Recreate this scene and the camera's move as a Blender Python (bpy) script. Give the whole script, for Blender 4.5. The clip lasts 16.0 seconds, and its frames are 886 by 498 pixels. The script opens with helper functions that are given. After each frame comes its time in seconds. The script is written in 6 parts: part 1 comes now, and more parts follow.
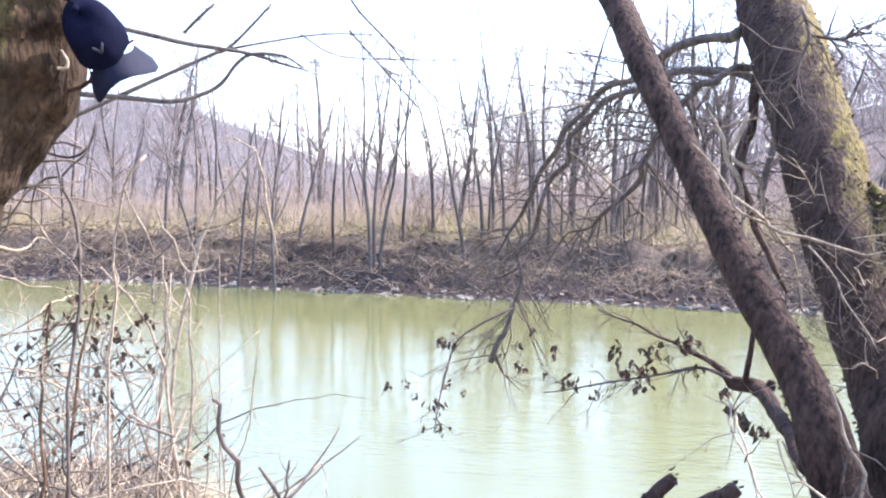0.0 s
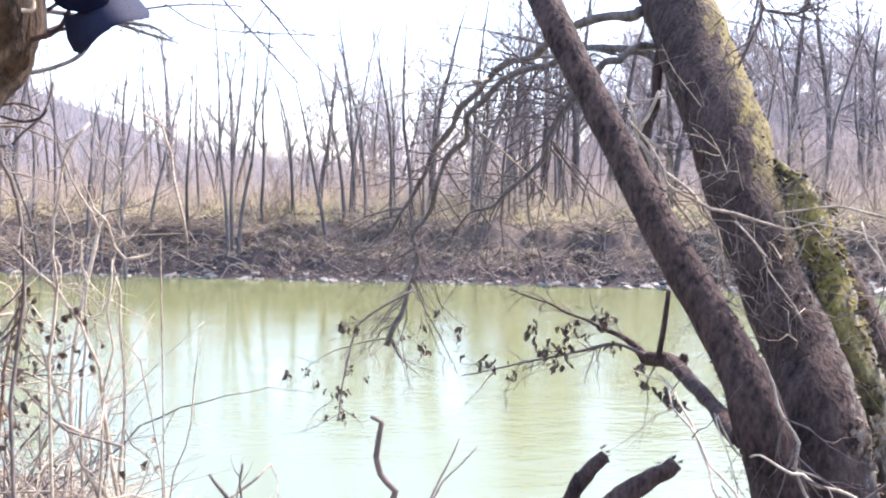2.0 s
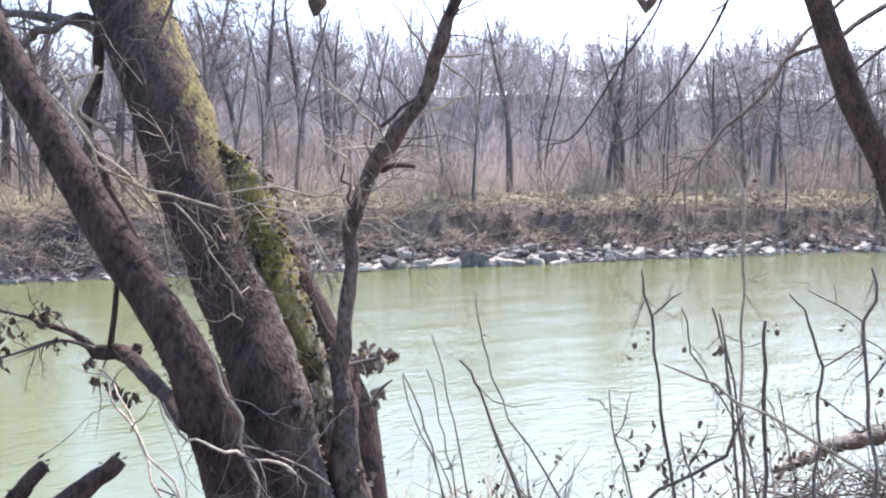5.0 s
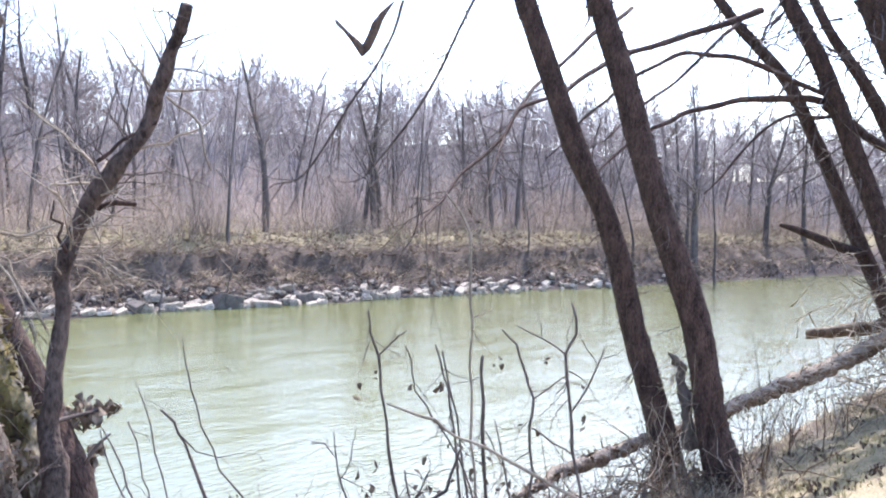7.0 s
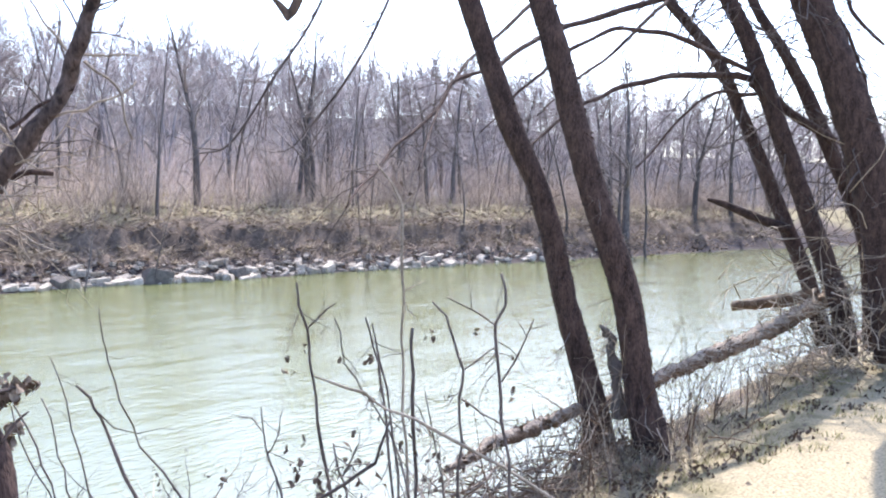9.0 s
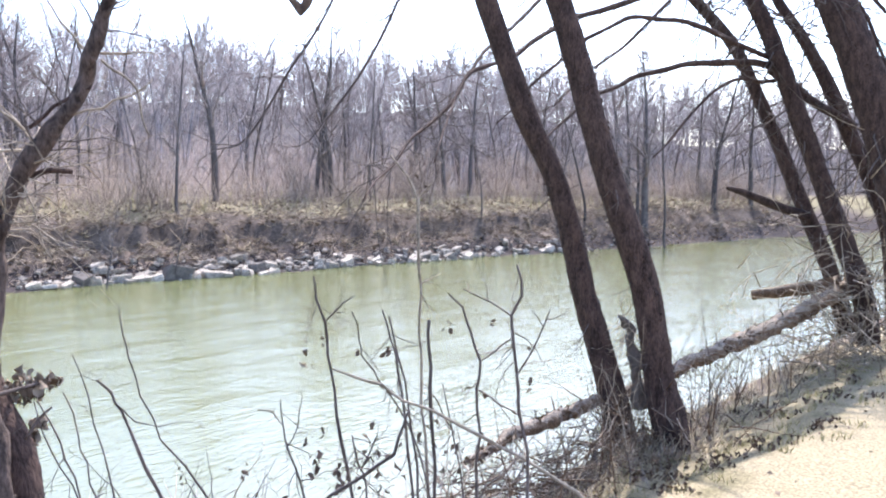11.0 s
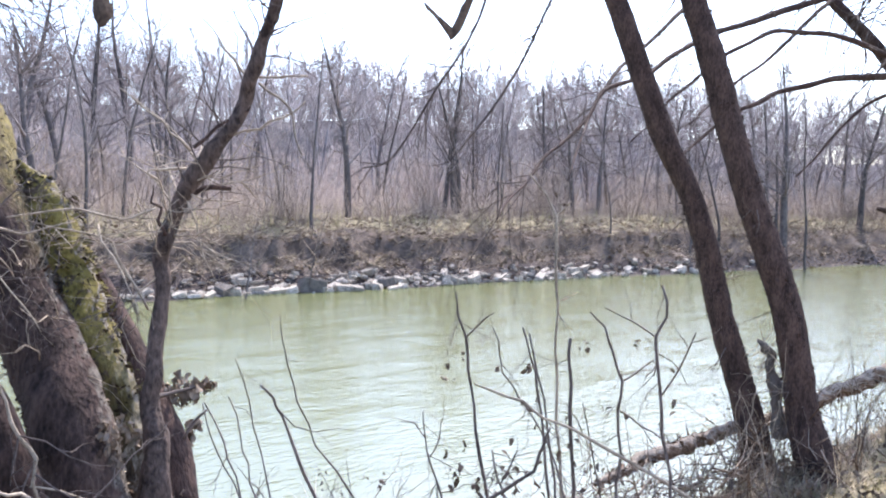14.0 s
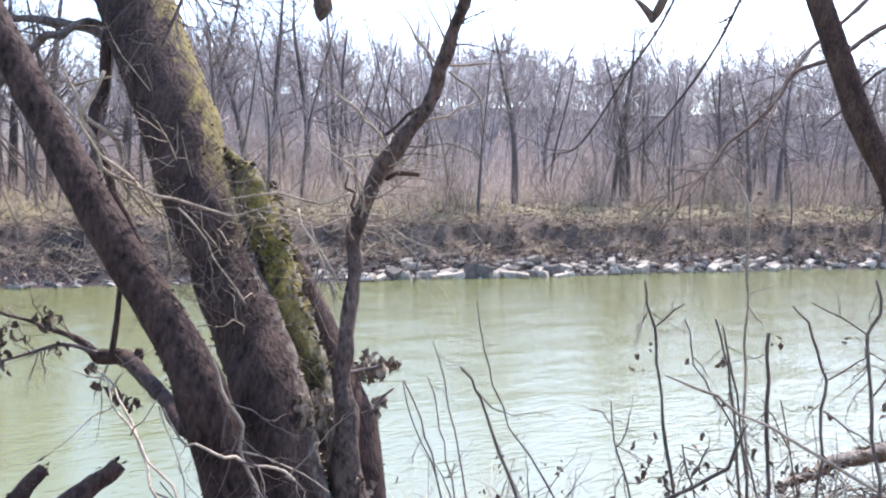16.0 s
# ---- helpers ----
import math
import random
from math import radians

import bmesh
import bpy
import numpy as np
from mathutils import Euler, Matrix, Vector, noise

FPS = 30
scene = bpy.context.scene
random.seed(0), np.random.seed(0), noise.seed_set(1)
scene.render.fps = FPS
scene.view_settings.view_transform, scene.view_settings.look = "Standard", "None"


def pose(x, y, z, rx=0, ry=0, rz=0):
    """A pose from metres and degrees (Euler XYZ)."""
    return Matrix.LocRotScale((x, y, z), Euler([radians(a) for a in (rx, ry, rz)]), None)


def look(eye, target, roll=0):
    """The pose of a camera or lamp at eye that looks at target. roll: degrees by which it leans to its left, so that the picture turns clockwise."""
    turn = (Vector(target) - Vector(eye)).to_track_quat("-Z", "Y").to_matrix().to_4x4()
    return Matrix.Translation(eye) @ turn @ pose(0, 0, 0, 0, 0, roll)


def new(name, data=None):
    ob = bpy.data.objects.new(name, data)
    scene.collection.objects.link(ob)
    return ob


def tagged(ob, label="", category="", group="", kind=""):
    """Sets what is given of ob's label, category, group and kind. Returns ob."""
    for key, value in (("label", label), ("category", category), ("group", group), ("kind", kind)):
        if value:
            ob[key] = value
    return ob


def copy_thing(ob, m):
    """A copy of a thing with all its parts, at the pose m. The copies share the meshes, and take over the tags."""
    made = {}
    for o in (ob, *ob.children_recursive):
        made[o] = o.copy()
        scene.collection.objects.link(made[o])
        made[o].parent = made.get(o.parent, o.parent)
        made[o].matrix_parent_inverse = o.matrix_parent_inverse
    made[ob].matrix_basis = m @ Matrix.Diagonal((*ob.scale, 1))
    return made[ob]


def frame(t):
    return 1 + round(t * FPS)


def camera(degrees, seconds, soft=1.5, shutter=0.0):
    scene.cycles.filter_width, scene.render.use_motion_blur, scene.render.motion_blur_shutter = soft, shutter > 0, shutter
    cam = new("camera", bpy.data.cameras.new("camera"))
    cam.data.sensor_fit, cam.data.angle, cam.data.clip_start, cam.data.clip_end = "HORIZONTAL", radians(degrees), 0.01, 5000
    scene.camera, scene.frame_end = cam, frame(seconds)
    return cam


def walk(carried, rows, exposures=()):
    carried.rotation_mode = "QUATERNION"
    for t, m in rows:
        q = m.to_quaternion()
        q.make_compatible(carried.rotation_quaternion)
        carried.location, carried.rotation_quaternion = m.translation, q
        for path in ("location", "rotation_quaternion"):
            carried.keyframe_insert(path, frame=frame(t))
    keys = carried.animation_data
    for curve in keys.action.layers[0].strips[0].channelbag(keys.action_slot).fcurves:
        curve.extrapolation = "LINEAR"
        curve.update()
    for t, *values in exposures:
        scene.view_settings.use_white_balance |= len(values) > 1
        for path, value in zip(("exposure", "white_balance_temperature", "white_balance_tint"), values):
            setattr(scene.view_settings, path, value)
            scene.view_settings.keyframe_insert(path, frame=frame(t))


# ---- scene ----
# camera: seconds, place, and the turn as pose() takes it
cam = camera(54.2, 16.0, soft=2.1)
PATH = [
    (0, 0.264, -0.225, 1.646, 86.65, -0.64, 7.53),
    (0.5, 0.100, -0.272, 1.661, 86.00, 1.16, 3.34),
    (1, 0.002, -0.270, 1.647, 85.20, -0.08, 3.11),
    (1.5, -0.079, -0.112, 1.634, 86.83, 2.79, 0.17),
    (2, -0.123, -0.041, 1.624, 85.50, -0.41, -2.21),
    (2.5, -0.133, -0.006, 1.618, 85.04, 1.01, -7.38),
    (3, -0.120, 0.004, 1.614, 84.82, 1.09, -10.29),
    (3.5, -0.077, 0.005, 1.614, 85.34, 1.32, -14.28),
    (4, 0.003, 0.009, 1.616, 85.72, 0.56, -21.76),
    (4.5, 0.081, 0.016, 1.604, 85.39, -0.08, -29.48),
    (5, 0.127, 0.014, 1.600, 84.90, -0.61, -35.22),
    (7.5, 0.283, -0.061, 1.600, 87.77, -1.20, -52.89),
    (8, 0.294, -0.054, 1.590, 87.15, -1.40, -54.10),
    (8.5, 0.304, -0.051, 1.590, 86.88, -1.56, -55.17),
    (9, 0.307, -0.053, 1.586, 86.20, -1.36, -55.20),
    (11.5, 0.306, -0.067, 1.584, 85.79, -0.36, -53.78),
    (12, 0.295, -0.064, 1.587, 86.02, -0.41, -53.09),
    (12.5, 0.282, -0.065, 1.582, 86.14, -0.31, -51.50),
    (13, 0.257, -0.058, 1.583, 86.35, -0.33, -48.95),
    (13.5, 0.247, -0.042, 1.582, 86.60, -0.57, -47.09),
    (14, 0.226, -0.043, 1.588, 86.73, -0.95, -45.71),
    (14.5, 0.206, -0.041, 1.588, 86.73, -1.34, -44.35),
    (15, 0.182, -0.012, 1.585, 86.35, -1.51, -41.23),
    (15.5, 0.168, 0.007, 1.583, 86.18, -1.09, -37.08),
    (16, 0.135, 0.014, 1.585, 85.65, -1.33, -34.86),
]
walk(cam, [(row[0], pose(*row[1:])) for row in PATH], exposures=[(0.0, 1.35, 6100, 20), (1.0, 1.38, 6100, 20), (1.5, 1.41, 6100, 20), (2.6, 1.42, 6080, 20), (3.2, 1.5, 6050, 20), (3.6, 1.56, 6050, 19), (4.0, 1.84, 6050, 19), (4.5, 1.64, 6050, 18), (5.0, 1.0, 6030, 18), (9.0, 1.04, 6020, 17), (13.5, 0.98, 6020, 17), (16.0, 0.91, 6050, 17)])

# ---- light: a clear spring day, the sun high over the river to the east
SUN_TURN, SUN_HEIGHT = radians(-63), radians(50)
world = bpy.data.worlds.new("sky")
world.use_nodes = True
scene.world = world
wn = world.node_tree
sky = wn.nodes.new("ShaderNodeTexSky")
sky.sky_type, sky.sun_disc = "NISHITA", False
sky.sun_elevation, sky.sun_rotation = SUN_HEIGHT, -SUN_TURN
sky.air_density, sky.dust_density, sky.ozone_density = 1.0, 1.2, 1.0
wn.nodes["Background"].inputs["Strength"].default_value = 0.26
wn.links.new(sky.outputs[0], wn.nodes["Background"].inputs["Color"])
sun = new("sun", bpy.data.lights.new("sun", "SUN"))
sun.data.energy, sun.data.angle, sun.data.color = 4.8, radians(0.6), (1.0, 0.94, 0.84)
to_sun = Vector((-math.sin(SUN_TURN) * math.cos(SUN_HEIGHT), math.cos(SUN_TURN) * math.cos(SUN_HEIGHT), math.sin(SUN_HEIGHT)))
sun.matrix_world = look(to_sun * 80, (0, 0, 0))


# ---- materials
def material(name, low, high, scale, rough=0.85, bump=0.3, stretch=(1, 1, 1), fine=6.0, vary=0.0, coords="Object"):
    """Two scales of noise between two colours, with relief; vary: brightness spread from object to object."""
    m = bpy.data.materials.new(name)
    m.use_nodes = True
    n, link = m.node_tree.nodes, m.node_tree.links.new
    shader = n["Principled BSDF"]
    shader.inputs["Roughness"].default_value = rough
    shader.inputs["Specular IOR Level"].default_value = 0.25
    where, mapping = n.new("ShaderNodeTexCoord"), n.new("ShaderNodeMapping")
    mapping.inputs["Scale"].default_value = stretch
    link(where.outputs[coords], mapping.inputs["Vector"])
    big, small = n.new("ShaderNodeTexNoise"), n.new("ShaderNodeTexNoise")
    big.inputs["Scale"].default_value, small.inputs["Scale"].default_value = scale, scale * fine
    big.inputs["Detail"].default_value, small.inputs["Detail"].default_value = 5, 6
    for node in (big, small):
        link(mapping.outputs[0], node.inputs["Vector"])
    both = n.new("ShaderNodeMath")
    both.operation = "MULTIPLY_ADD"
    both.inputs[1].default_value = 0.5
    half = n.new("ShaderNodeMath")
    half.operation = "MULTIPLY"
    half.inputs[1].default_value = 0.5
    link(small.outputs[0], half.inputs[0])
    link(big.outputs[0], both.inputs[0])
    link(half.outputs[0], both.inputs[2])
    ramp = n.new("ShaderNodeValToRGB")
    ramp.color_ramp.elements[0].position, ramp.color_ramp.elements[1].position = 0.36, 0.64
    ramp.color_ramp.elements[0].color, ramp.color_ramp.elements[1].color = (*low, 1), (*high, 1)
    link(both.outputs[0], ramp.inputs[0])
    colour = ramp.outputs[0]
    if vary:
        info, spread, tone = n.new("ShaderNodeObjectInfo"), n.new("ShaderNodeMapRange"), n.new("ShaderNodeHueSaturation")
        spread.inputs["To Min"].default_value, spread.inputs["To Max"].default_value = 1 - vary, 1 + vary
        link(info.outputs["Random"], spread.inputs["Value"])
        link(spread.outputs[0], tone.inputs["Value"])
        link(colour, tone.inputs["Color"])
        colour = tone.outputs[0]
    link(colour, shader.inputs["Base Color"])
    if bump:
        relief = n.new("ShaderNodeBump")
        relief.inputs["Strength"].default_value, relief.inputs["Distance"].default_value = bump, 0.03
        link(both.outputs[0], relief.inputs["Height"])
        link(relief.outputs[0], shader.inputs["Normal"])
    return m


def blend_in(m, colour, mask):
    """Lays a second colour, as of growth, soil and painted-in light, over a material where mask(nodes, link) is 1."""
    n, link = m.node_tree.nodes, m.node_tree.links.new
    shader = n["Principled BSDF"]
    under = shader.inputs["Base Color"].links[0].from_socket
    mix = n.new("ShaderNodeMix")
    mix.data_type = "RGBA"
    tint = n.new("ShaderNodeValToRGB")
    grain = n.new("ShaderNodeTexNoise")
    grain.inputs["Scale"].default_value, grain.inputs["Detail"].default_value = 32, 6
    tint.color_ramp.elements[0].position, tint.color_ramp.elements[1].position = 0.35, 0.68
    tint.color_ramp.elements[0].color = (*[c * 0.45 for c in colour], 1)
    tint.color_ramp.elements[1].color = (*colour, 1)
    place = n.new("ShaderNodeTexCoord")
    link(place.outputs["Object"], grain.inputs["Vector"])
    link(grain.outputs[0], tint.inputs[0])
    link(mask(n, link), mix.inputs["Factor"])
    link(under, mix.inputs["A"])
    link(tint.outputs[0], mix.inputs["B"])
    link(mix.outputs["Result"], shader.inputs["Base Color"])


def ragged(n, link, value, scale, low, high, rough=0.5):
    """A mask from a value with a noisy edge between low and high."""
    place, noise_node, add, ranged = n.new("ShaderNodeTexCoord"), n.new("ShaderNodeTexNoise"), n.new("ShaderNodeMath"), n.new("ShaderNodeMapRange")
    noise_node.inputs["Scale"].default_value, noise_node.inputs["Detail"].default_value = scale, 6
    link(place.outputs["Object"], noise_node.inputs["Vector"])
    add.operation = "MULTIPLY_ADD"
    add.inputs[1].default_value = rough
    link(noise_node.outputs[0], add.inputs[0])
    link(value, add.inputs[2])
    ranged.inputs["From Min"].default_value, ranged.inputs["From Max"].default_value = low, high
    link(add.outputs[0], ranged.inputs["Value"])
    return ranged.outputs[0]


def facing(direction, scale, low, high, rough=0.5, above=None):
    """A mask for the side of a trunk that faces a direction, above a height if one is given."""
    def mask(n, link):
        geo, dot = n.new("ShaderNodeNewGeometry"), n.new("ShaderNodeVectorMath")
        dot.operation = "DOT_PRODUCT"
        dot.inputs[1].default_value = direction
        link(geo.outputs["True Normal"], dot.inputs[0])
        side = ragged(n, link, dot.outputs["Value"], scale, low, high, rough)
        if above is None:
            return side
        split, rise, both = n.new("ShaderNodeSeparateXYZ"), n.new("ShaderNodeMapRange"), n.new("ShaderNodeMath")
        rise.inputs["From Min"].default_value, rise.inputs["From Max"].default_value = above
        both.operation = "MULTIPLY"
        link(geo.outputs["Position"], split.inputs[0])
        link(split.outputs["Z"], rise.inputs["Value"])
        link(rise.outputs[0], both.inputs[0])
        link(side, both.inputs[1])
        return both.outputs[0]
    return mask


def zone(name, scale, low, high, rough=0.5):
    """A mask from a value stored at the ground's corners."""
    def mask(n, link):
        stored = n.new("ShaderNodeAttribute")
        stored.attribute_name = name
        return ragged(n, link, stored.outputs["Fac"], scale, low, high, rough)
    return mask


BARK = material("bark", (0.02, 0.0118, 0.0098), (0.112, 0.068, 0.053), 12, 0.9, 0.8, (1, 1, 0.35), 5)
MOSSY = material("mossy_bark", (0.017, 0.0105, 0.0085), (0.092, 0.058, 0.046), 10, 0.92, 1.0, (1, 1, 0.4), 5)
# pale flaky bark, with the sunlight on its right side put into the colour
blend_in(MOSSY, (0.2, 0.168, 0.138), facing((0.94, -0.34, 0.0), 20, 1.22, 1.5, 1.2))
blend_in(MOSSY, (0.22, 0.172, 0.058), facing((0.94, -0.34, 0.12), 11, 1.08, 1.5, 1.5, (1.1, 1.9)))
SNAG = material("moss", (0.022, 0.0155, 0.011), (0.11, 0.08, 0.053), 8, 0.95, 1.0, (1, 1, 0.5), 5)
# paler colour on the side that faces +x
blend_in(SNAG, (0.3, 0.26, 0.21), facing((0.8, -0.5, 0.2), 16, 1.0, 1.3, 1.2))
blend_in(SNAG, (0.22, 0.176, 0.05), facing((-0.1, -0.8, 0.35), 24, 1.42, 1.62, 1.8, (0.2, 0.9)))
SMOOTH = material("grey_bark", (0.013, 0.0073, 0.0058), (0.085, 0.051, 0.04), 10, 0.88, 0.9, (1, 1, 0.5), 4)
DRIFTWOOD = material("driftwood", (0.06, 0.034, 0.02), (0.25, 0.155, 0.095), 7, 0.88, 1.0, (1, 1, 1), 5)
# paler upward side: peeled wood, plus a sunlit top painted into the colour
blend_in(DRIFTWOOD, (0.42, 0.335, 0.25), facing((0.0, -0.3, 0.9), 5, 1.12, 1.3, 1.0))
NEAR_TRUNK = material("brown_bark", (0.013, 0.0076, 0.0045), (0.084, 0.052, 0.029), 16, 0.95, 1.0, (1, 1, 0.4), 5)
blend_in(NEAR_TRUNK, (0.15, 0.115, 0.045), facing((-0.5, -0.85, 0.0), 9, 0.72, 1.3, 1.0))
STEM = material("stem_bark", (0.03, 0.0205, 0.017), (0.16, 0.112, 0.09), 12, 0.88, 0.9, (1, 1, 0.5), 4)
LIMB = material("limb_bark", (0.06, 0.047, 0.04), (0.2, 0.162, 0.137), 10, 0.85, 0.5, (1, 1, 0.5), 5)
TWIG = material("twig_bark", (0.06, 0.045, 0.038), (0.17, 0.13, 0.11), 12, 0.8, 0.2, vary=0.25)
PALE = material("pale_twig", (0.19, 0.145, 0.1), (0.54, 0.435, 0.32), 14, 0.75, 0.2, vary=0.2)
# far bark and twigs: haze of the distance put into these paler colours
HAZED_BARK = material("hazed_bark", (0.062, 0.052, 0.049), (0.165, 0.14, 0.13), 3, 0.9, 0.3, (1, 1, 0.4), 4, vary=0.3)
HAZED_WOODS = material("hazed_wood_twig", (0.175, 0.148, 0.145), (0.465, 0.406, 0.396), 0.3, 0.9, 0.0, fine=9)
HAZED_TWIG = material("hazed_twig", (0.17, 0.14, 0.132), (0.34, 0.285, 0.265), 3, 0.9, 0.0, vary=0.25)
LEAF = material("dead_leaf", (0.045, 0.03, 0.022), (0.19, 0.128, 0.088), 14, 0.8, 0.2, vary=0.3)
LITTER = material("litter", (0.07, 0.048, 0.037), (0.35, 0.265, 0.19), 0.7, 0.9, 0.3, fine=14)
STRAW = material("dry_grass", (0.3, 0.23, 0.13), (0.6, 0.5, 0.34), 2.0, 0.85, 0.1, vary=0.2)
BRUSH = material("brush", (0.145, 0.112, 0.092), (0.42, 0.335, 0.265), 1.2, 0.9, 0.0, fine=9)
# hill growth greyed, its distance haze carried by the colour
HAZED_HILL = material("hazed_hill_twig", (0.12, 0.11, 0.115), (0.28, 0.26, 0.272), 0.1, 0.9, 0.0, fine=9)
SHRUBS = material("shrub_twig", (0.17, 0.128, 0.115), (0.4, 0.315, 0.28), 0.25, 0.9, 0.0, fine=9)
GREEN = material("field_grass", (0.19, 0.165, 0.07), (0.38, 0.33, 0.16), 1.5, 0.9, 0.0, fine=9)
ROCK = material("limestone", (0.13, 0.108, 0.084), (0.58, 0.5, 0.405), 2.2, 0.85, 0.8, fine=7, vary=0.35)
DARK_ROCK = material("dark_rock", (0.07, 0.058, 0.05), (0.2, 0.17, 0.145), 2.2, 0.85, 0.8, fine=7)
RUBBLE = material("rubble_rock", (0.08, 0.068, 0.058), (0.36, 0.315, 0.265), 3.0, 0.85, 0.6, fine=5)
CAP = material("navy_cloth", (0.004, 0.0045, 0.014), (0.008, 0.009, 0.025), 40, 0.9, 0.15)
CAP.node_tree.nodes["Principled BSDF"].inputs["Specular IOR Level"].default_value = 0.06
BRIM = material("blue_cloth", (0.005, 0.006, 0.018), (0.01, 0.012, 0.032), 40, 0.75, 0.15)
LINING = material("grey_lining", (0.05, 0.042, 0.06), (0.11, 0.095, 0.125), 30, 0.9, 0.1)
PRINT = material("white_print", (0.03, 0.03, 0.04), (0.07, 0.07, 0.085), 30, 0.8, 0.0)
SOIL = material("soil", (0.04, 0.029, 0.025), (0.18, 0.135, 0.105), 0.7, 0.95, 0.6, fine=11)
blend_in(SOIL, (0.128, 0.113, 0.111), zone("wood", 0.3, 0.5, 0.9, 0.6))
blend_in(SOIL, (0.31, 0.26, 0.145), zone("field", 0.35, 0.6, 1.0, 0.8))
# waterline mud, whose darkness also paints the shade of the undercut bank
blend_in(SOIL, (0.066, 0.049, 0.047), zone("mud_shade", 0.6, 0.75, 1.1, 0.7))
blend_in(SOIL, (0.44, 0.36, 0.22), zone("sand", 1.1, 0.62, 0.95, 0.7))
blend_in(SOIL, (0.15, 0.135, 0.055), zone("moss", 2.0, 0.75, 1.05, 0.7))

WATER = bpy.data.materials.new("river_water")
WATER.use_nodes = True
n, link = WATER.node_tree.nodes, WATER.node_tree.links.new
shader = n["Principled BSDF"]
shader.inputs["Roughness"].default_value, shader.inputs["IOR"].default_value = 0.09, 1.83
shader.inputs["Specular IOR Level"].default_value = 0.5
place, murk, tone = n.new("ShaderNodeTexCoord"), n.new("ShaderNodeTexNoise"), n.new("ShaderNodeValToRGB")
murk.inputs["Scale"].default_value, murk.inputs["Detail"].default_value = 0.12, 3
tone.color_ramp.elements[0].color, tone.color_ramp.elements[1].color = (0.142, 0.15, 0.05, 1), (0.178, 0.186, 0.085, 1)
link(place.outputs["Object"], murk.inputs["Vector"])
link(murk.outputs[0], tone.inputs[0])
link(tone.outputs[0], shader.inputs["Base Color"])
long_map, height = n.new("ShaderNodeMapping"), n.new("ShaderNodeMath")
long_map.inputs["Scale"].default_value = (1.0, 2.2, 1)
link(place.outputs["Object"], long_map.inputs["Vector"])
ripple, swirl = n.new("ShaderNodeTexNoise"), n.new("ShaderNodeTexNoise")
ripple.inputs["Scale"].default_value, ripple.inputs["Detail"].default_value = 3.8, 6
swirl.inputs["Scale"].default_value, swirl.inputs["Detail"].default_value = 0.35, 2
for node in (ripple, swirl):
    link(long_map.outputs[0], node.inputs["Vector"])
height.operation = "MULTIPLY_ADD"
height.inputs[1].default_value = 3.0
link(swirl.outputs[0], height.inputs[0])
link(ripple.outputs[0], height.inputs[2])
wave = n.new("ShaderNodeBump")
wave.inputs["Distance"].default_value = 0.04
split, lively = n.new("ShaderNodeSeparateXYZ"), n.new("ShaderNodeMapRange")
lively.inputs["From Min"].default_value, lively.inputs["From Max"].default_value = -2, 12
lively.inputs["To Min"].default_value, lively.inputs["To Max"].default_value = 0.12, 0.55
link(place.outputs["Object"], split.inputs[0])
link(split.outputs["X"], lively.inputs["Value"])
link(lively.outputs[0], wave.inputs["Strength"])
link(height.outputs[0], wave.inputs["Height"])
link(wave.outputs[0], shader.inputs["Normal"])


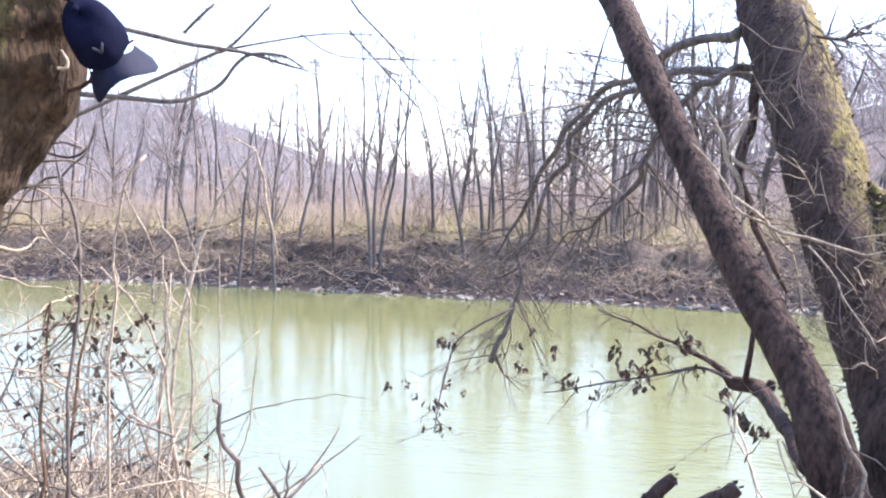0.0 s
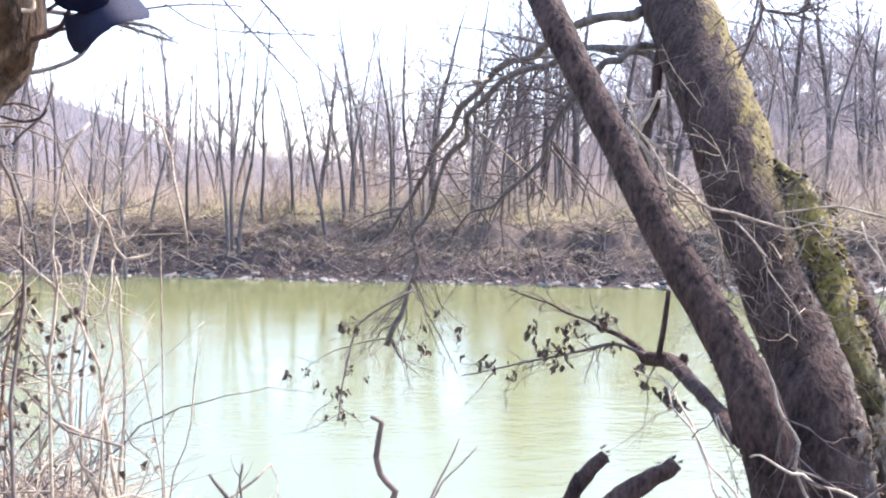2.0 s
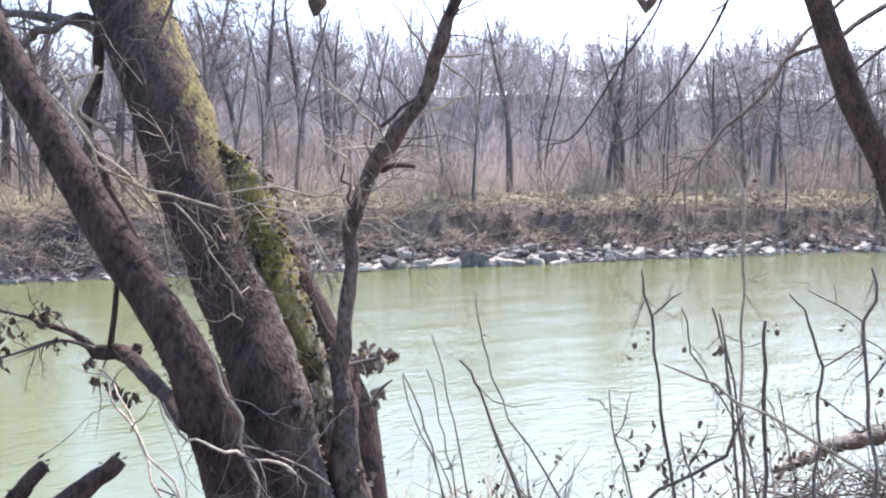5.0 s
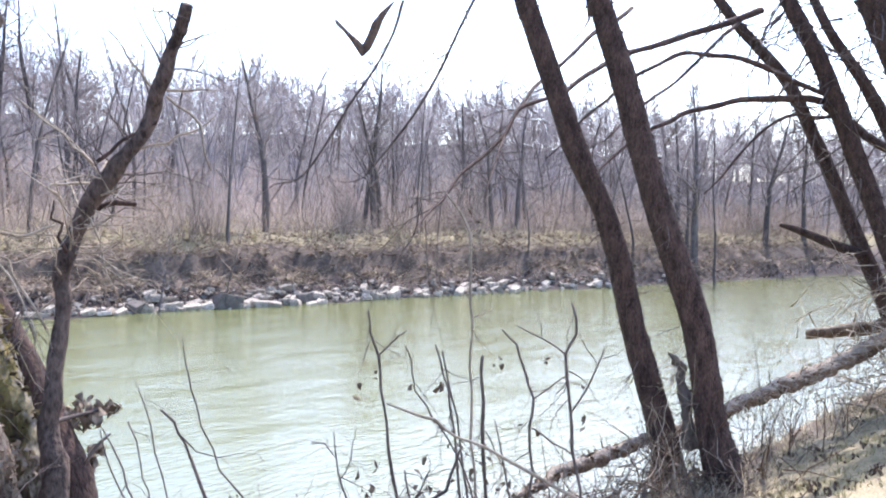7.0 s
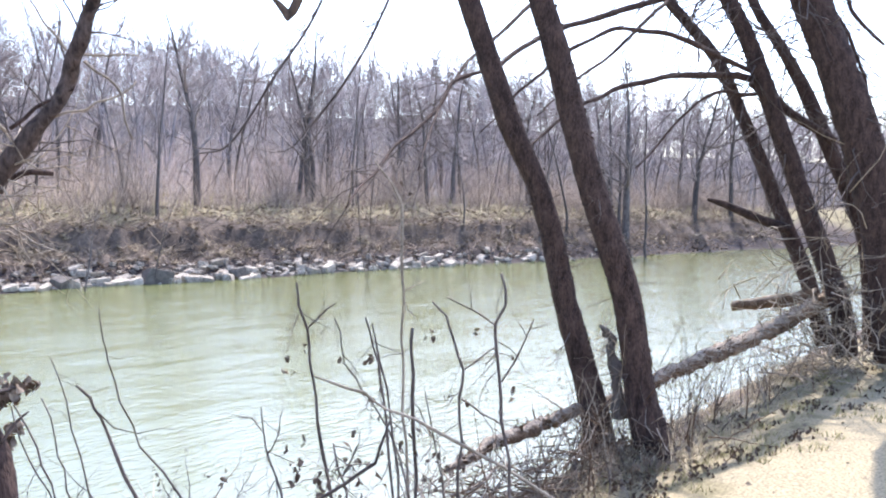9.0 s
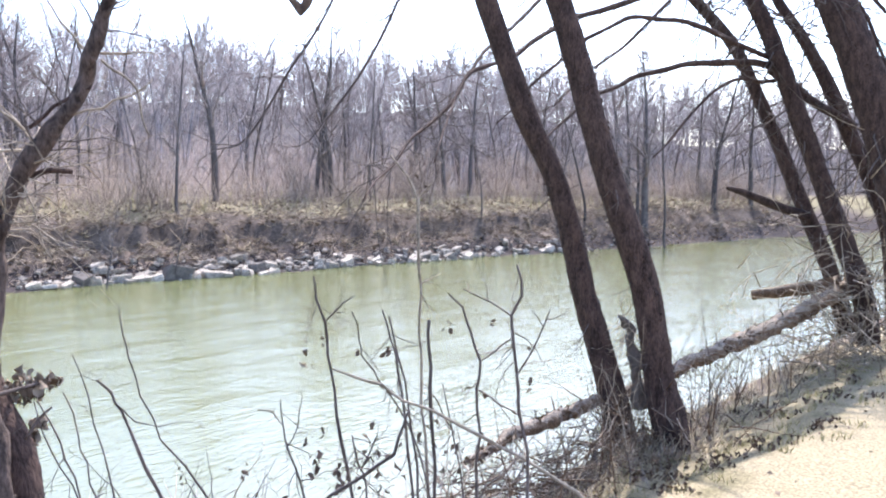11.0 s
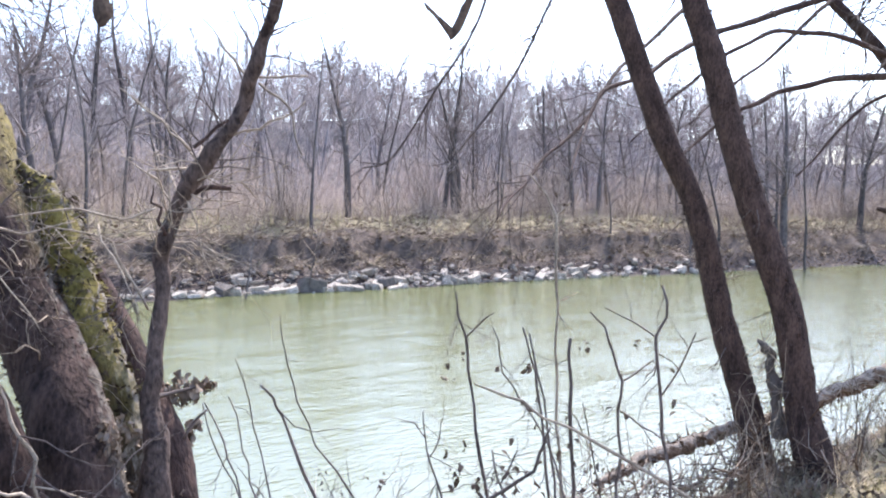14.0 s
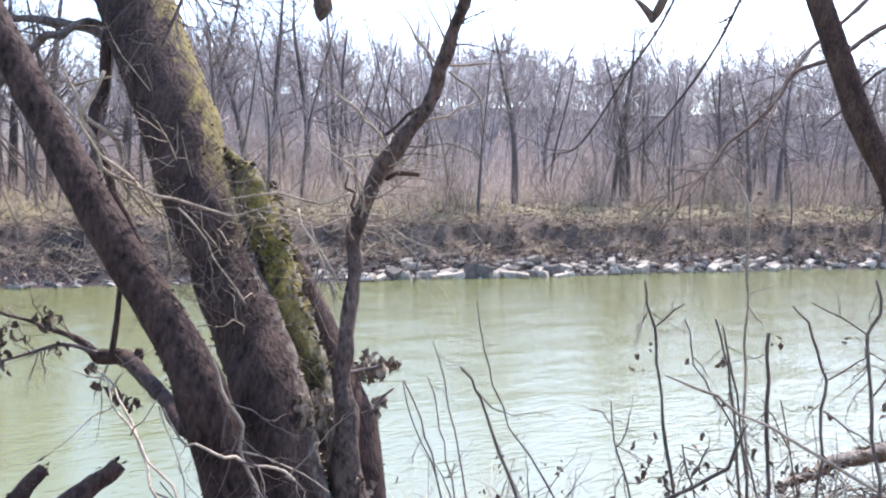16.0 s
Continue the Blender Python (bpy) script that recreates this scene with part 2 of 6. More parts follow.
# ---- shape helpers
class Shape:
    """Corners and faces gathered for one mesh."""
    def __init__(self):
        self.verts, self.faces = [], []

    def tube(self, path, sides=8, rough=0.0, seed=0, close=True):
        """A round limb along rows of x, y, z, radius."""
        start, count = len(self.verts), len(path)
        side = None
        for k in range(count):
            a, b = Vector(path[max(k - 1, 0)][:3]), Vector(path[min(k + 1, count - 1)][:3])
            ahead = (b - a).normalized() if (b - a).length > 1e-6 else Vector((0, 0, 1))
            if side is None:
                side = ahead.orthogonal().normalized()
            side = (side - ahead * side.dot(ahead)).normalized()
            up = ahead.cross(side)
            x, y, z, r = path[k]
            for i in range(sides):
                turn = 2 * math.pi * i / sides
                way = side * math.cos(turn) + up * math.sin(turn)
                swell = 1.0
                if rough:
                    p = Vector((x, y, z)) + way * r
                    swell += rough * (noise.noise(p * 5 + Vector((seed, 0, 0))) + 0.6 * noise.noise(p * 16))
                self.verts.append(Vector((x, y, z)) + way * r * swell)
        for k in range(count - 1):
            for i in range(sides):
                j = (i + 1) % sides
                p = start + k * sides
                self.faces.append((p + i, p + j, p + sides + j, p + sides + i))
        if close:
            self.faces.append(tuple(start + (count - 1) * sides + i for i in range(sides)))
            self.faces.append(tuple(start + sides - 1 - i for i in range(sides)))

    def leaf(self, at, length, width, rng):
        """A curled dead leaf, hanging from a point."""
        turn = Euler((rng.uniform(-0.7, 0.7), rng.uniform(-0.7, 0.7), rng.uniform(0, 6.3))).to_matrix()
        start = len(self.verts)
        curl = rng.uniform(0.2, 0.6)
        for u, w, d in ((0, 0.05, 0), (0.3, 0.5, 0.25), (0.65, 0.42, 0.3), (1, 0.04, 0.1)):
            for s in (-1, 0, 1):
                fold = Vector((rng.gauss(0, 0.16), rng.gauss(0, 0.2), rng.gauss(0, 0.16))) * width
                self.verts.append(Vector(at) + turn @ (Vector((s * w * width, (d + (s * s) * curl * w) * width, -u * length)) + fold))
        for k in range(3):
            for s in range(2):
                p = start + 3 * k + s
                self.faces.append((p, p + 1, p + 4, p + 3))

    def blade(self, at, top, width):
        """A thin three-sided stem that ends in a point."""
        a, b = Vector(at), Vector(top)
        start = len(self.verts)
        for turn in (0, 2.1, 4.2):
            self.verts.append(a + Vector((math.cos(turn), math.sin(turn), 0)) * width)
        self.verts.append(b)
        for i in range(3):
            self.faces.append((start + i, start + (i + 1) % 3, start + 3))

    def chip(self, at, size, turn):
        """A flat flake of leaf or bark."""
        start = len(self.verts)
        for u, v, w in ((-1, -0.4, 0), (0.1, -0.6, 0.25), (1, 0.2, 0), (-0.1, 0.6, 0.2)):
            self.verts.append(Vector(at) + turn @ Vector((u, v, w)) * size)
        self.faces.append((start, start + 1, start + 2))
        self.faces.append((start, start + 2, start + 3))

    def mesh(self, name, smooth=True):
        me = bpy.data.meshes.new(name)
        me.from_pydata([tuple(v) for v in self.verts], [], self.faces)
        me.polygons.foreach_set("use_smooth", [smooth] * len(me.polygons))
        me.update()
        return me


def part(name, shape, mat, parent=None, label="", smooth=True):
    """One mesh object, under a thing or a part."""
    me = shape.mesh(name, smooth) if isinstance(shape, Shape) else shape
    if not me.materials:
        me.materials.append(mat)
    ob = new(name, me)
    if parent is not None:
        ob.parent = parent
        ob.matrix_parent_inverse = parent.matrix_basis.inverted()
    return tagged(ob, label)


def thing(name, place, label, category, group=""):
    """An empty at the base of a thing, which carries its parts."""
    ob = new(name)
    ob.empty_display_size = 0.1
    ob.matrix_basis = Matrix.Translation(place)
    return tagged(ob, label, category, group)


def smoothed(rows, steps=4):
    """A soft curve through rows of x, y, z, radius."""
    pts = [np.array(r, float) for r in rows]
    pts = [2 * pts[0] - pts[1]] + pts + [2 * pts[-1] - pts[-2]]
    out = []
    for k in range(1, len(pts) - 2):
        a, b, c, d = pts[k - 1 : k + 3]
        for s in range(steps):
            u = s / steps
            out.append(0.5 * (2 * b + (c - a) * u + (2 * a - 5 * b + 4 * c - d) * u * u + (3 * b - a - 3 * c + d) * u ** 3))
    out.append(pts[-2])
    return [(*p[:3], max(p[3], 0.0008)) for p in out]


def limb(rows, sides=10, rough=0.12, steps=4, seed=0):
    s = Shape()
    s.tube(smoothed(rows, steps), sides, rough, seed)
    return s


def crooked(at, way, length, radius, rng, steps=4, wild=0.25, droop=0.0):
    """A path of rows that wanders off from a point."""
    p, w, rows = Vector(at), Vector(way).normalized(), []
    for k in range(steps + 1):
        rows.append((*p, radius * (1 - 0.85 * k / steps)))
        w = (w + Vector((rng.gauss(0, wild), rng.gauss(0, wild), rng.gauss(0, wild) - droop))).normalized()
        p = p + w * length / steps
    return rows


def twiggy(shape, rows, rng, count, length, radius, depth=1, sides=4, wild=0.22, droop=0.0, start=0.2, lean=0.9):
    """Side twigs along a path, and twigs on those; returns where their tips are."""
    tips = []
    for _ in range(count):
        u = rng.uniform(start, 1) * (len(rows) - 1)
        k = min(int(u), len(rows) - 2)
        f = u - k
        a, b = Vector(rows[k][:3]), Vector(rows[k + 1][:3])
        at = a.lerp(b, f)
        along = (b - a).normalized()
        off = Vector((rng.gauss(0, 1), rng.gauss(0, 1), rng.gauss(0, 1)))
        off = (off - along * off.dot(along)).normalized()
        size = length * rng.uniform(0.5, 1.2)
        r = min(radius, rows[k][3] * 0.7)
        path = crooked(at, along * lean + off, size, r, rng, 4, wild, droop)
        shape.tube(path, sides, close=False)
        tips.append(path[-1])
        if depth > 1:
            tips += twiggy(shape, path, rng, 3, length * 0.5, r * 0.6, depth - 1, 3, wild, droop)
    return tips


def sprigs(shape, rows, rng, count, length, width):
    """Pointed twigs along a far branch."""
    for _ in range(count):
        a, b = (Vector(r[:3]) for r in rng.choice(list(zip(rows, rows[1:]))))
        at = a.lerp(b, rng.random())
        way = (b - a).normalized() + Vector((rng.gauss(0, 0.6), rng.gauss(0, 0.6), rng.gauss(0, 0.6)))
        shape.blade(at, at + way.normalized() * length * rng.uniform(0.4, 1.1), width)


# ---- ground and water
WATER_LEVEL = -2.0


def soft(a, b, v):
    u = min(max((v - a) / (b - a), 0), 1)
    return u * u * (3 - 2 * u)


def far_shore(x):
    return 30.6 - 0.2 * max(x, -14) - 0.0003 * max(x, 0) ** 2 - 0.014 * max(x - 72, 0) ** 2 + 0.2 * math.sin(x * 0.23) + 0.15 * math.sin(x * 0.71 + 1)


def near_edge(x):
    """The line where the near bank breaks off."""
    return 4.15 - 0.045 * max(x - 2, 0) - 0.0012 * max(x - 18, 0) ** 2 + 1.3 * soft(-1, -2.8, x) + 0.1 * math.sin(x * 2.1)


def height_at(x, y):
    """The lie of the land: near bank, river bed, far bank with its ledges and terrace, wooded slope and hill."""
    rough = noise.noise(Vector((x * 0.5, y * 0.5, 0)))
    shore = far_shore(x)
    s = y - shore
    if s < -6:
        over = y - near_edge(x)
        top = -1.3 * soft(2.0, 6.4, x) + 0.06 * rough + 0.03 * noise.noise(Vector((x * 3, y * 3, 5))) - 0.22 * soft(-1.6, 0, over)
        return top - (3.3 + top) * soft(-0.25, 3.2, over)
    wander = s + 1.3 * noise.noise(Vector((x * 0.35, 0, 7))) + 0.5 * noise.noise(Vector((x * 0.9, 0, 4))) + 0.4 * noise.noise(Vector((x * 1.3, y * 0.6, 2)))
    bank = -2.9 + 0.9 * soft(-3, 0.1, s) + 0.45 * soft(0.0, 1.6, s) + 0.42 * soft(0.5, 2.7, wander)
    cut = 0.9 * noise.noise(Vector((x * 0.16, 0, 21)))
    wall = 0.6 + 0.5 * noise.noise(Vector((x * 0.21, 0, 30)))
    bank += wall * soft(2.8 + cut, 3.05 + cut, wander) + (1.1 - wall) * soft(0.8, 5.5, wander) + 0.6 * soft(3.6, 14, s)
    bank += (0.13 * noise.noise(Vector((x * 1.1, y * 1.4, 12))) + 0.09 * noise.noise(Vector((x * 2.6, y * 2.6, 15)))) * soft(0.3, 1.0, s) * (1 - soft(5, 8, s))
    bank += (0.1 + 0.15 * soft(0, 5, s)) * rough + 0.14 * noise.noise(Vector((x * 1.9, y * 1.9, 3))) * soft(0, 2, s)
    bank += 0.3 * soft(5, 30, x) * soft(2, 6, s)
    far = math.hypot(x, y)
    turn = math.degrees(math.atan2(-x, y))
    bank += (12.3 + 3.4 * noise.noise(Vector((x * 0.035, y * 0.035, 9)))) * soft(20, 105, s) * soft(-4, -20, turn) * (1 - 0.5 * soft(-58, -72, turn))
    ridge = 31 * soft(3, 31, turn) + 3 + 2 * math.sin(turn * 0.33)
    return bank + ridge * soft(110, 330, far) * soft(2, 60, s)


def spaced(ranges):
    out = []
    for a, b, step in ranges:
        out += list(np.arange(a, b, step))
    return [float(v) for v in out] + [float(ranges[-1][1])]


xs = spaced([(-1500, -400, 220), (-400, -80, 20), (-80, -30, 3), (-30, -6, 0.8), (-6, 22, 0.25), (22, 70, 0.7), (70, 200, 8), (200, 500, 30), (500, 1500, 250)])
ys = spaced([(-1200, -60, 190), (-60, -6, 6), (-6, 8, 0.22), (8, 14, 1.0), (14, 24, 0.8), (24, 38, 0.22), (38, 46, 1.0), (46, 110, 3), (110, 400, 14), (400, 1500, 150)])
gv = [(x, y, height_at(x, y)) for y in ys for x in xs]
w = len(xs)
gf = [(j * w + i, j * w + i + 1, (j + 1) * w + i + 1, (j + 1) * w + i) for j in range(len(ys) - 1) for i in range(w - 1)]
me = bpy.data.meshes.new("ground")
me.from_pydata(gv, [], gf)
me.polygons.foreach_set("use_smooth", [True] * len(gf))
for layer, rule in (
    ("field", lambda x, y, s: soft(3.6, 5.5, s) * (1 - soft(16, 30, s)) * (1 - 0.75 * soft(4, 14, x) * soft(8, 12, s)) if s > 0 else 0.25 * soft(0, 1.5, near_edge(x) - y)),
    ("wood", lambda x, y, s: soft(18, 32, s)),
    ("mud_shade", lambda x, y, s: 1 - soft(0.8 + 0.9 * soft(14, 6, x), 2.4 + 1.6 * soft(14, 6, x), s) if s > -6 else soft(0.2, 1.4, y - near_edge(x))),
    ("moss", lambda x, y, s: 0.5 * soft(6, 8, x) * soft(-0.1, 0.4, near_edge(x) - y) * (1 - soft(1.2, 2.8, near_edge(x) - y)) if s < -6 else 0.0),
    ("sand", lambda x, y, s: soft(4.5, 6.5, x) * soft(-0.25, 0.35, near_edge(x) - y) * (1 - soft(22, 40, x)) if s < -6 else 0.0),
):
    values = me.attributes.new(layer, "FLOAT", "POINT")
    values.data.foreach_set("value", [rule(x, y, y - far_shore(x)) for x, y, _ in gv])
me.materials.append(SOIL)
tagged(new("ground", me), "sandy near bank and leaf-littered far bank of a river", "ground", kind="structure")

wx, wy = spaced([(-1200, -60, 120), (-60, 90, 10), (90, 1200, 120)]), spaced([(-60, -4, 14), (-4, 40, 4)])
me = bpy.data.meshes.new("water")
wv = [(x, y, WATER_LEVEL) for y in wy for x in wx]
me.from_pydata(wv, [], [(j * len(wx) + i, j * len(wx) + i + 1, (j + 1) * len(wx) + i + 1, (j + 1) * len(wx) + i) for j in range(len(wy) - 1) for i in range(len(wx) - 1)])
me.materials.append(WATER)
tagged(new("water", me), "murky green river, slightly rippled, mirroring the sky", "river", kind="structure")


# ---- trees of the far bank and the woods
def far_tree(kind, seed):
    """Trunk and crown meshes of a bare tree about 10 m high: slender pole, spreading tree, or many-stemmed bush."""
    rng = random.Random(seed)
    trunk, crown = Shape(), Shape()
    if kind == "pole":
        tall, r = rng.uniform(8, 11), rng.uniform(0.07, 0.11)
        rows = crooked((0, 0, -0.3), (rng.gauss(0, 0.05), rng.gauss(0, 0.05), 1), tall, r, rng, 9, 0.06)
        trunk.tube(rows, 6, close=False)
        for _ in range(rng.randint(13, 18)):
            k = rng.randint(3, 8)
            a = Vector(rows[k][:3])
            turn = rng.uniform(0, 6.3)
            path = crooked(a, (0.5 * math.cos(turn), 0.5 * math.sin(turn), 1.0), rng.uniform(1.2, 2.8) * (1.2 - 0.06 * k), rows[k][3] * 0.42, rng, 5, 0.12)
            crown.tube(path, 4, close=False)
            sprigs(crown, path, rng, 6, 0.8, 0.012)
    elif kind == "tree":
        tall, r = rng.uniform(9, 11), rng.uniform(0.19, 0.25)
        rows = crooked((0, 0, -0.3), (rng.gauss(0, 0.03), rng.gauss(0, 0.03), 1), tall, r, rng, 10, 0.045)
        trunk.tube(rows, 7, close=False)
        for j in range(17):
            k = rng.randint(3, 9)
            turn = j * 2.4 + rng.gauss(0, 0.4)
            path = crooked(Vector(rows[k][:3]), (math.cos(turn), math.sin(turn), rng.uniform(0.35, 1.2)), tall * rng.uniform(0.22, 0.4) * (1.2 - 0.07 * k), rows[k][3] * 0.5, rng, 6, 0.16, -0.07)
            crown.tube(path, 4, close=False)
            for _ in range(6):
                k2 = rng.randint(1, 5)
                sub = crooked(Vector(path[k2][:3]), Vector((rng.gauss(0, 0.8), rng.gauss(0, 0.8), rng.gauss(0.7, 0.5))), rng.uniform(0.7, 1.8), 0.02, rng, 2, 0.2)
                crown.tube(sub, 3, close=False)
                sprigs(crown, sub, rng, 6, 0.75, 0.011)
    else:
        for _ in range(rng.randint(9, 13)):
            turn = rng.uniform(0, 6.3)
            rows = crooked((0.25 * math.cos(turn), 0.25 * math.sin(turn), -0.2), (0.35 * math.cos(turn), 0.35 * math.sin(turn), 1), rng.uniform(2.2, 4.2), 0.022, rng, 5, 0.12)
            trunk.tube(rows, 3, close=False)
            for _ in range(5):
                k2 = rng.randint(1, 4)
                sub = crooked(Vector(rows[k2][:3]), Vector((rng.gauss(0, 0.6), rng.gauss(0, 0.6), 1)), rng.uniform(0.5, 1.2), 0.011, rng, 2, 0.2)
                crown.blade(sub[0][:3], sub[-1][:3], 0.011)
                sprigs(crown, sub, rng, 3, 0.55, 0.01)
    return trunk.mesh("trunk"), crown.mesh("crown"), rng


models = {}
LABELS = {
    "pole": "slender bare young tree with upright twigs on the far bank",
    "tree": "bare spreading tree with a stout trunk behind the far bank",
    "bush": "bare many-stemmed bush on the far bank",
}
for kind, count in (("pole", 7), ("tree", 4), ("bush", 4)):
    models[kind] = []
    for k in range(count):
        t_mesh, c_mesh, _ = far_tree(kind, 40 + 7 * k + len(kind))
        t_mesh.materials.append(BRUSH if kind == "bush" else HAZED_BARK)
        c_mesh.materials.append(BRUSH if kind == "bush" else HAZED_TWIG)
        models[kind].append((t_mesh, c_mesh))

planted = {}
rng = random.Random(5)


def plant(kind, x, y, size=1.0, lean=0.0, turn=None, model=None):
    """Stands a tree on the far bank."""
    model = rng.randrange(len(models[kind])) if model is None else model
    turn = rng.uniform(0, 360) if turn is None else turn
    m = Matrix.Translation((x, y, height_at(x, y))) @ pose(0, 0, 0, rng.gauss(0, 2), lean + rng.gauss(0, 2)) @ pose(0, 0, 0, 0, 0, turn)
    if (kind, model) not in planted:
        ob = new({"pole": "young_tree", "tree": "bare_tree", "bush": "bush"}[kind])
        tagged(ob, LABELS[kind], "bush" if kind == "bush" else "tree", "trees of the far bank")
        for name, mesh in zip(("trunk", "crown"), models[kind][model]):
            new(name, mesh).parent = ob
        ob.matrix_basis = m
        planted[kind, model] = ob
    else:
        ob = copy_thing(planted[kind, model], m)
    ob.matrix_basis = m @ Matrix.Scale(size, 4)
    return ob


def out_at(turn, dist):
    return -math.sin(radians(turn)) * dist, math.cos(radians(turn)) * dist


# young trees that stand out along the bank: bearing, distance, size
for turn, dist, size, model in (
    (22.9, 34.0, 0.80, 0),
    (20.6, 35.0, 0.95, 1),
    (19.6, 36.0, 0.90, 2),
    (18.2, 33.0, 1.00, 3),
    (16.6, 37.0, 0.90, 4),
    (14.4, 36.0, 0.90, 5),
    (12.0, 34.0, 1.15, 6),
    (11.7, 34.3, 1.10, 0),
    (11.3, 33.8, 1.00, 1),
    (9.7, 36.0, 1.00, 2),
    (7.7, 37.0, 0.95, 3),
    (5.7, 34.0, 1.00, 4),
    (4.5, 35.0, 1.00, 5),
    (4.1, 35.4, 0.90, 6),
    (3.1, 36.0, 0.90, 0),
    (0.1, 34.0, 1.15, 1),
    (-1.4, 38.0, 0.90, 2),
    (-3.9, 36.0, 1.30, 3),
    (-4.2, 36.4, 1.20, 4),
    (-6.8, 37.0, 1.00, 5),
    (-10.0, 36.0, 1.00, 6),
    (-25.8, 40.0, 1.05, 0),
    (-28.0, 45.0, 1.00, 1),
    (-30.4, 46.0, 1.00, 2),
    (-31.7, 47.0, 1.00, 3),
    (-33.3, 31.0, 0.45, 4),
    (-35.4, 44.0, 0.90, 5),
    (-37.3, 33.0, 0.40, 6),
    (-49.8, 50.0, 0.90, 0),
    (-66.5, 50.0, 1.00, 1),
    (-68.7, 52.0, 1.10, 2),
    (-61.8, 50.0, 0.90, 3),
    (-63.6, 52.0, 0.90, 4),
    (-56.9, 46.0, 0.60, 5),
):
    plant("pole", *out_at(turn, dist), size, model=model)
for turn, dist, size, lean in (
    (-22.3, 62.0, 1.25, -8),
    (-8.6, 44.0, 1.20, 4),
    (-10.8, 50.0, 1.30, -4),
    (-12.7, 46.0, 1.10, 3),
    (-14.8, 55.0, 1.30, 0),
    (-16.9, 48.0, 1.10, -5),
    (-10.7, 42.0, 1.00, 4),
    (-7.7, 48.0, 1.20, -3),
    (-39.8, 44.5, 1.0, 0),
    (-47.1, 50.0, 0.85, -8),
    (-33.6, 66.0, 1.10, 5),
    (-46.7, 50.0, 1.00, -8),
    (-19.5, 60.0, 1.50, 3),
    (-24.0, 66.0, 1.50, -3),
    (-26.1, 70.0, 1.50, 2),
    (-27.8, 66.0, 1.40, 3),
    (-52.8, 66.0, 1.00, 0),
    (-71.5, 66.0, 1.10, 4),
    (-52.2, 58.0, 0.90, 6),
    (-29.1, 64.0, 1.20, 0),
):
    plant("tree", *out_at(turn, dist), size, lean)
# the rest of the growth behind them
for kind, count, low, high in (("pole", 80, 3.5, 26), ("tree", 46, 9, 34), ("bush", 250, 3.0, 22)):
    for _ in range(count):
        x = rng.uniform(-32, 78)
        s = rng.uniform(low, high)
        if kind == "pole" and x > 8:
            x -= 36
        plant(kind, x, far_shore(x) + s, rng.uniform(0.6, 1.1) * (0.6 if kind == "bush" and s < 6 else 1.0))

# the bend downstream
for kind, count in (("pole", 26), ("tree", 14), ("bush", 34)):
    for _ in range(count):
        x = rng.uniform(46, 100)
        plant(kind, x, far_shore(x) + rng.uniform(2.0, 24), rng.uniform(0.7, 1.2))
for x, y, size in ((31, 2.2, 1.0), (44, 4.0, 1.2), (52, 1.5, 1.2)):
    tagged(plant("tree", x, y, size), "bare spreading tree further along the near bank", "tree", "trees of the near bank")


# woods behind: too many to count
def wood_tree(seed):
    """A bare forest tree about 10 m high, with a spreading crown of fine twigs."""
    r, shape = random.Random(seed), Shape()
    rows = crooked((0, 0, -0.4), (r.gauss(0, 0.07), r.gauss(0, 0.07), 1), 10, r.uniform(0.09, 0.17), r, 6, 0.07)
    shape.tube(rows, 4, close=False)
    low = r.choice((1, 2, 2, 3))
    for j in range(13):
        k = r.randint(low, 5)
        turn = j * 2.4 + r.gauss(0, 0.5)
        path = crooked(Vector(rows[k][:3]).lerp(Vector(rows[k + 1][:3]), r.random()), (math.cos(turn), math.sin(turn), r.uniform(0.4, 1.5)), r.uniform(1.8, 3.8) * (1.25 - 0.11 * k), 0.045, r, 3, 0.2, -0.08)
        shape.tube(path, 3, close=False)
        for _ in range(5):
            a, b = (Vector(p[:3]) for p in r.choice(list(zip(path, path[1:]))))
            at = a.lerp(b, r.random())
            way = ((b - a).normalized() + Vector((r.gauss(0, 0.7), r.gauss(0, 0.7), r.gauss(0.25, 0.5)))).normalized()
            tip = at + way * r.uniform(0.7, 1.7)
            shape.blade(at, tip, 0.022)
            for _ in range(4):
                p = at.lerp(tip, r.uniform(0.2, 0.95))
                shape.blade(p, p + (way + Vector((r.gauss(0, 0.8), r.gauss(0, 0.8), r.gauss(0.15, 0.6)))).normalized() * r.uniform(0.4, 1.1), 0.015)
    return np.array([tuple(v) for v in shape.verts]), shape.faces


woods, haze, ridge_growth = Shape(), Shape(), Shape()
rng = random.Random(11)
kinds = [wood_tree(k) for k in range(8)]
for k in range(690):
    turn = rng.uniform(-92, 4) if k < 460 or k > 560 else rng.uniform(4, 42)
    dist = (rng.triangular(50, 190, 95) if k < 460 else rng.uniform(118, 172)) if turn < 4 else rng.uniform(70, 330)
    x, y = out_at(turn, dist)
    if y - far_shore(x) < 17:
        continue
    size = (rng.uniform(0.75, 1.25) if turn < 4 else rng.uniform(0.5, 0.85)) * (0.72 if dist < 70 and turn < -36 else 1.0)
    points, faces = kinds[k % 8]
    m = Matrix.Translation((x, y, height_at(x, y))) @ pose(0, 0, 0, rng.gauss(0, 4), rng.gauss(0, 4), rng.uniform(0, 360)) @ Matrix.Scale(size, 4)
    start, m = len(woods.verts), np.array(m)
    woods.verts += list(points @ m[:3, :3].T + m[:3, 3])
    woods.faces += [tuple(start + i for i in f) for f in faces]
tagged(part("woods", woods, HAZED_WOODS), "bare grey-brown woods on the slope behind the river, haze painted into their colour", "woods", kind="stuff")

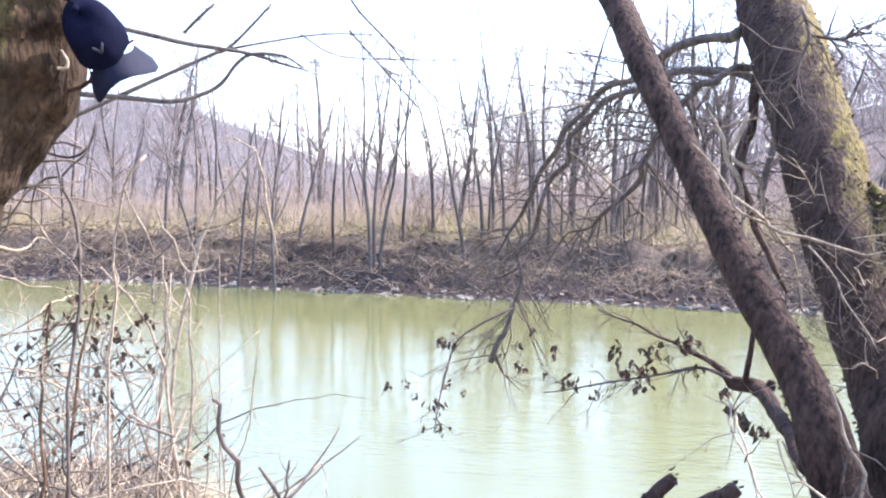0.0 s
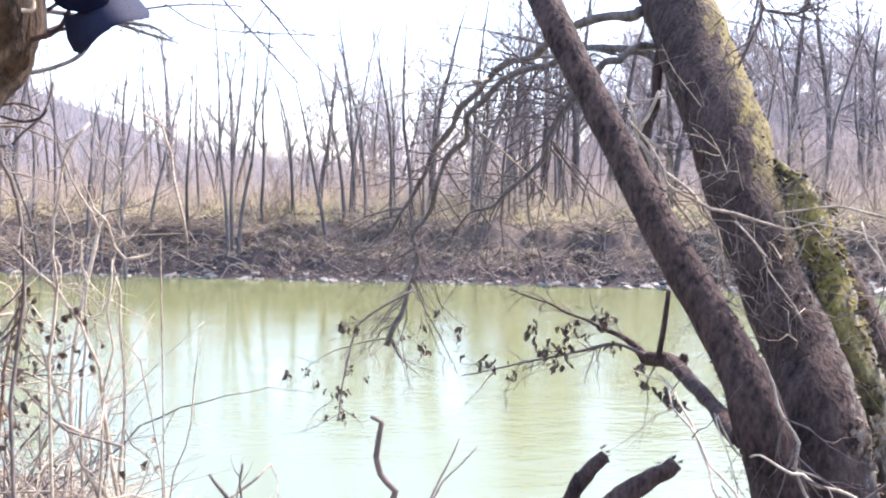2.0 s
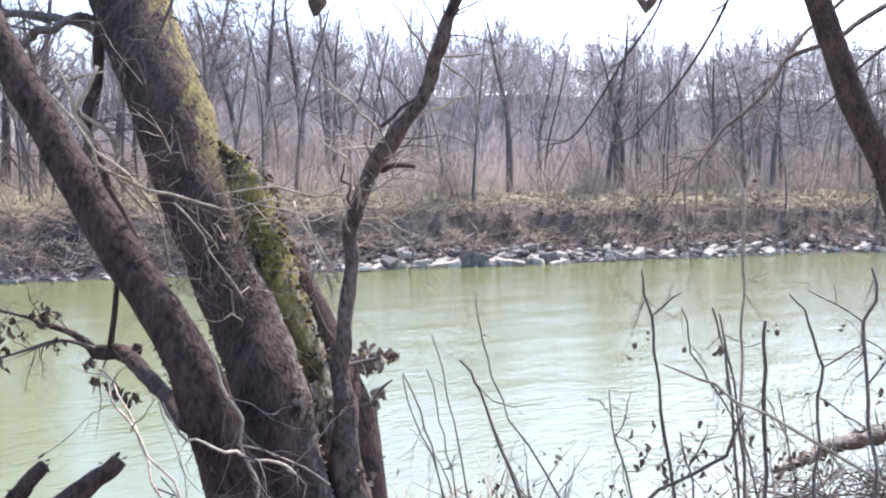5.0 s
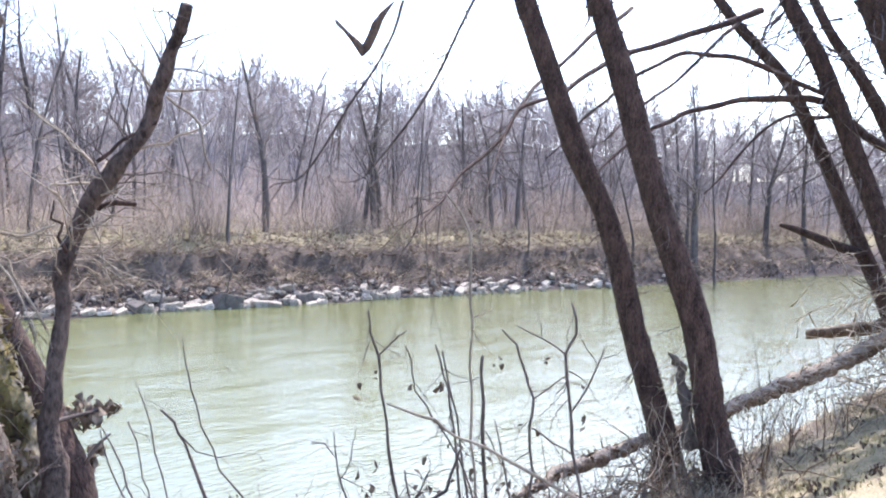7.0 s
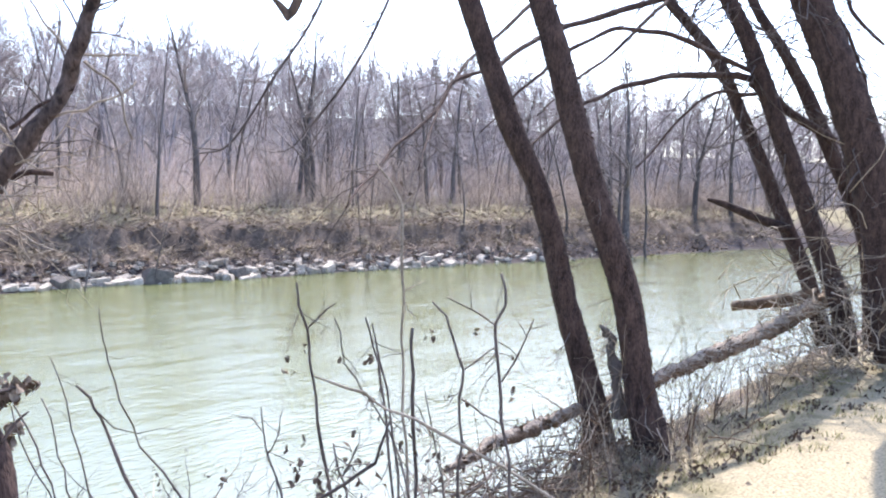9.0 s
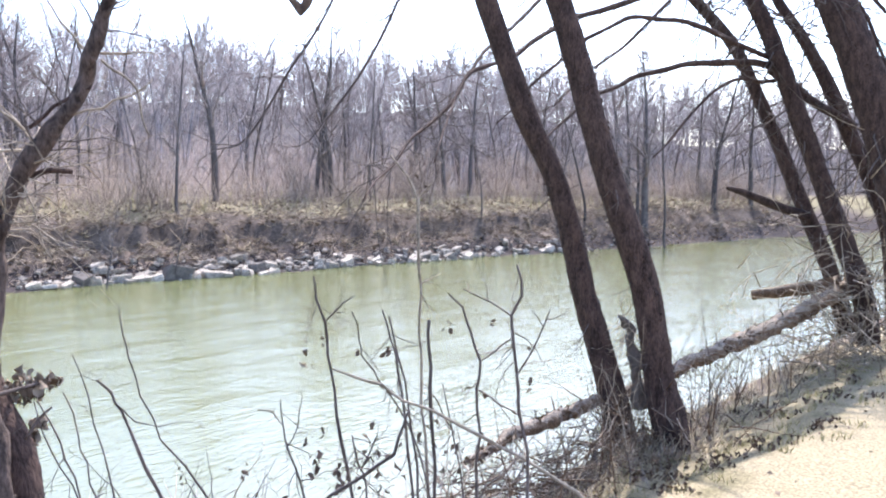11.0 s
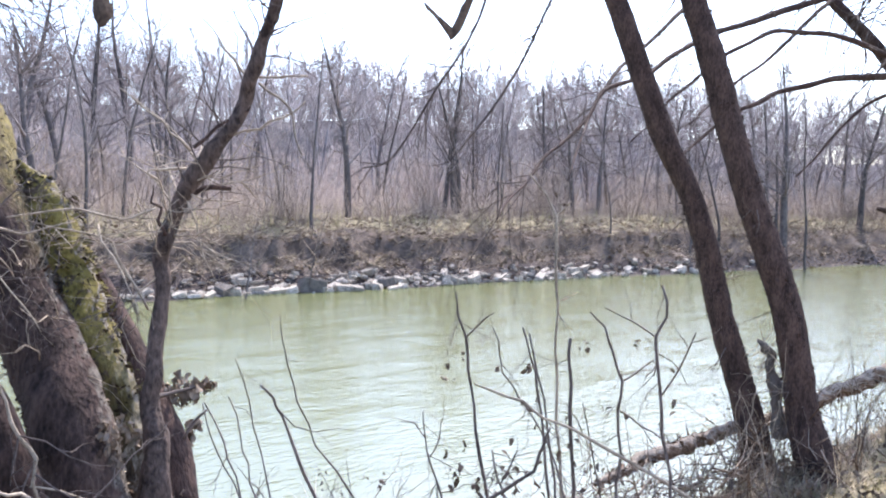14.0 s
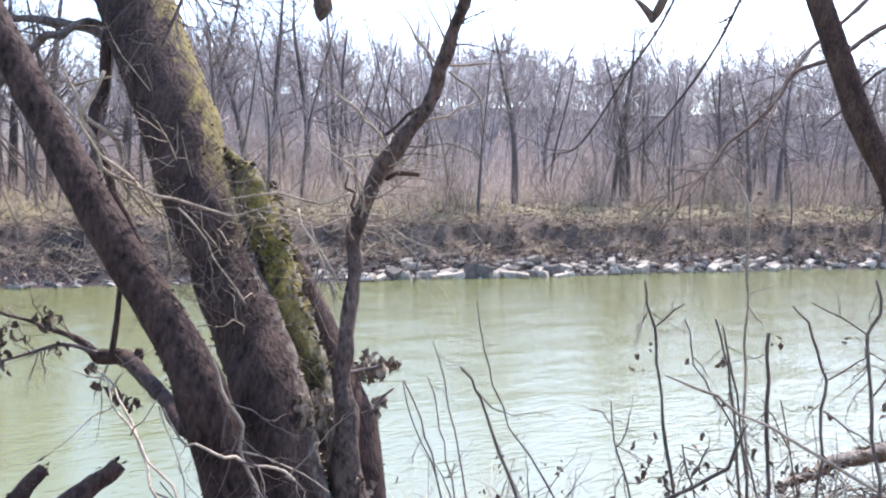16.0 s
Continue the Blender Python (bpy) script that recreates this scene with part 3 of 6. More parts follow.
# saplings and brush between the trees
for _ in range(26000):
    turn = rng.uniform(-92, 42)
    hill = turn > 4
    far_off = rng.random() < (0.5 if hill else 0.4)
    dist = (rng.uniform(120, 330) if hill else rng.uniform(80, 185)) if far_off else rng.triangular(42, 110, 50)
    x, y = out_at(turn, dist)
    if y - far_shore(x) < 9:
        continue
    z = height_at(x, y)
    if hill and far_off:
        tall = rng.uniform(3, 7)
        ridge_growth.blade((x, y, z - 0.1), (x + rng.gauss(0, 0.2) * tall, y + rng.gauss(0, 0.2) * tall, z + tall), rng.uniform(0.06, 0.16))
        continue
    high = 0.0 if rng.random() < 0.35 else rng.uniform(0, 7) * rng.random()
    size = rng.uniform(0.7, 2.4)
    way = Vector((rng.gauss(0, 0.7), rng.gauss(0, 0.7), 1 if high == 0 else rng.gauss(0.4, 0.6))).normalized() * size
    haze.blade((x, y, z + high), (x + way.x, y + way.y, z + high + abs(way.z)), dist * rng.uniform(0.00016, 0.00034))
for _ in range(2300):
    turn = rng.uniform(-92, 4)
    dist = rng.triangular(60, 200, 160)
    x, y = out_at(turn, dist)
    if y - far_shore(x) < 14:
        continue
    top = Vector((x, y, height_at(x, y) + rng.uniform(0.3, 7.5)))
    wide = rng.uniform(1.2, 3.0)
    for _ in range(34):
        way = Vector((rng.gauss(0, 1), rng.gauss(0, 1), rng.gauss(0.3, 0.9))).normalized()
        a = top + way * wide * rng.random()
        haze.blade(a, a + (way + Vector((rng.gauss(0, 0.5), rng.gauss(0, 0.5), 0.3))).normalized() * rng.uniform(0.5, 1.4), dist * rng.uniform(0.0003, 0.0005) * soft(40, 130, dist))
for _ in range(1300):
    turn, dist = rng.uniform(-92, -4), rng.uniform(115, 180)
    x, y = out_at(turn, dist)
    top = Vector((x, y, height_at(x, y) + rng.uniform(1.0, 8.5)))
    wide = rng.uniform(1.4, 3.2)
    for _ in range(26):
        way = Vector((rng.gauss(0, 1), rng.gauss(0, 1), rng.gauss(0.3, 0.9))).normalized()
        a = top + way * wide * rng.random()
        haze.blade(a, a + (way + Vector((rng.gauss(0, 0.5), rng.gauss(0, 0.5), 0.3))).normalized() * rng.uniform(0.7, 1.7), rng.uniform(0.05, 0.09))
crest = random.Random(5)
for _ in range(900):
    turn, dist = crest.uniform(-92, -4), crest.uniform(105, 165)
    x, y = out_at(turn, dist)
    top = Vector((x, y, height_at(x, y) + crest.uniform(0.3, 5.5)))
    for _ in range(22):
        way = Vector((crest.gauss(0, 1), crest.gauss(0, 1), crest.gauss(0.3, 0.9))).normalized()
        a = top + way * 2.6 * crest.random()
        haze.blade(a, a + (way + Vector((crest.gauss(0, 0.5), crest.gauss(0, 0.5), 0.4))).normalized() * crest.uniform(0.8, 1.9), crest.uniform(0.04, 0.08))
tagged(part("undergrowth", haze, HAZED_WOODS), "grey-brown undergrowth and saplings filling the woods, haze painted into their colour", "undergrowth", kind="stuff")

tagged(part("hill_woods", ridge_growth, HAZED_HILL), "bare woods on the distant hill, painted grey for haze", "woods", kind="stuff")

# twiggy shrubs at the foot of the woods
scrub = Shape()
for _ in range(900):
    turn = rng.uniform(-92, 0)
    dist = rng.triangular(44, 100, 58)
    x, y = out_at(turn, dist)
    if y - far_shore(x) < 12:
        continue
    foot, tall = Vector((x, y, height_at(x, y))), rng.uniform(1.2, 4.6)
    for _ in range(30):
        lean = Vector((rng.gauss(0, 0.28), rng.gauss(0, 0.28), 1))
        a = foot + lean * tall * rng.uniform(0, 0.75)
        way = (lean + Vector((rng.gauss(0, 0.45), rng.gauss(0, 0.45), 0))).normalized()
        scrub.blade(a, a + way * rng.uniform(0.6, 1.5), dist * rng.uniform(0.00015, 0.00026))
tagged(part("scrub", scrub, SHRUBS), "reddish-brown twiggy shrubs at the edge of the woods", "shrubs", kind="stuff")

# thicket, dead stems and litter of the far bank
thicket, litter, field, tufts = Shape(), Shape(), Shape(), Shape()
for _ in range(16000):
    x = rng.uniform(-45, 75)
    s = rng.uniform(1.2, 17) if rng.random() < 0.6 else rng.uniform(0.5, 4)
    if x > 9 and 2.6 < s < 7 and rng.random() < 0.65:
        continue
    y = far_shore(x) + s
    z = height_at(x, y)
    tall = rng.uniform(0.3, 1.0) + (1.6 * rng.random() ** 2 if s > 5 else 0)
    lean = 0.35 if s > 5 else 1.1
    thicket.blade((x, y, z - 0.03), (x + rng.gauss(0, lean) * tall, y + rng.gauss(0, 0.3) * tall, z + tall * rng.uniform(0.3, 1) * (1 if s > 5 else 0.6)), rng.uniform(0.008, 0.018))
for _ in range(12000):
    x = rng.uniform(-45, 80)
    x += rng.gauss(0, 0.8) if noise.noise(Vector((x * 0.25, 0, 1))) < 0 else 0
    y = far_shore(x) + rng.uniform(6.5, 15)
    z = height_at(x, y)
    tall = rng.uniform(0.8, 2.6) * (0.75 + 0.5 * noise.noise(Vector((x * 0.3, y * 0.3, 2))))
    thicket.blade((x, y, z - 0.05), (x + rng.gauss(0, 0.25) * tall, y + rng.gauss(0, 0.25) * tall, z + tall), rng.uniform(0.007, 0.014))
for _ in range(2600):
    x = rng.uniform(-40, 70)
    y = far_shore(x) + rng.triangular(1.0, 6, 3.6)
    z = height_at(x, y)
    turn = rng.uniform(0, 6.3)
    rows = crooked((x, y, z + 0.02), (math.cos(turn), 0.5 * math.sin(turn), rng.uniform(-0.1, 0.5)), rng.uniform(0.6, 2.2), rng.uniform(0.012, 0.03), rng, 4, 0.2)
    litter.tube(rows, 3, close=False)
for _ in range(13000):
    x = rng.uniform(-45, 75)
    s = rng.uniform(0.3, 9)
    if x < 9 and s < 3.6 and rng.random() < 0.6:
        continue
    y = far_shore(x) + s
    turn = Euler((rng.uniform(-0.7, 0.7), rng.uniform(-0.7, 0.7), rng.uniform(0, 6.3))).to_matrix()
    litter.chip((x, y, height_at(x, y) + 0.04), rng.uniform(0.04, 0.15), turn)
for _ in range(4500):
    x = rng.uniform(-38, 60) if rng.random() < 0.4 else rng.uniform(9, 60)
    y = far_shore(x) + rng.uniform(0.1, 3.2)
    turn = Euler((rng.uniform(-0.9, 0.9), rng.uniform(-0.9, 0.9), rng.uniform(0, 6.3))).to_matrix()
    litter.chip((x, y, height_at(x, y) + 0.05), rng.uniform(0.04, 0.13), turn)
for _ in range(1900):
    x = rng.uniform(-38, 60)
    y = far_shore(x) + rng.uniform(0.2, 3.6)
    turn = rng.uniform(0, 6.3)
    rows = crooked((x, y, height_at(x, y) + 0.04), (math.cos(turn), 0.4 * math.sin(turn), rng.uniform(-0.2, 0.5)), rng.uniform(0.4, 1.6), rng.uniform(0.008, 0.02), rng, 3, 0.25)
    litter.tube(rows, 3, close=False)
for _ in range(9000):
    x = rng.uniform(-45, 14) if rng.random() < 0.8 else rng.uniform(14, 75)
    y = far_shore(x) + rng.uniform(4.5, 24)
    z = height_at(x, y)
    field.blade((x, y, z), (x + rng.gauss(0, 0.15), y + rng.gauss(0, 0.15), z + rng.uniform(0.2, 0.8)), 0.025)
for _ in range(2100):
    x = rng.uniform(-40, 70)
    y = far_shore(x) + rng.choice((rng.uniform(1.6, 3.4), rng.uniform(3.5, 5.5), rng.uniform(3.8, 8), rng.uniform(3.8, 8)))
    z = height_at(x, y)
    for _ in range(14):
        turn = rng.uniform(0, 6.3)
        reach = rng.uniform(0.2, 0.55)
        tufts.blade((x, y, z + 0.03), (x + math.cos(turn) * reach, y + math.sin(turn) * reach - 0.15, z + rng.uniform(-0.1, 0.3)), 0.018)
for _ in range(3200):
    x = rng.uniform(-40, 72)
    y = far_shore(x) + rng.triangular(0.2, 6.0, 1.2 if x < 12 else 3.8)
    z = height_at(x, y)
    turn = rng.uniform(0, 6.3)
    rows = crooked((x, y, z - 0.03), (0.7 * math.cos(turn), 0.7 * math.sin(turn), 1), rng.uniform(0.5, 1.6), rng.uniform(0.006, 0.014), rng, 4, 0.2, 0.28)
    thicket.tube(rows, 3, close=False)
roots = Shape()
for _ in range(650):
    x = rng.uniform(-32, 55) if rng.random() < 0.5 else rng.uniform(-24, 14)
    y = far_shore(x) + rng.triangular(0.1, 4.2, 1.8)
    turn = rng.uniform(0, 6.3)
    rows = crooked((x, y, height_at(x, y) + rng.uniform(0.0, 0.15)), (math.cos(turn), 0.4 * math.sin(turn), rng.uniform(-0.1, 0.7)), rng.uniform(0.7, 2.6), rng.uniform(0.012, 0.026), rng, 5, 0.28, 0.08)
    roots.tube(rows, 3, close=False)
tagged(part("washed_roots", roots, PALE), "pale washed-out roots and dead sticks on the far bank", "sticks", kind="stuff")
tagged(part("thicket", thicket, BRUSH), "dense dead stems and brambles on the far bank", "thicket", kind="stuff")
tagged(part("leaf_litter", litter, LITTER), "brown fallen leaves and sticks on the far bank", "litter", kind="stuff")
tagged(part("field_grass", field, GREEN), "yellow-green grass on the terrace behind the far bank", "grass", kind="stuff")
tagged(part("grass_tufts", tufts, STRAW), "dry grass tufts hanging over the far bank", "grass", kind="stuff")


# ---- stones along the far waterline
def stone_mesh(seed):
    """An angular quarried block."""
    r = random.Random(seed)
    bm = bmesh.new()
    for sx in (-1, 1):
        for sy in (-1, 1):
            for sz in (-1, 1):
                bm.verts.new((sx * r.uniform(0.6, 1), sy * r.uniform(0.55, 1), sz * r.uniform(0.6, 1)))
    for _ in range(4):
        bm.verts.new((r.uniform(-1.15, 1.15), r.uniform(-1.1, 1.1), r.uniform(-0.9, 0.9)))
    bmesh.ops.convex_hull(bm, input=bm.verts)
    bmesh.ops.bevel(bm, geom=bm.edges[:], offset=0.06, segments=1, affect="EDGES")
    me = bpy.data.meshes.new("stone")
    bm.to_mesh(me)
    bm.free()
    return me


stones = [stone_mesh(k) for k in range(10)]
for me in stones:
    me.materials.append(ROCK)
rng = random.Random(3)


def stone(x, y, sx, sy, sz, lift=0.0):
    ob = tagged(new("stone", rng.choice(stones)), "pale angular limestone block at the far waterline", "stone", "stones along the waterline")
    z = max(height_at(x, y), WATER_LEVEL - 0.1) + sz * 0.35 + lift
    ob.matrix_basis = pose(x, y, z, rng.uniform(-10, 20), rng.uniform(-18, 18), rng.uniform(-40, 40)) @ Matrix.Diagonal((sx, sy, sz, 1))
    return ob


for _ in range(300):
    x = rng.triangular(11, 50, 19)
    size = 0.08 + 0.25 * rng.random() ** 2
    up = rng.triangular(-0.35, 1.7, 0.2)
    size *= 1 - 0.3 * max(up, 0)
    size *= 0.86
    stone(x, far_shore(x) + up, size * rng.uniform(1.2, 2.2), size * 0.9, size * rng.uniform(0.45, 0.9), 0.04)
# darker blocks; the one at x 16.9 stands in for a thin dark trunk
for x, up, sx, sy, sz in ((20.25, 0.2, 0.55, 0.4, 0.42), (16.9, 0.1, 0.35, 0.3, 0.3), (23.6, 0.5, 0.4, 0.3, 0.25)):
    ob = stone(x, far_shore(x) + up, sx, sy, sz)
    ob.data = ob.data.copy()
    ob.data.materials[0] = DARK_ROCK
    tagged(ob, "large dark block among the pale stones")

rubble = Shape()
for k in range(620):
    if k < 380:
        x = rng.triangular(11, 50, 20) if rng.random() < 0.6 else rng.uniform(-25, 12)
        y, size = far_shore(x) + rng.triangular(-0.3, 0.9, 0.1), rng.uniform(0.03, 0.12)
    elif k < 550:
        x = rng.triangular(12, 46, 20)
        y, size = far_shore(x) + rng.uniform(0.3, 1.3), rng.uniform(0.06, 0.15)
    else:
        x = rng.uniform(-20, 12)
        y, size = far_shore(x) + rng.uniform(-0.35, 0.3), 0.06 + 0.13 * rng.random() ** 2
    m = pose(x, y, max(height_at(x, y), WATER_LEVEL - 0.02) + size * 0.2, rng.uniform(-5, 28), rng.uniform(-20, 20), rng.uniform(0, 360)) @ Matrix.Diagonal((size * 1.6, size, size * 0.5, 1))
    block, start = rng.choice(stones), len(rubble.verts)
    rubble.verts += [m @ v.co for v in block.vertices]
    rubble.faces += [tuple(start + k for k in p.vertices) for p in block.polygons]
tagged(part("rubble", rubble, RUBBLE, smooth=False), "small broken stones along the far waterline", "stones", kind="stuff")


def kinked(rows, amount):
    """Knees and small bends in a thin stem."""
    out = []
    for a, b in zip(rows, rows[1:]):
        for u in (0, 0.5):
            p = Vector(a[:3]).lerp(Vector(b[:3]), u)
            bend = Vector((rng.gauss(0, 1), rng.gauss(0, 1), rng.gauss(0, 0.5))) * amount * (0.4 if u == 0 else 1)
            out.append((*(p + bend), a[3] + (b[3] - a[3]) * u))
    return out + [tuple(rows[-1])]


def flake_over(parent, rows, count, low, high, mat, side=None):
    """Loose scales of bark or moss on a trunk, all round or on the side that faces a direction."""
    s = Shape()
    for _ in range(count):
        k = rng.randrange(len(rows) - 1)
        u = rng.random()
        c, r = Vector(rows[k][:3]).lerp(Vector(rows[k + 1][:3]), u), rows[k][3] + (rows[k + 1][3] - rows[k][3]) * u
        turn = rng.uniform(0, 6.3) if side is None else side + rng.gauss(0, 0.35)
        along = (Vector(rows[k + 1][:3]) - Vector(rows[k][:3])).normalized()
        way = Vector((math.cos(turn), math.sin(turn), 0))
        way = (way - along * way.dot(along)).normalized()
        s.chip(c + way * r * rng.uniform(0.97, 1.03), rng.uniform(low, high), Euler((rng.uniform(-1, 1), rng.uniform(-1, 1), turn)).to_matrix())
    tagged(part("loose_bark", s, mat, parent), kind="stuff")


# ---- the many-stemmed tree that leans over the river
rng = random.Random(21)
tree = thing("leaning_tree", (1.9, 3.8, -0.3), "old many-stemmed tree with a mossy trunk leaning over the river", "tree")
T1 = [(0.467, 5.508, 3.100, 0.0851), (0.579, 5.263, 2.900, 0.0891), (0.714, 4.909, 2.488, 0.0887), (0.937, 4.560, 1.905, 0.0859), (1.150, 4.236, 1.364, 0.0933), (1.392, 3.956, 0.850, 0.1038), (1.471, 3.808, 0.598, 0.1192), (1.590, 3.736, 0.117, 0.1284), (1.665, 3.683, -0.243, 0.1365)]
part("trunk", limb(T1, 24, 0.09, 9), SMOOTH, tree, "slanting grey-brown trunk with rough bark")
T2 = [(1.725, 6.223, 3.025, 0.2252), (1.765, 5.957, 2.732, 0.2371), (1.793, 5.595, 2.332, 0.2340), (1.813, 5.242, 1.961, 0.2291), (1.826, 5.011, 1.622, 0.2138), (1.857, 4.770, 1.303, 0.1931), (1.897, 4.571, 0.999, 0.1818), (1.941, 4.369, 0.715, 0.1894), (1.955, 4.158, 0.452, 0.1943), (1.983, 3.952, -0.030, 0.1943), (2.003, 3.812, -0.323, 0.2033)]
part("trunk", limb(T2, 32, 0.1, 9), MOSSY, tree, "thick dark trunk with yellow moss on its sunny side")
SN = [(2.007, 5.011, 1.766, 0.0139), (2.035, 4.958, 1.693, 0.0415), (2.065, 4.914, 1.601, 0.0963), (2.105, 4.844, 1.436, 0.1500), (2.120, 4.751, 1.275, 0.1445), (2.137, 4.679, 1.145, 0.1398), (2.162, 4.581, 0.961, 0.1447), (2.219, 4.467, 0.647, 0.1635), (2.257, 4.360, 0.371, 0.1760), (2.276, 4.261, 0.101, 0.1824), (2.287, 4.188, -0.170, 0.1901), (2.277, 4.103, -0.493, 0.1986)]
SN = [(x + 0.01, y - 0.03, z, r * 1.02) for x, y, z, r in SN]
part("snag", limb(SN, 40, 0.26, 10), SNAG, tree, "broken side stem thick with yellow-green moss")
flake_over(tree, T1, 1100, 0.005, 0.013, SMOOTH)
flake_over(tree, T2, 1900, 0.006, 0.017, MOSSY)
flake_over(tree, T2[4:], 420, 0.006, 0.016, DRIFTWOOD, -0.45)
flake_over(tree, SN[2:], 600, 0.006, 0.016, BARK, -0.2)
knobs = Shape()
for _ in range(1300):
    k = rng.randrange(1, len(SN) - 2)
    u = rng.random()
    c, r = Vector(SN[k][:3]).lerp(Vector(SN[k + 1][:3]), u), SN[k][3] + (SN[k + 1][3] - SN[k][3]) * u
    turn = rng.uniform(0, 6.3)
    way = Vector((math.cos(turn), math.sin(turn), rng.uniform(-0.2, 0.5)))
    knobs.chip(c + way * r * rng.uniform(0.95, 1.14), rng.uniform(0.008, 0.034), Euler((rng.uniform(-1, 1), rng.uniform(-1, 1), turn)).to_matrix())
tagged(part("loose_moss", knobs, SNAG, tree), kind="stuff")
part("trunk", limb([(2.320, 4.692, 1.157, 0.0521), (2.348, 4.564, 0.943, 0.0753), (2.405, 4.417, 0.677, 0.1015), (2.452, 4.274, 0.393, 0.1176), (2.475, 4.142, 0.122, 0.1270), (2.463, 4.031, -0.321, 0.1419)], 12, 0.12), BARK, tree, "dark stem behind the mossy trunk")
T4 = [(2.294, 3.785, -0.316, 0.1256), (2.242, 3.872, 0.150, 0.0898), (2.264, 3.974, 0.543, 0.0624), (2.332, 3.994, 0.834, 0.0420), (2.374, 4.027, 1.159, 0.0394), (2.379, 4.025, 1.354, 0.0487), (2.445, 3.986, 1.555, 0.0513), (2.520, 3.883, 1.762, 0.0495), (2.615, 3.763, 1.943, 0.0437), (2.648, 3.681, 2.153, 0.0395), (2.669, 3.605, 2.341, 0.0341), (2.680, 3.474, 2.567, 0.0311)]
part("stem", limb(kinked([(*r[:3], r[3] * 0.88) for r in T4], 0.014), 14, 0.26), STEM, tree, "thin crooked forked stem")
for rows in (
    [(2.466, 3.975, 1.608, 0.0180), (2.542, 3.928, 1.621, 0.0144), (2.658, 3.855, 1.626, 0.0120)],
    [(2.359, 3.978, 1.387, 0.0104), (2.323, 3.998, 1.460, 0.0082), (2.308, 4.007, 1.548, 0.0059), (2.313, 4.004, 1.636, 0.0030)],
    [(2.440, 3.932, 1.720, 0.0074), (2.364, 3.976, 1.716, 0.0074), (2.295, 4.014, 1.712, 0.0059), (2.318, 4.001, 1.671, 0.0065), (2.344, 3.987, 1.619, 0.0059)],
    [(2.444, 3.871, 1.805, 0.0071), (2.364, 3.918, 1.896, 0.0059), (2.264, 3.974, 1.994, 0.0047), (2.150, 4.033, 2.104, 0.0035)],
    [(2.464, 3.859, 1.826, 0.0103), (2.542, 3.810, 1.928, 0.0096), (2.622, 3.758, 2.001, 0.0074), (2.682, 3.718, 2.045, 0.0044)],
    [(2.652, 3.678, 2.175, 0.0070), (2.592, 3.718, 2.259, 0.0059), (2.520, 3.765, 2.352, 0.0047), (2.460, 3.803, 2.457, 0.0035)],
    [(2.688, 3.653, 2.148, 0.0070), (2.774, 3.591, 2.084, 0.0058), (2.828, 3.550, 1.971, 0.0058), (2.860, 3.526, 1.800, 0.0035)],
    [(2.599, 3.774, 1.886, 0.0071), (2.730, 3.684, 1.931, 0.0059), (2.823, 3.616, 1.995, 0.0047), (2.903, 3.555, 2.076, 0.0035)],
    [(2.681, 3.719, 2.187, 0.0059), (2.798, 3.635, 2.194, 0.0059), (2.913, 3.547, 2.201, 0.0036)],
    [(2.240, 3.930, 1.028, 0.0059), (2.164, 3.970, 1.203, 0.0070), (2.101, 4.002, 1.347, 0.0058), (2.037, 4.033, 1.390, 0.0047), (1.833, 4.123, 1.432, 0.0035)],
    [(2.253, 3.866, 1.522, 0.0069), (2.116, 3.938, 1.464, 0.0069), (1.916, 4.034, 1.519, 0.0057), (1.663, 4.137, 1.475, 0.0034)],
):
    part("branch", limb(kinked(rows, 0.014), 6, 0.15, 2), PALE if rows[0][3] < 0.009 else BARK, tree)
ARCH_A = [(1.508, 6.157, 2.824, 0.0678), (1.318, 6.317, 2.834, 0.0620), (1.104, 6.475, 2.779, 0.0560), (0.898, 6.733, 2.661, 0.0540), (0.684, 6.985, 2.593, 0.0483), (0.458, 7.339, 2.395, 0.0464), (0.229, 7.685, 2.089, 0.0443), (0.003, 8.022, 1.701, 0.0377), (-0.189, 8.243, 1.308, 0.0281), (-0.360, 8.460, 1.057, 0.0155)]
ARCH_B = [(1.599, 5.903, 2.419, 0.0551), (1.402, 6.071, 2.552, 0.0463), (1.183, 6.290, 2.597, 0.0459), (0.926, 6.507, 2.526, 0.0470), (0.589, 6.774, 2.399, 0.0448), (0.367, 7.125, 2.167, 0.0411), (0.213, 7.465, 1.836, 0.0391), (0.078, 7.690, 1.348, 0.0342), (-0.059, 7.692, 0.925, 0.0323), (-0.186, 7.693, 0.449, 0.0366), (-0.320, 7.691, 0.144, 0.0409)]
ARCH_C = [(1.833, 6.002, 2.496, 0.0459), (1.643, 5.981, 2.570, 0.0453), (1.450, 5.944, 2.572, 0.0424), (1.299, 5.983, 2.469, 0.0422), (1.175, 6.068, 2.375, 0.0393), (1.035, 6.152, 2.187, 0.0395), (0.915, 6.285, 1.996, 0.0400), (0.897, 6.344, 1.822, 0.0404), (0.707, 6.427, 1.618, 0.0305), (0.504, 6.562, 1.433, 0.0207), (0.317, 6.688, 1.347, 0.0123)]
twigs = Shape()
for rows in (ARCH_A, ARCH_B, ARCH_C):
    part("limb", limb(kinked([(*r[:3], r[3] * 0.6) for r in rows], 0.035), 10, 0.32, 4), LIMB, tree, "arching limb that droops towards the water")
    twiggy(twigs, smoothed(rows, 2), rng, 42, 1.2, 0.009, 2, 4, 0.2, 0.05, 0.25, 0.7)
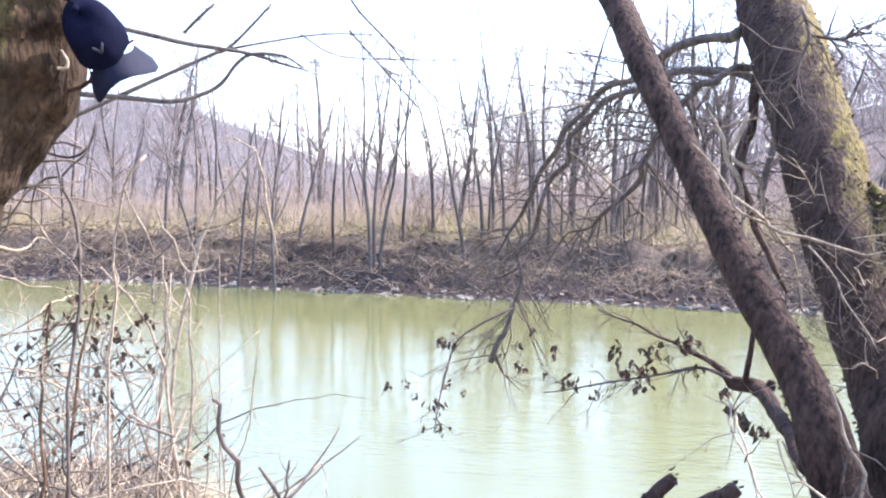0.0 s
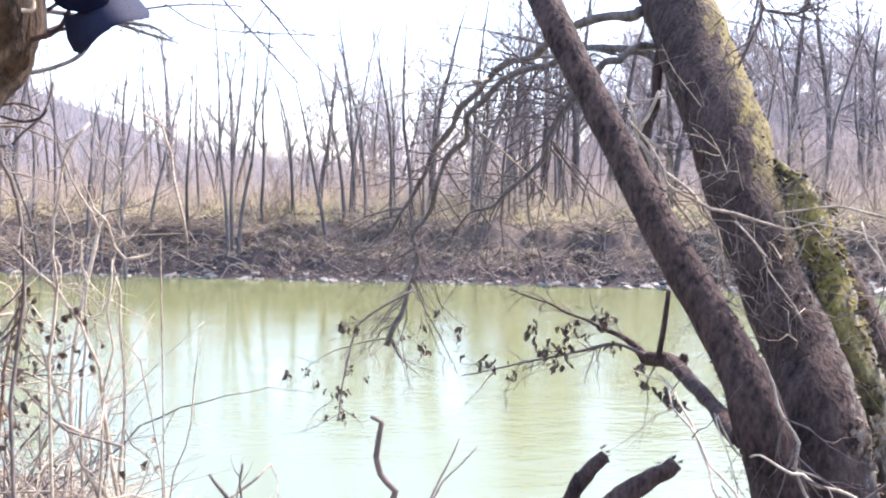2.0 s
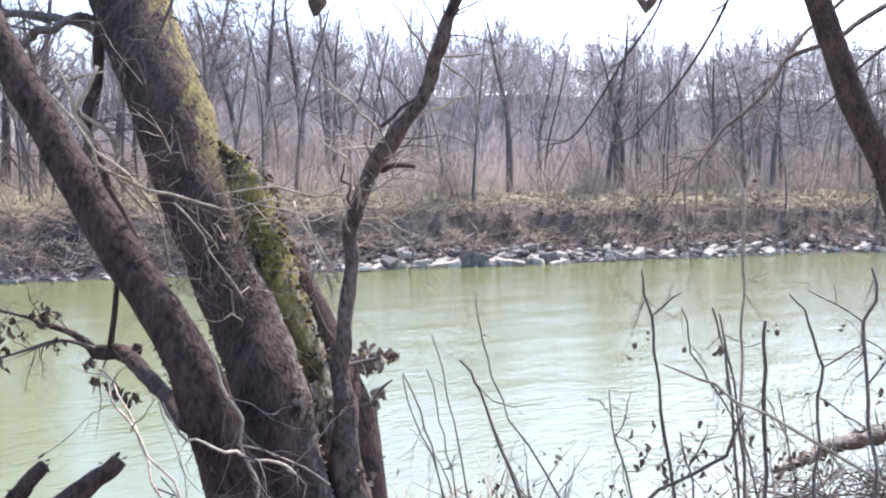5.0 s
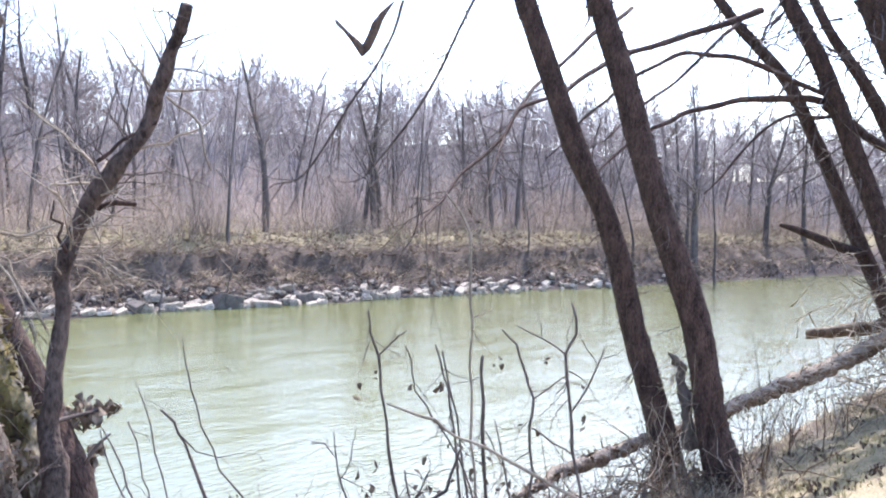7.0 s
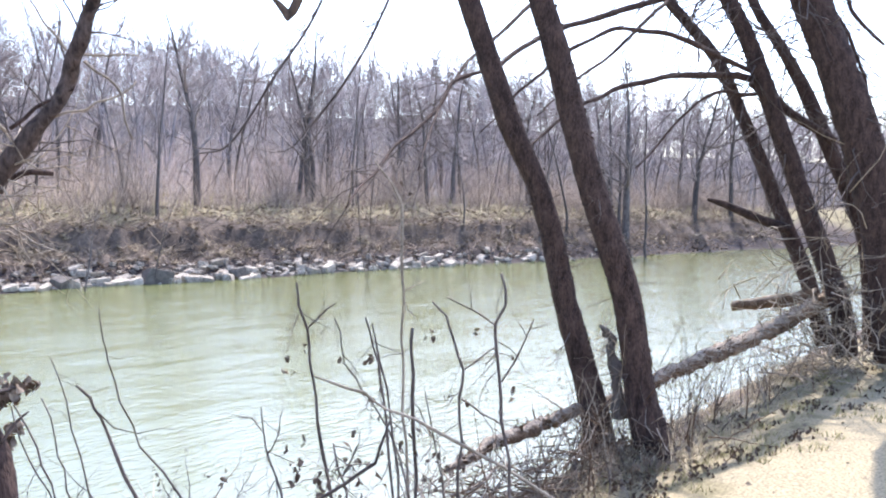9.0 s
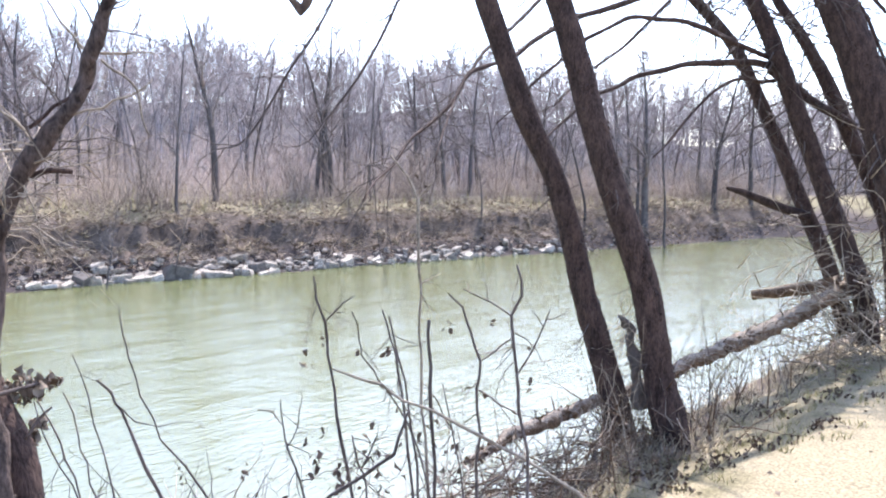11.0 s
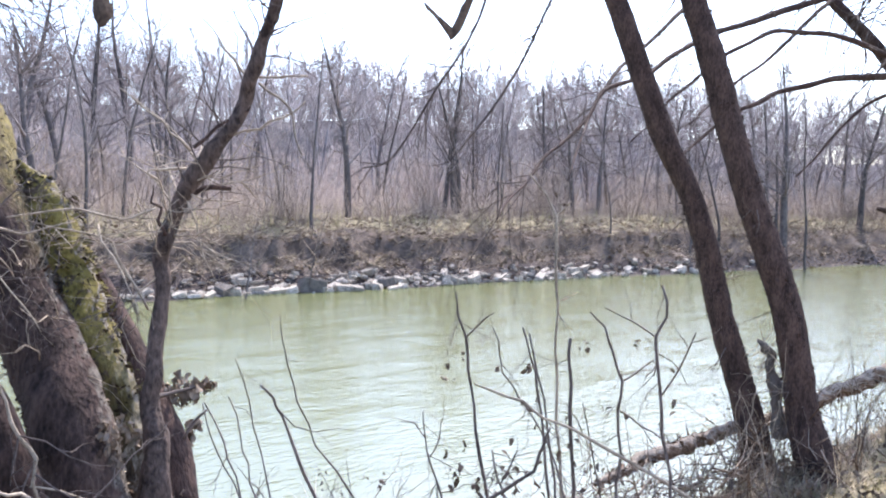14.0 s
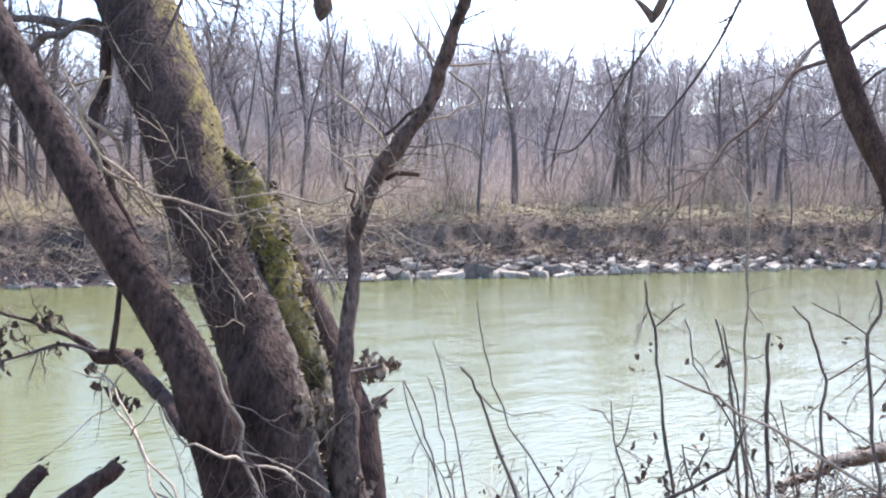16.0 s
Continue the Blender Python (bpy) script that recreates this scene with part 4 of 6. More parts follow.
for rows in (
    [(0.874, 3.968, 1.919, 0.0048), (1.059, 4.004, 1.686, 0.0066), (1.173, 4.056, 1.585, 0.0075), (1.315, 4.096, 1.500, 0.0085), (1.534, 4.102, 1.448, 0.0078), (1.741, 4.103, 1.398, 0.0053), (1.958, 4.091, 1.456, 0.0027)],
    [(1.064, 4.020, 1.681, 0.0074), (1.263, 4.114, 1.542, 0.0077), (1.417, 4.218, 1.395, 0.0062), (1.497, 4.349, 1.120, 0.0046), (1.606, 4.468, 0.888, 0.0038)],
    [(1.459, 4.096, 1.441, 0.0052), (1.559, 4.019, 1.290, 0.0043), (1.632, 3.952, 1.129, 0.0034), (1.713, 3.877, 0.972, 0.0026)],
    [(2.004, 3.954, 1.448, 0.0044), (2.024, 3.829, 1.291, 0.0043), (2.040, 3.704, 1.117, 0.0034), (2.031, 3.593, 1.053, 0.0025)],
    [(1.704, 6.020, 2.896, 0.0420), (1.607, 5.944, 2.572, 0.0389), (1.541, 5.860, 2.137, 0.0320), (1.468, 5.776, 1.902, 0.0372), (1.520, 5.658, 1.632, 0.0289), (1.589, 5.532, 1.333, 0.0208), (1.696, 5.392, 1.080, 0.0112)],
    [(1.185, 5.334, 2.196, 0.0036), (1.298, 5.356, 2.023, 0.0127), (1.361, 5.391, 1.812, 0.0146), (1.408, 5.430, 1.596, 0.0111), (1.385, 5.488, 1.303, 0.0056)],
    [(1.403, 5.275, 2.189, 0.0108), (1.321, 5.376, 1.936, 0.0128), (1.512, 5.399, 1.774, 0.0148), (1.568, 5.460, 1.520, 0.0131), (1.729, 5.487, 1.331, 0.0076)],
    [(1.453, 5.260, 2.153, 0.0065), (1.260, 5.418, 2.099, 0.0055), (1.001, 5.580, 2.151, 0.0045)],
    [(-0.912, 5.943, 1.992, 0.0035), (-0.525, 6.315, 2.151, 0.0050), (-0.038, 6.660, 2.320, 0.0066), (0.505, 6.965, 2.443, 0.0083)],
    [(0.345, 6.175, 1.995, 0.0073), (0.698, 6.441, 1.736, 0.0076), (0.951, 6.707, 1.517, 0.0053)],
    [(1.305, 3.833, 0.564, 0.0041), (1.393, 3.772, 0.382, 0.0058), (1.567, 3.670, 0.369, 0.0050), (1.709, 3.572, 0.313, 0.0041), (1.923, 3.425, 0.180, 0.0033)],
    [(1.258, 3.744, 0.590, 0.0040), (1.300, 3.675, 0.423, 0.0032), (1.328, 3.610, 0.150, 0.0024)],
    [(1.087, 4.084, 0.705, 0.0040), (1.072, 3.670, 0.660, 0.0050), (1.044, 3.357, 0.545, 0.0060), (1.051, 3.141, 0.448, 0.0060), (1.043, 3.031, 0.352, 0.0060)],
    [(1.017, 4.204, 0.686, 0.0030), (1.070, 3.881, 0.693, 0.0040), (1.044, 3.466, 0.600, 0.0050), (1.066, 3.245, 0.505, 0.0050), (1.108, 3.018, 0.394, 0.0060)],
    [(1.128, 3.032, 0.625, 0.0040), (1.211, 2.958, 0.610, 0.0050), (1.271, 2.890, 0.586, 0.0060), (1.371, 2.861, 0.549, 0.0060), (1.470, 2.832, 0.494, 0.0060)],
    [(1.451, 3.721, 0.848, 0.0048), (1.510, 3.668, 0.648, 0.0073), (1.567, 3.614, 0.490, 0.0081), (1.602, 3.570, 0.282, 0.0074), (1.614, 3.536, 0.112, 0.0066)],
):
    part("branch", limb(kinked(rows, 0.018), 6, 0.15, 2), PALE if rows[0][3] < 0.011 else BARK, tree)
    twiggy(twigs, rows, rng, 11 if rows[0][2] > 0.75 else 3, 0.45, 0.005, 2, 4, 0.3, 0.02, 0.3, 0.8)
KNOT = [(1.440, 3.850, 0.420, 0.0450), (1.455, 4.300, 0.460, 0.0410), (1.470, 4.750, 0.495, 0.0420), (1.480, 5.090, 0.520, 0.0520), (1.419, 5.166, 0.535, 0.0485), (1.332, 5.243, 0.545, 0.0353), (1.225, 5.323, 0.647, 0.0178), (1.019, 5.474, 0.738, 0.0111), (0.802, 5.617, 0.822, 0.0070), (0.556, 5.753, 0.897, 0.0043)]
part("limb", limb(kinked(KNOT, 0.02), 11, 0.4), BARK, tree, "low knotted limb over the water")
part("stub", limb([(1.401, 5.119, 0.569, 0.0199), (1.428, 5.111, 0.764, 0.0172), (1.448, 5.105, 0.974, 0.0145)], 7, 0.1), BARK, tree)
part("stub", limb([(1.486, 5.093, 0.500, 0.0268), (1.535, 5.077, 0.547, 0.0294), (1.545, 5.074, 0.589, 0.0213)], 7, 0.3), BARK, tree)
LOW = [(1.335, 5.190, 0.562, 0.0144), (1.166, 5.235, 0.618, 0.0125), (0.959, 5.282, 0.568, 0.0108), (0.775, 5.266, 0.532, 0.0089), (0.592, 5.244, 0.502, 0.0071), (0.355, 5.171, 0.465, 0.0052), (0.200, 5.183, 0.434, 0.0035)]
low_branch = part("branch", limb(LOW, 5, 0.1), TWIG, tree)
HANG = [(-0.080, 6.794, 0.761, 0.0112), (-0.344, 6.690, 0.630, 0.0110), (-0.515, 6.583, 0.501, 0.0087), (-0.579, 6.479, 0.287, 0.0087), (-0.625, 6.375, 0.057, 0.0064), (-0.641, 6.273, -0.147, 0.0064)]
hanging = part("branch", limb(HANG, 5, 0.1), TWIG, tree)
twiggy(twigs, KNOT, rng, 14, 0.5, 0.006, 2, 4, 0.3, 0.12, 0.4)
twiggy(twigs, LOW, rng, 18, 0.4, 0.0045, 2, 4, 0.3, 0.1)
twiggy(twigs, HANG, rng, 13, 0.45, 0.004, 2, 4, 0.3, 0.14)
twiggy(twigs, ARCH_B[-4:], rng, 26, 0.8, 0.006, 2, 4, 0.3, 0.14, 0.1)
twiggy(twigs, T4[5:], rng, 18, 0.5, 0.006, 2, 4, 0.3, 0.0, 0.1)
twiggy(twigs, T2[2:7], rng, 26, 0.5, 0.005, 2, 4, 0.35, 0.0, 0.1, 0.2)
pale = Shape()
twiggy(pale, T2[3:8], rng, 58, 0.7, 0.0055, 2, 4, 0.4, 0.0, 0.0, 0.15)
twiggy(pale, T4[4:8], rng, 30, 0.7, 0.0055, 2, 4, 0.4, 0.0, 0.0, 0.2)
twiggy(pale, SN[2:6], rng, 22, 0.6, 0.005, 2, 4, 0.4, 0.0, 0.0, 0.2)
tagged(part("pale_twig_spray", pale, PALE, tree, "pale dead twigs round the mossy trunk"), kind="stuff")
tagged(part("twig_spray", twigs, TWIG, tree, "tangle of thin bare twigs"), kind="stuff")
# dead leaves caught on the low twigs
for x, y, z, r in (
    *[(0.630, 5.236, 0.718, 0.03), (1.052, 5.135, 0.794, 0.03), (-0.661, 6.884, 0.447, 0.03), (-0.020, 6.710, 0.303, 0.03), (1.307, 4.524, 0.441, 0.03)],
    *[(0.344, 5.222, 0.535, 0.0455), (0.683, 5.180, 0.606, 0.0349), (0.813, 5.158, 0.598, 0.0279), (0.856, 5.150, 0.744, 0.0278), (1.064, 5.105, 0.792, 0.0208), (0.791, 5.162, 0.513, 0.0210), (0.515, 5.204, 0.439, 0.0158), (0.946, 5.132, 0.691, 0.0139), (1.113, 5.094, 0.639, 0.0209), (1.261, 5.055, 0.518, 0.0245), (1.294, 5.046, 0.413, 0.0246), (1.482, 4.989, 0.295, 0.0212)],
    *[(0.249, 6.483, 0.466, 0.0237), (0.082, 6.490, 0.622, 0.0150), (-0.027, 6.493, 0.518, 0.0194), (-0.031, 6.493, 0.354, 0.0194), (-0.509, 6.483, 0.496, 0.0194), (-0.631, 6.475, 0.545, 0.0172), (-0.570, 6.479, 0.179, 0.0196), (-0.657, 6.473, 0.034, 0.0393), (-0.652, 6.473, -0.160, 0.0484), (-1.042, 6.430, 0.157, 0.0217), (-0.905, 6.448, 0.185, 0.0174), (-0.812, 6.458, 0.076, 0.0174), (-0.459, 6.486, 0.129, 0.0131), (-0.156, 6.494, 0.437, 0.0151)],
):
    r *= 1.12
    for _ in range(6 if r < 0.03 else 10):
        clump = Shape()
        off = Vector((rng.gauss(0, 0.9), rng.gauss(0, 0.9), rng.gauss(0.2, 0.9))) * r
        size = min(r, 0.026)
        clump.leaf(Vector((x, y, z)) + off, size * rng.uniform(1.6, 2.8), size * rng.uniform(0.8, 1.4), rng)
        part("dead_leaf", clump, LEAF, low_branch if x > 0 else hanging)
# drift of leaves and grass caught in the fork by the water
clump = Shape()
for x, y, z, r in [(2.543, 4.276, 0.540, 0.0262), (2.594, 4.247, 0.572, 0.0294), (2.644, 4.218, 0.562, 0.0294), (2.682, 4.194, 0.539, 0.0229), (2.566, 4.263, 0.497, 0.0197), (2.622, 4.231, 0.513, 0.0229), (2.655, 4.211, 0.347, 0.0132), (2.636, 4.222, 0.275, 0.0133)]:
    for _ in range(13):
        off = Vector((rng.gauss(0, 1), rng.gauss(0, 1), rng.gauss(0, 0.8))) * r
        clump.leaf(Vector((x, y, z)) + off, 0.055, 0.04, rng)
tagged(part("leaf_drift", clump, LITTER, tree, "wad of dead leaves caught on a stem"), kind="stuff")
part("branch", limb([(2.359, 4.150, 0.528, 0.0126), (2.516, 4.177, 0.535, 0.0112), (2.704, 4.181, 0.545, 0.0082)], 5), TWIG, tree)
part("branch", limb([(2.456, 3.980, 0.331, 0.0078), (2.508, 3.949, 0.424, 0.0093), (2.560, 3.917, 0.480, 0.0062)], 5), TWIG, tree)
clump = Shape()
for x, y, z, r in [(2.041, 3.920, 0.466, 0.0235), (2.092, 3.895, 0.493, 0.0234), (2.130, 3.875, 0.434, 0.0206), (2.053, 3.914, 0.349, 0.0236), (2.015, 3.932, 0.262, 0.0208), (2.293, 3.786, 0.075, 0.0241), (2.268, 3.800, 0.016, 0.0211)]:
    for _ in range(11):
        off = Vector((rng.gauss(0, 1.2), rng.gauss(0, 1.2), rng.gauss(0, 1.2))) * r
        clump.leaf(Vector((x, y, z)) + off, 0.045, 0.03, rng)
tagged(part("leaf_drift", clump, LITTER, tree), kind="stuff")

# ---- two sawn logs that stick up from the bank
for rows in (
    [(0.876, 4.225, 0.236, 0.0302), (0.811, 4.240, 0.176, 0.0374), (0.745, 4.254, 0.086, 0.0399), (0.695, 4.264, -0.049, 0.0427), (0.643, 4.274, -0.291, 0.0459), (0.601, 4.281, -0.596, 0.0497)],
    [(1.086, 3.751, 0.359, 0.0380), (1.000, 3.778, 0.288, 0.0403), (0.875, 3.813, 0.190, 0.0428), (0.722, 3.850, 0.078, 0.0454), (0.525, 3.889, -0.088, 0.0482), (0.364, 3.912, -0.252, 0.0512)],
):
    log = thing("log_stub", rows[-1][:3], "dark broken log sticking up from the bank", "log")
    stick = part("log", limb(kinked(rows, 0.004), 16, 0.22), BARK, log)
    flake_over(log, rows, 160, 0.005, 0.013, SNAG)
    for _ in range(5):
        a = Vector(rows[0][:3]) + Vector((rng.gauss(0, 0.02), rng.gauss(0, 0.02), rng.gauss(0, 0.02)))
        s = Shape()
        s.blade(a, a + (Vector(rows[0][:3]) - Vector(rows[1][:3])).normalized() * rng.uniform(0.01, 0.04), 0.014)
        part("splinter", s, SMOOTH, stick)

# ---- the pair of trunks on the bank
pair = thing("twin_tree", (9.8, 3.7, -1.3), "dark twin-trunked tree leaning on the sandy bank", "tree")
P1 = [(9.085, 5.889, 4.226, 0.1319), (9.154, 5.786, 3.894, 0.1310), (9.312, 5.538, 3.093, 0.1362), (9.438, 5.329, 2.419, 0.1422), (9.600, 5.045, 1.744, 0.1349), (9.707, 4.846, 1.064, 0.1420), (9.779, 4.705, 0.379, 0.1497), (9.860, 4.539, -0.237, 0.1579), (9.939, 4.373, -0.855, 0.1704), (9.991, 4.256, -1.406, 0.2013), (10.009, 4.215, -1.896, 0.2257)]
P2 = [(9.285, 4.994, 4.160, 0.1420), (9.338, 4.900, 3.837, 0.1410), (9.440, 4.709, 3.189, 0.1531), (9.540, 4.511, 2.407, 0.1551), (9.635, 4.313, 1.688, 0.1613), (9.731, 4.103, 1.034, 0.1683), (9.811, 3.916, 0.445, 0.1691), (9.860, 3.798, -0.214, 0.1706), (9.891, 3.719, -0.744, 0.1861), (9.945, 3.579, -1.303, 0.2374), (9.958, 3.544, -1.604, 0.2955)]
part("trunk", limb(P1, 18, 0.08, 7), BARK, pair)
part("trunk", limb(P2, 18, 0.08, 7), BARK, pair)
flake_over(pair, P1, 700, 0.012, 0.03, BARK)
flake_over(pair, P2, 800, 0.012, 0.032, BARK)
DEAD = [(9.885, 4.248, 0.028, 0.0173), (9.914, 4.184, -0.064, 0.0520), (9.938, 4.129, -0.253, 0.0626), (9.957, 4.084, -0.503, 0.0734), (9.976, 4.039, -0.741, 0.0702), (9.997, 3.991, -1.082, 0.0990)]
vines = Shape()
twiggy(vines, DEAD, rng, 34, 0.45, 0.008, 2, 4, 0.4, 0.03, 0.0, 0.3)
tagged(part("vine_tangle", vines, PALE, pair, "pale dead vines round the trunk base"), kind="stuff")
part("root", limb(kinked(DEAD, 0.02), 14, 0.6, 4), LIMB, pair, "gnarled dead shoot between the trunks")
twigs = Shape()
for rows in (P1, P2):
    twiggy(twigs, rows[3:10], rng, 12, 0.8, 0.009, 2, 4, 0.3, 0.0, 0.1, 0.3)
tagged(part("twig_spray", twigs, TWIG, pair), kind="stuff")
log = thing("fallen_log", (9.8, 4.0, -1.4), "weathered fallen log with peeling pale bark on the bank", "log")
LOG = [(7.170, 4.614, -1.150, 0.0342), (7.573, 4.548, -1.077, 0.0646), (8.093, 4.461, -0.985, 0.0855), (8.792, 4.436, -0.957, 0.0940), (9.472, 4.424, -1.008, 0.0859), (10.248, 4.417, -1.047, 0.0878), (10.949, 4.034, -0.852, 0.1027), (12.060, 3.900, -0.753, 0.1194), (13.579, 3.728, -0.649, 0.1277), (15.293, 3.490, -0.526, 0.1420), (16.773, 3.276, -0.336, 0.1655), (17.628, 3.069, -0.134, 0.1731)]
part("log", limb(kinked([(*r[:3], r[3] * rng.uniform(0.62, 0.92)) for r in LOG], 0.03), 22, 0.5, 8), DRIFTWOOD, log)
splinters = Shape()
for _ in range(70):
    k = rng.randrange(len(LOG) - 1)
    p = Vector(LOG[k][:3]).lerp(Vector(LOG[k + 1][:3]), rng.random())
    way = Vector((rng.gauss(0, 1), rng.gauss(0, 1), rng.gauss(0.2, 0.6))).normalized()
    splinters.blade(p + way * LOG[k][3] * 0.7, p + way * (LOG[k][3] + rng.uniform(0.03, 0.3)), 0.014)
tagged(part("loose_bark", splinters, DRIFTWOOD, log), kind="stuff")
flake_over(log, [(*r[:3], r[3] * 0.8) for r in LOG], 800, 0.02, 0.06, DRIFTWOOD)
snagged = Shape()
for _ in range(260):
    k = rng.randrange(6, len(LOG) - 1)
    p = Vector(LOG[k][:3]).lerp(Vector(LOG[k + 1][:3]), rng.random())
    snagged.tube(crooked(p + Vector((0, 0, LOG[k][3] * 0.6)), (rng.gauss(0, 1), rng.gauss(0, 1), rng.gauss(-0.2, 0.6)), rng.uniform(0.15, 0.6), rng.uniform(0.004, 0.01), rng, 3, 0.35, 0.15), 3)
tagged(part("snagged_straw", snagged, PALE, log, "pale straw and sticks snagged on the log"), kind="stuff")
stub = thing("broken_log", (17.0, 4.0, -0.5), "short broken log wedged among the stems", "log")
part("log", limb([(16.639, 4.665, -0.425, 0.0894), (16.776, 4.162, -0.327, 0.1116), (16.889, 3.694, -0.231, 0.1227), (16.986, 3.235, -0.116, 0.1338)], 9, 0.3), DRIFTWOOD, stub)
stub = thing("broken_branch", (17.0, 4.8, 1.0), "broken dead branch leaning on the stems", "branch")
part("branch", limb([(16.681, 5.213, 1.558, 0.0337), (16.758, 4.966, 1.490, 0.0617), (16.845, 4.671, 1.371, 0.0786), (16.952, 4.280, 1.214, 0.0842), (17.070, 3.796, 1.023, 0.0955)], 8, 0.2), SMOOTH, stub)

heap = Shape()
for _ in range(420):
    x, y = rng.gauss(9.6, 0.5), rng.gauss(3.75, 0.32)
    heap.leaf((x, y, height_at(x, y) + abs(rng.gauss(0.08, 0.16))), rng.uniform(0.04, 0.09), rng.uniform(0.03, 0.055), rng)
tagged(part("leaf_heap", heap, LITTER), "brown leaves heaped round the foot of the twin tree", "leaves", kind="stuff")

# ---- the clump of dark stems further along the bank
clump_tree = thing("bank_tree", (17.6, 2.9, -1.3), "clump of dark leaning stems with long arching branches", "tree")
STEMS = (
    [(16.529, 6.510, 5.922, 0.1159), (16.672, 6.145, 5.374, 0.1244), (16.848, 5.659, 4.771, 0.1335), (16.996, 5.212, 4.151, 0.1420), (17.110, 4.836, 3.316, 0.1503), (17.221, 4.435, 2.359, 0.1595), (17.338, 3.968, 1.200, 0.1731), (17.434, 3.537, 0.160, 0.1833), (17.512, 3.146, -1.082, 0.2079)],
    [(16.476, 5.196, 5.749, 0.1782), (16.554, 4.948, 5.226, 0.1861), (16.646, 4.639, 4.600, 0.1938), (16.734, 4.322, 3.774, 0.2019), (16.826, 3.960, 2.749, 0.2096), (16.910, 3.598, 1.731, 0.2091), (16.987, 3.229, 0.724, 0.2277), (17.055, 2.862, -0.272, 0.2344), (17.078, 2.727, -1.178, 0.2585)],
    [(17.605, 4.922, 5.639, 0.1084), (17.681, 4.651, 5.089, 0.1179), (17.795, 4.207, 4.375, 0.1367), (17.894, 3.781, 3.564, 0.1649), (17.978, 3.369, 2.603, 0.1735), (18.056, 2.942, 1.654, 0.1926), (18.109, 2.608, 0.608, 0.2000), (18.135, 2.424, -1.184, 0.2258)],
    [(16.177, 3.665, 5.496, 0.3139), (16.228, 3.442, 5.005, 0.3206), (16.313, 3.028, 3.939, 0.3348), (16.387, 2.614, 2.791, 0.3499), (16.439, 2.278, 1.657, 0.3665), (16.477, 1.997, 0.246, 0.3629), (16.498, 1.829, -1.075, 0.3880)],
)
STEMS = tuple([(x, y, z, r * k) for x, y, z, r in rows] for rows, k in zip(STEMS, (0.82, 0.8, 0.82, 0.95)))
for rows in STEMS:
    part("trunk", limb(rows, 14, 0.08, 6), BARK, clump_tree)


def upward(parent, rows, rise, count, mat):
    """Carries a stem on above, unseen, to an added bare crown casting shade."""
    a, b = Vector(rows[0][:3]), Vector(rows[1][:3])
    way = (a - b).normalized() + Vector((0, 0, 0.35))
    path = crooked(a, way, rise, rows[0][3], rng, 8, 0.08)
    s = Shape()
    s.tube(path, 8, 0.05, close=False)
    part("upper_trunk", s, mat, parent)
    s = Shape()
    for _ in range(count):
        k = rng.randint(1, 7)
        arm = crooked(Vector(path[k][:3]), (rng.gauss(0, 1), rng.gauss(0, 1), rng.uniform(0.0, 1)), rise * rng.uniform(0.3, 0.6), path[k][3] * 0.5, rng, 5, 0.2)
        s.tube(arm, 5, close=False)
        twiggy(s, arm, rng, 6, rise * 0.18, 0.012, 2, 3)
    tagged(part("crown", s, TWIG, parent, "bare crown of thin branches, added out of view"), kind="stuff")


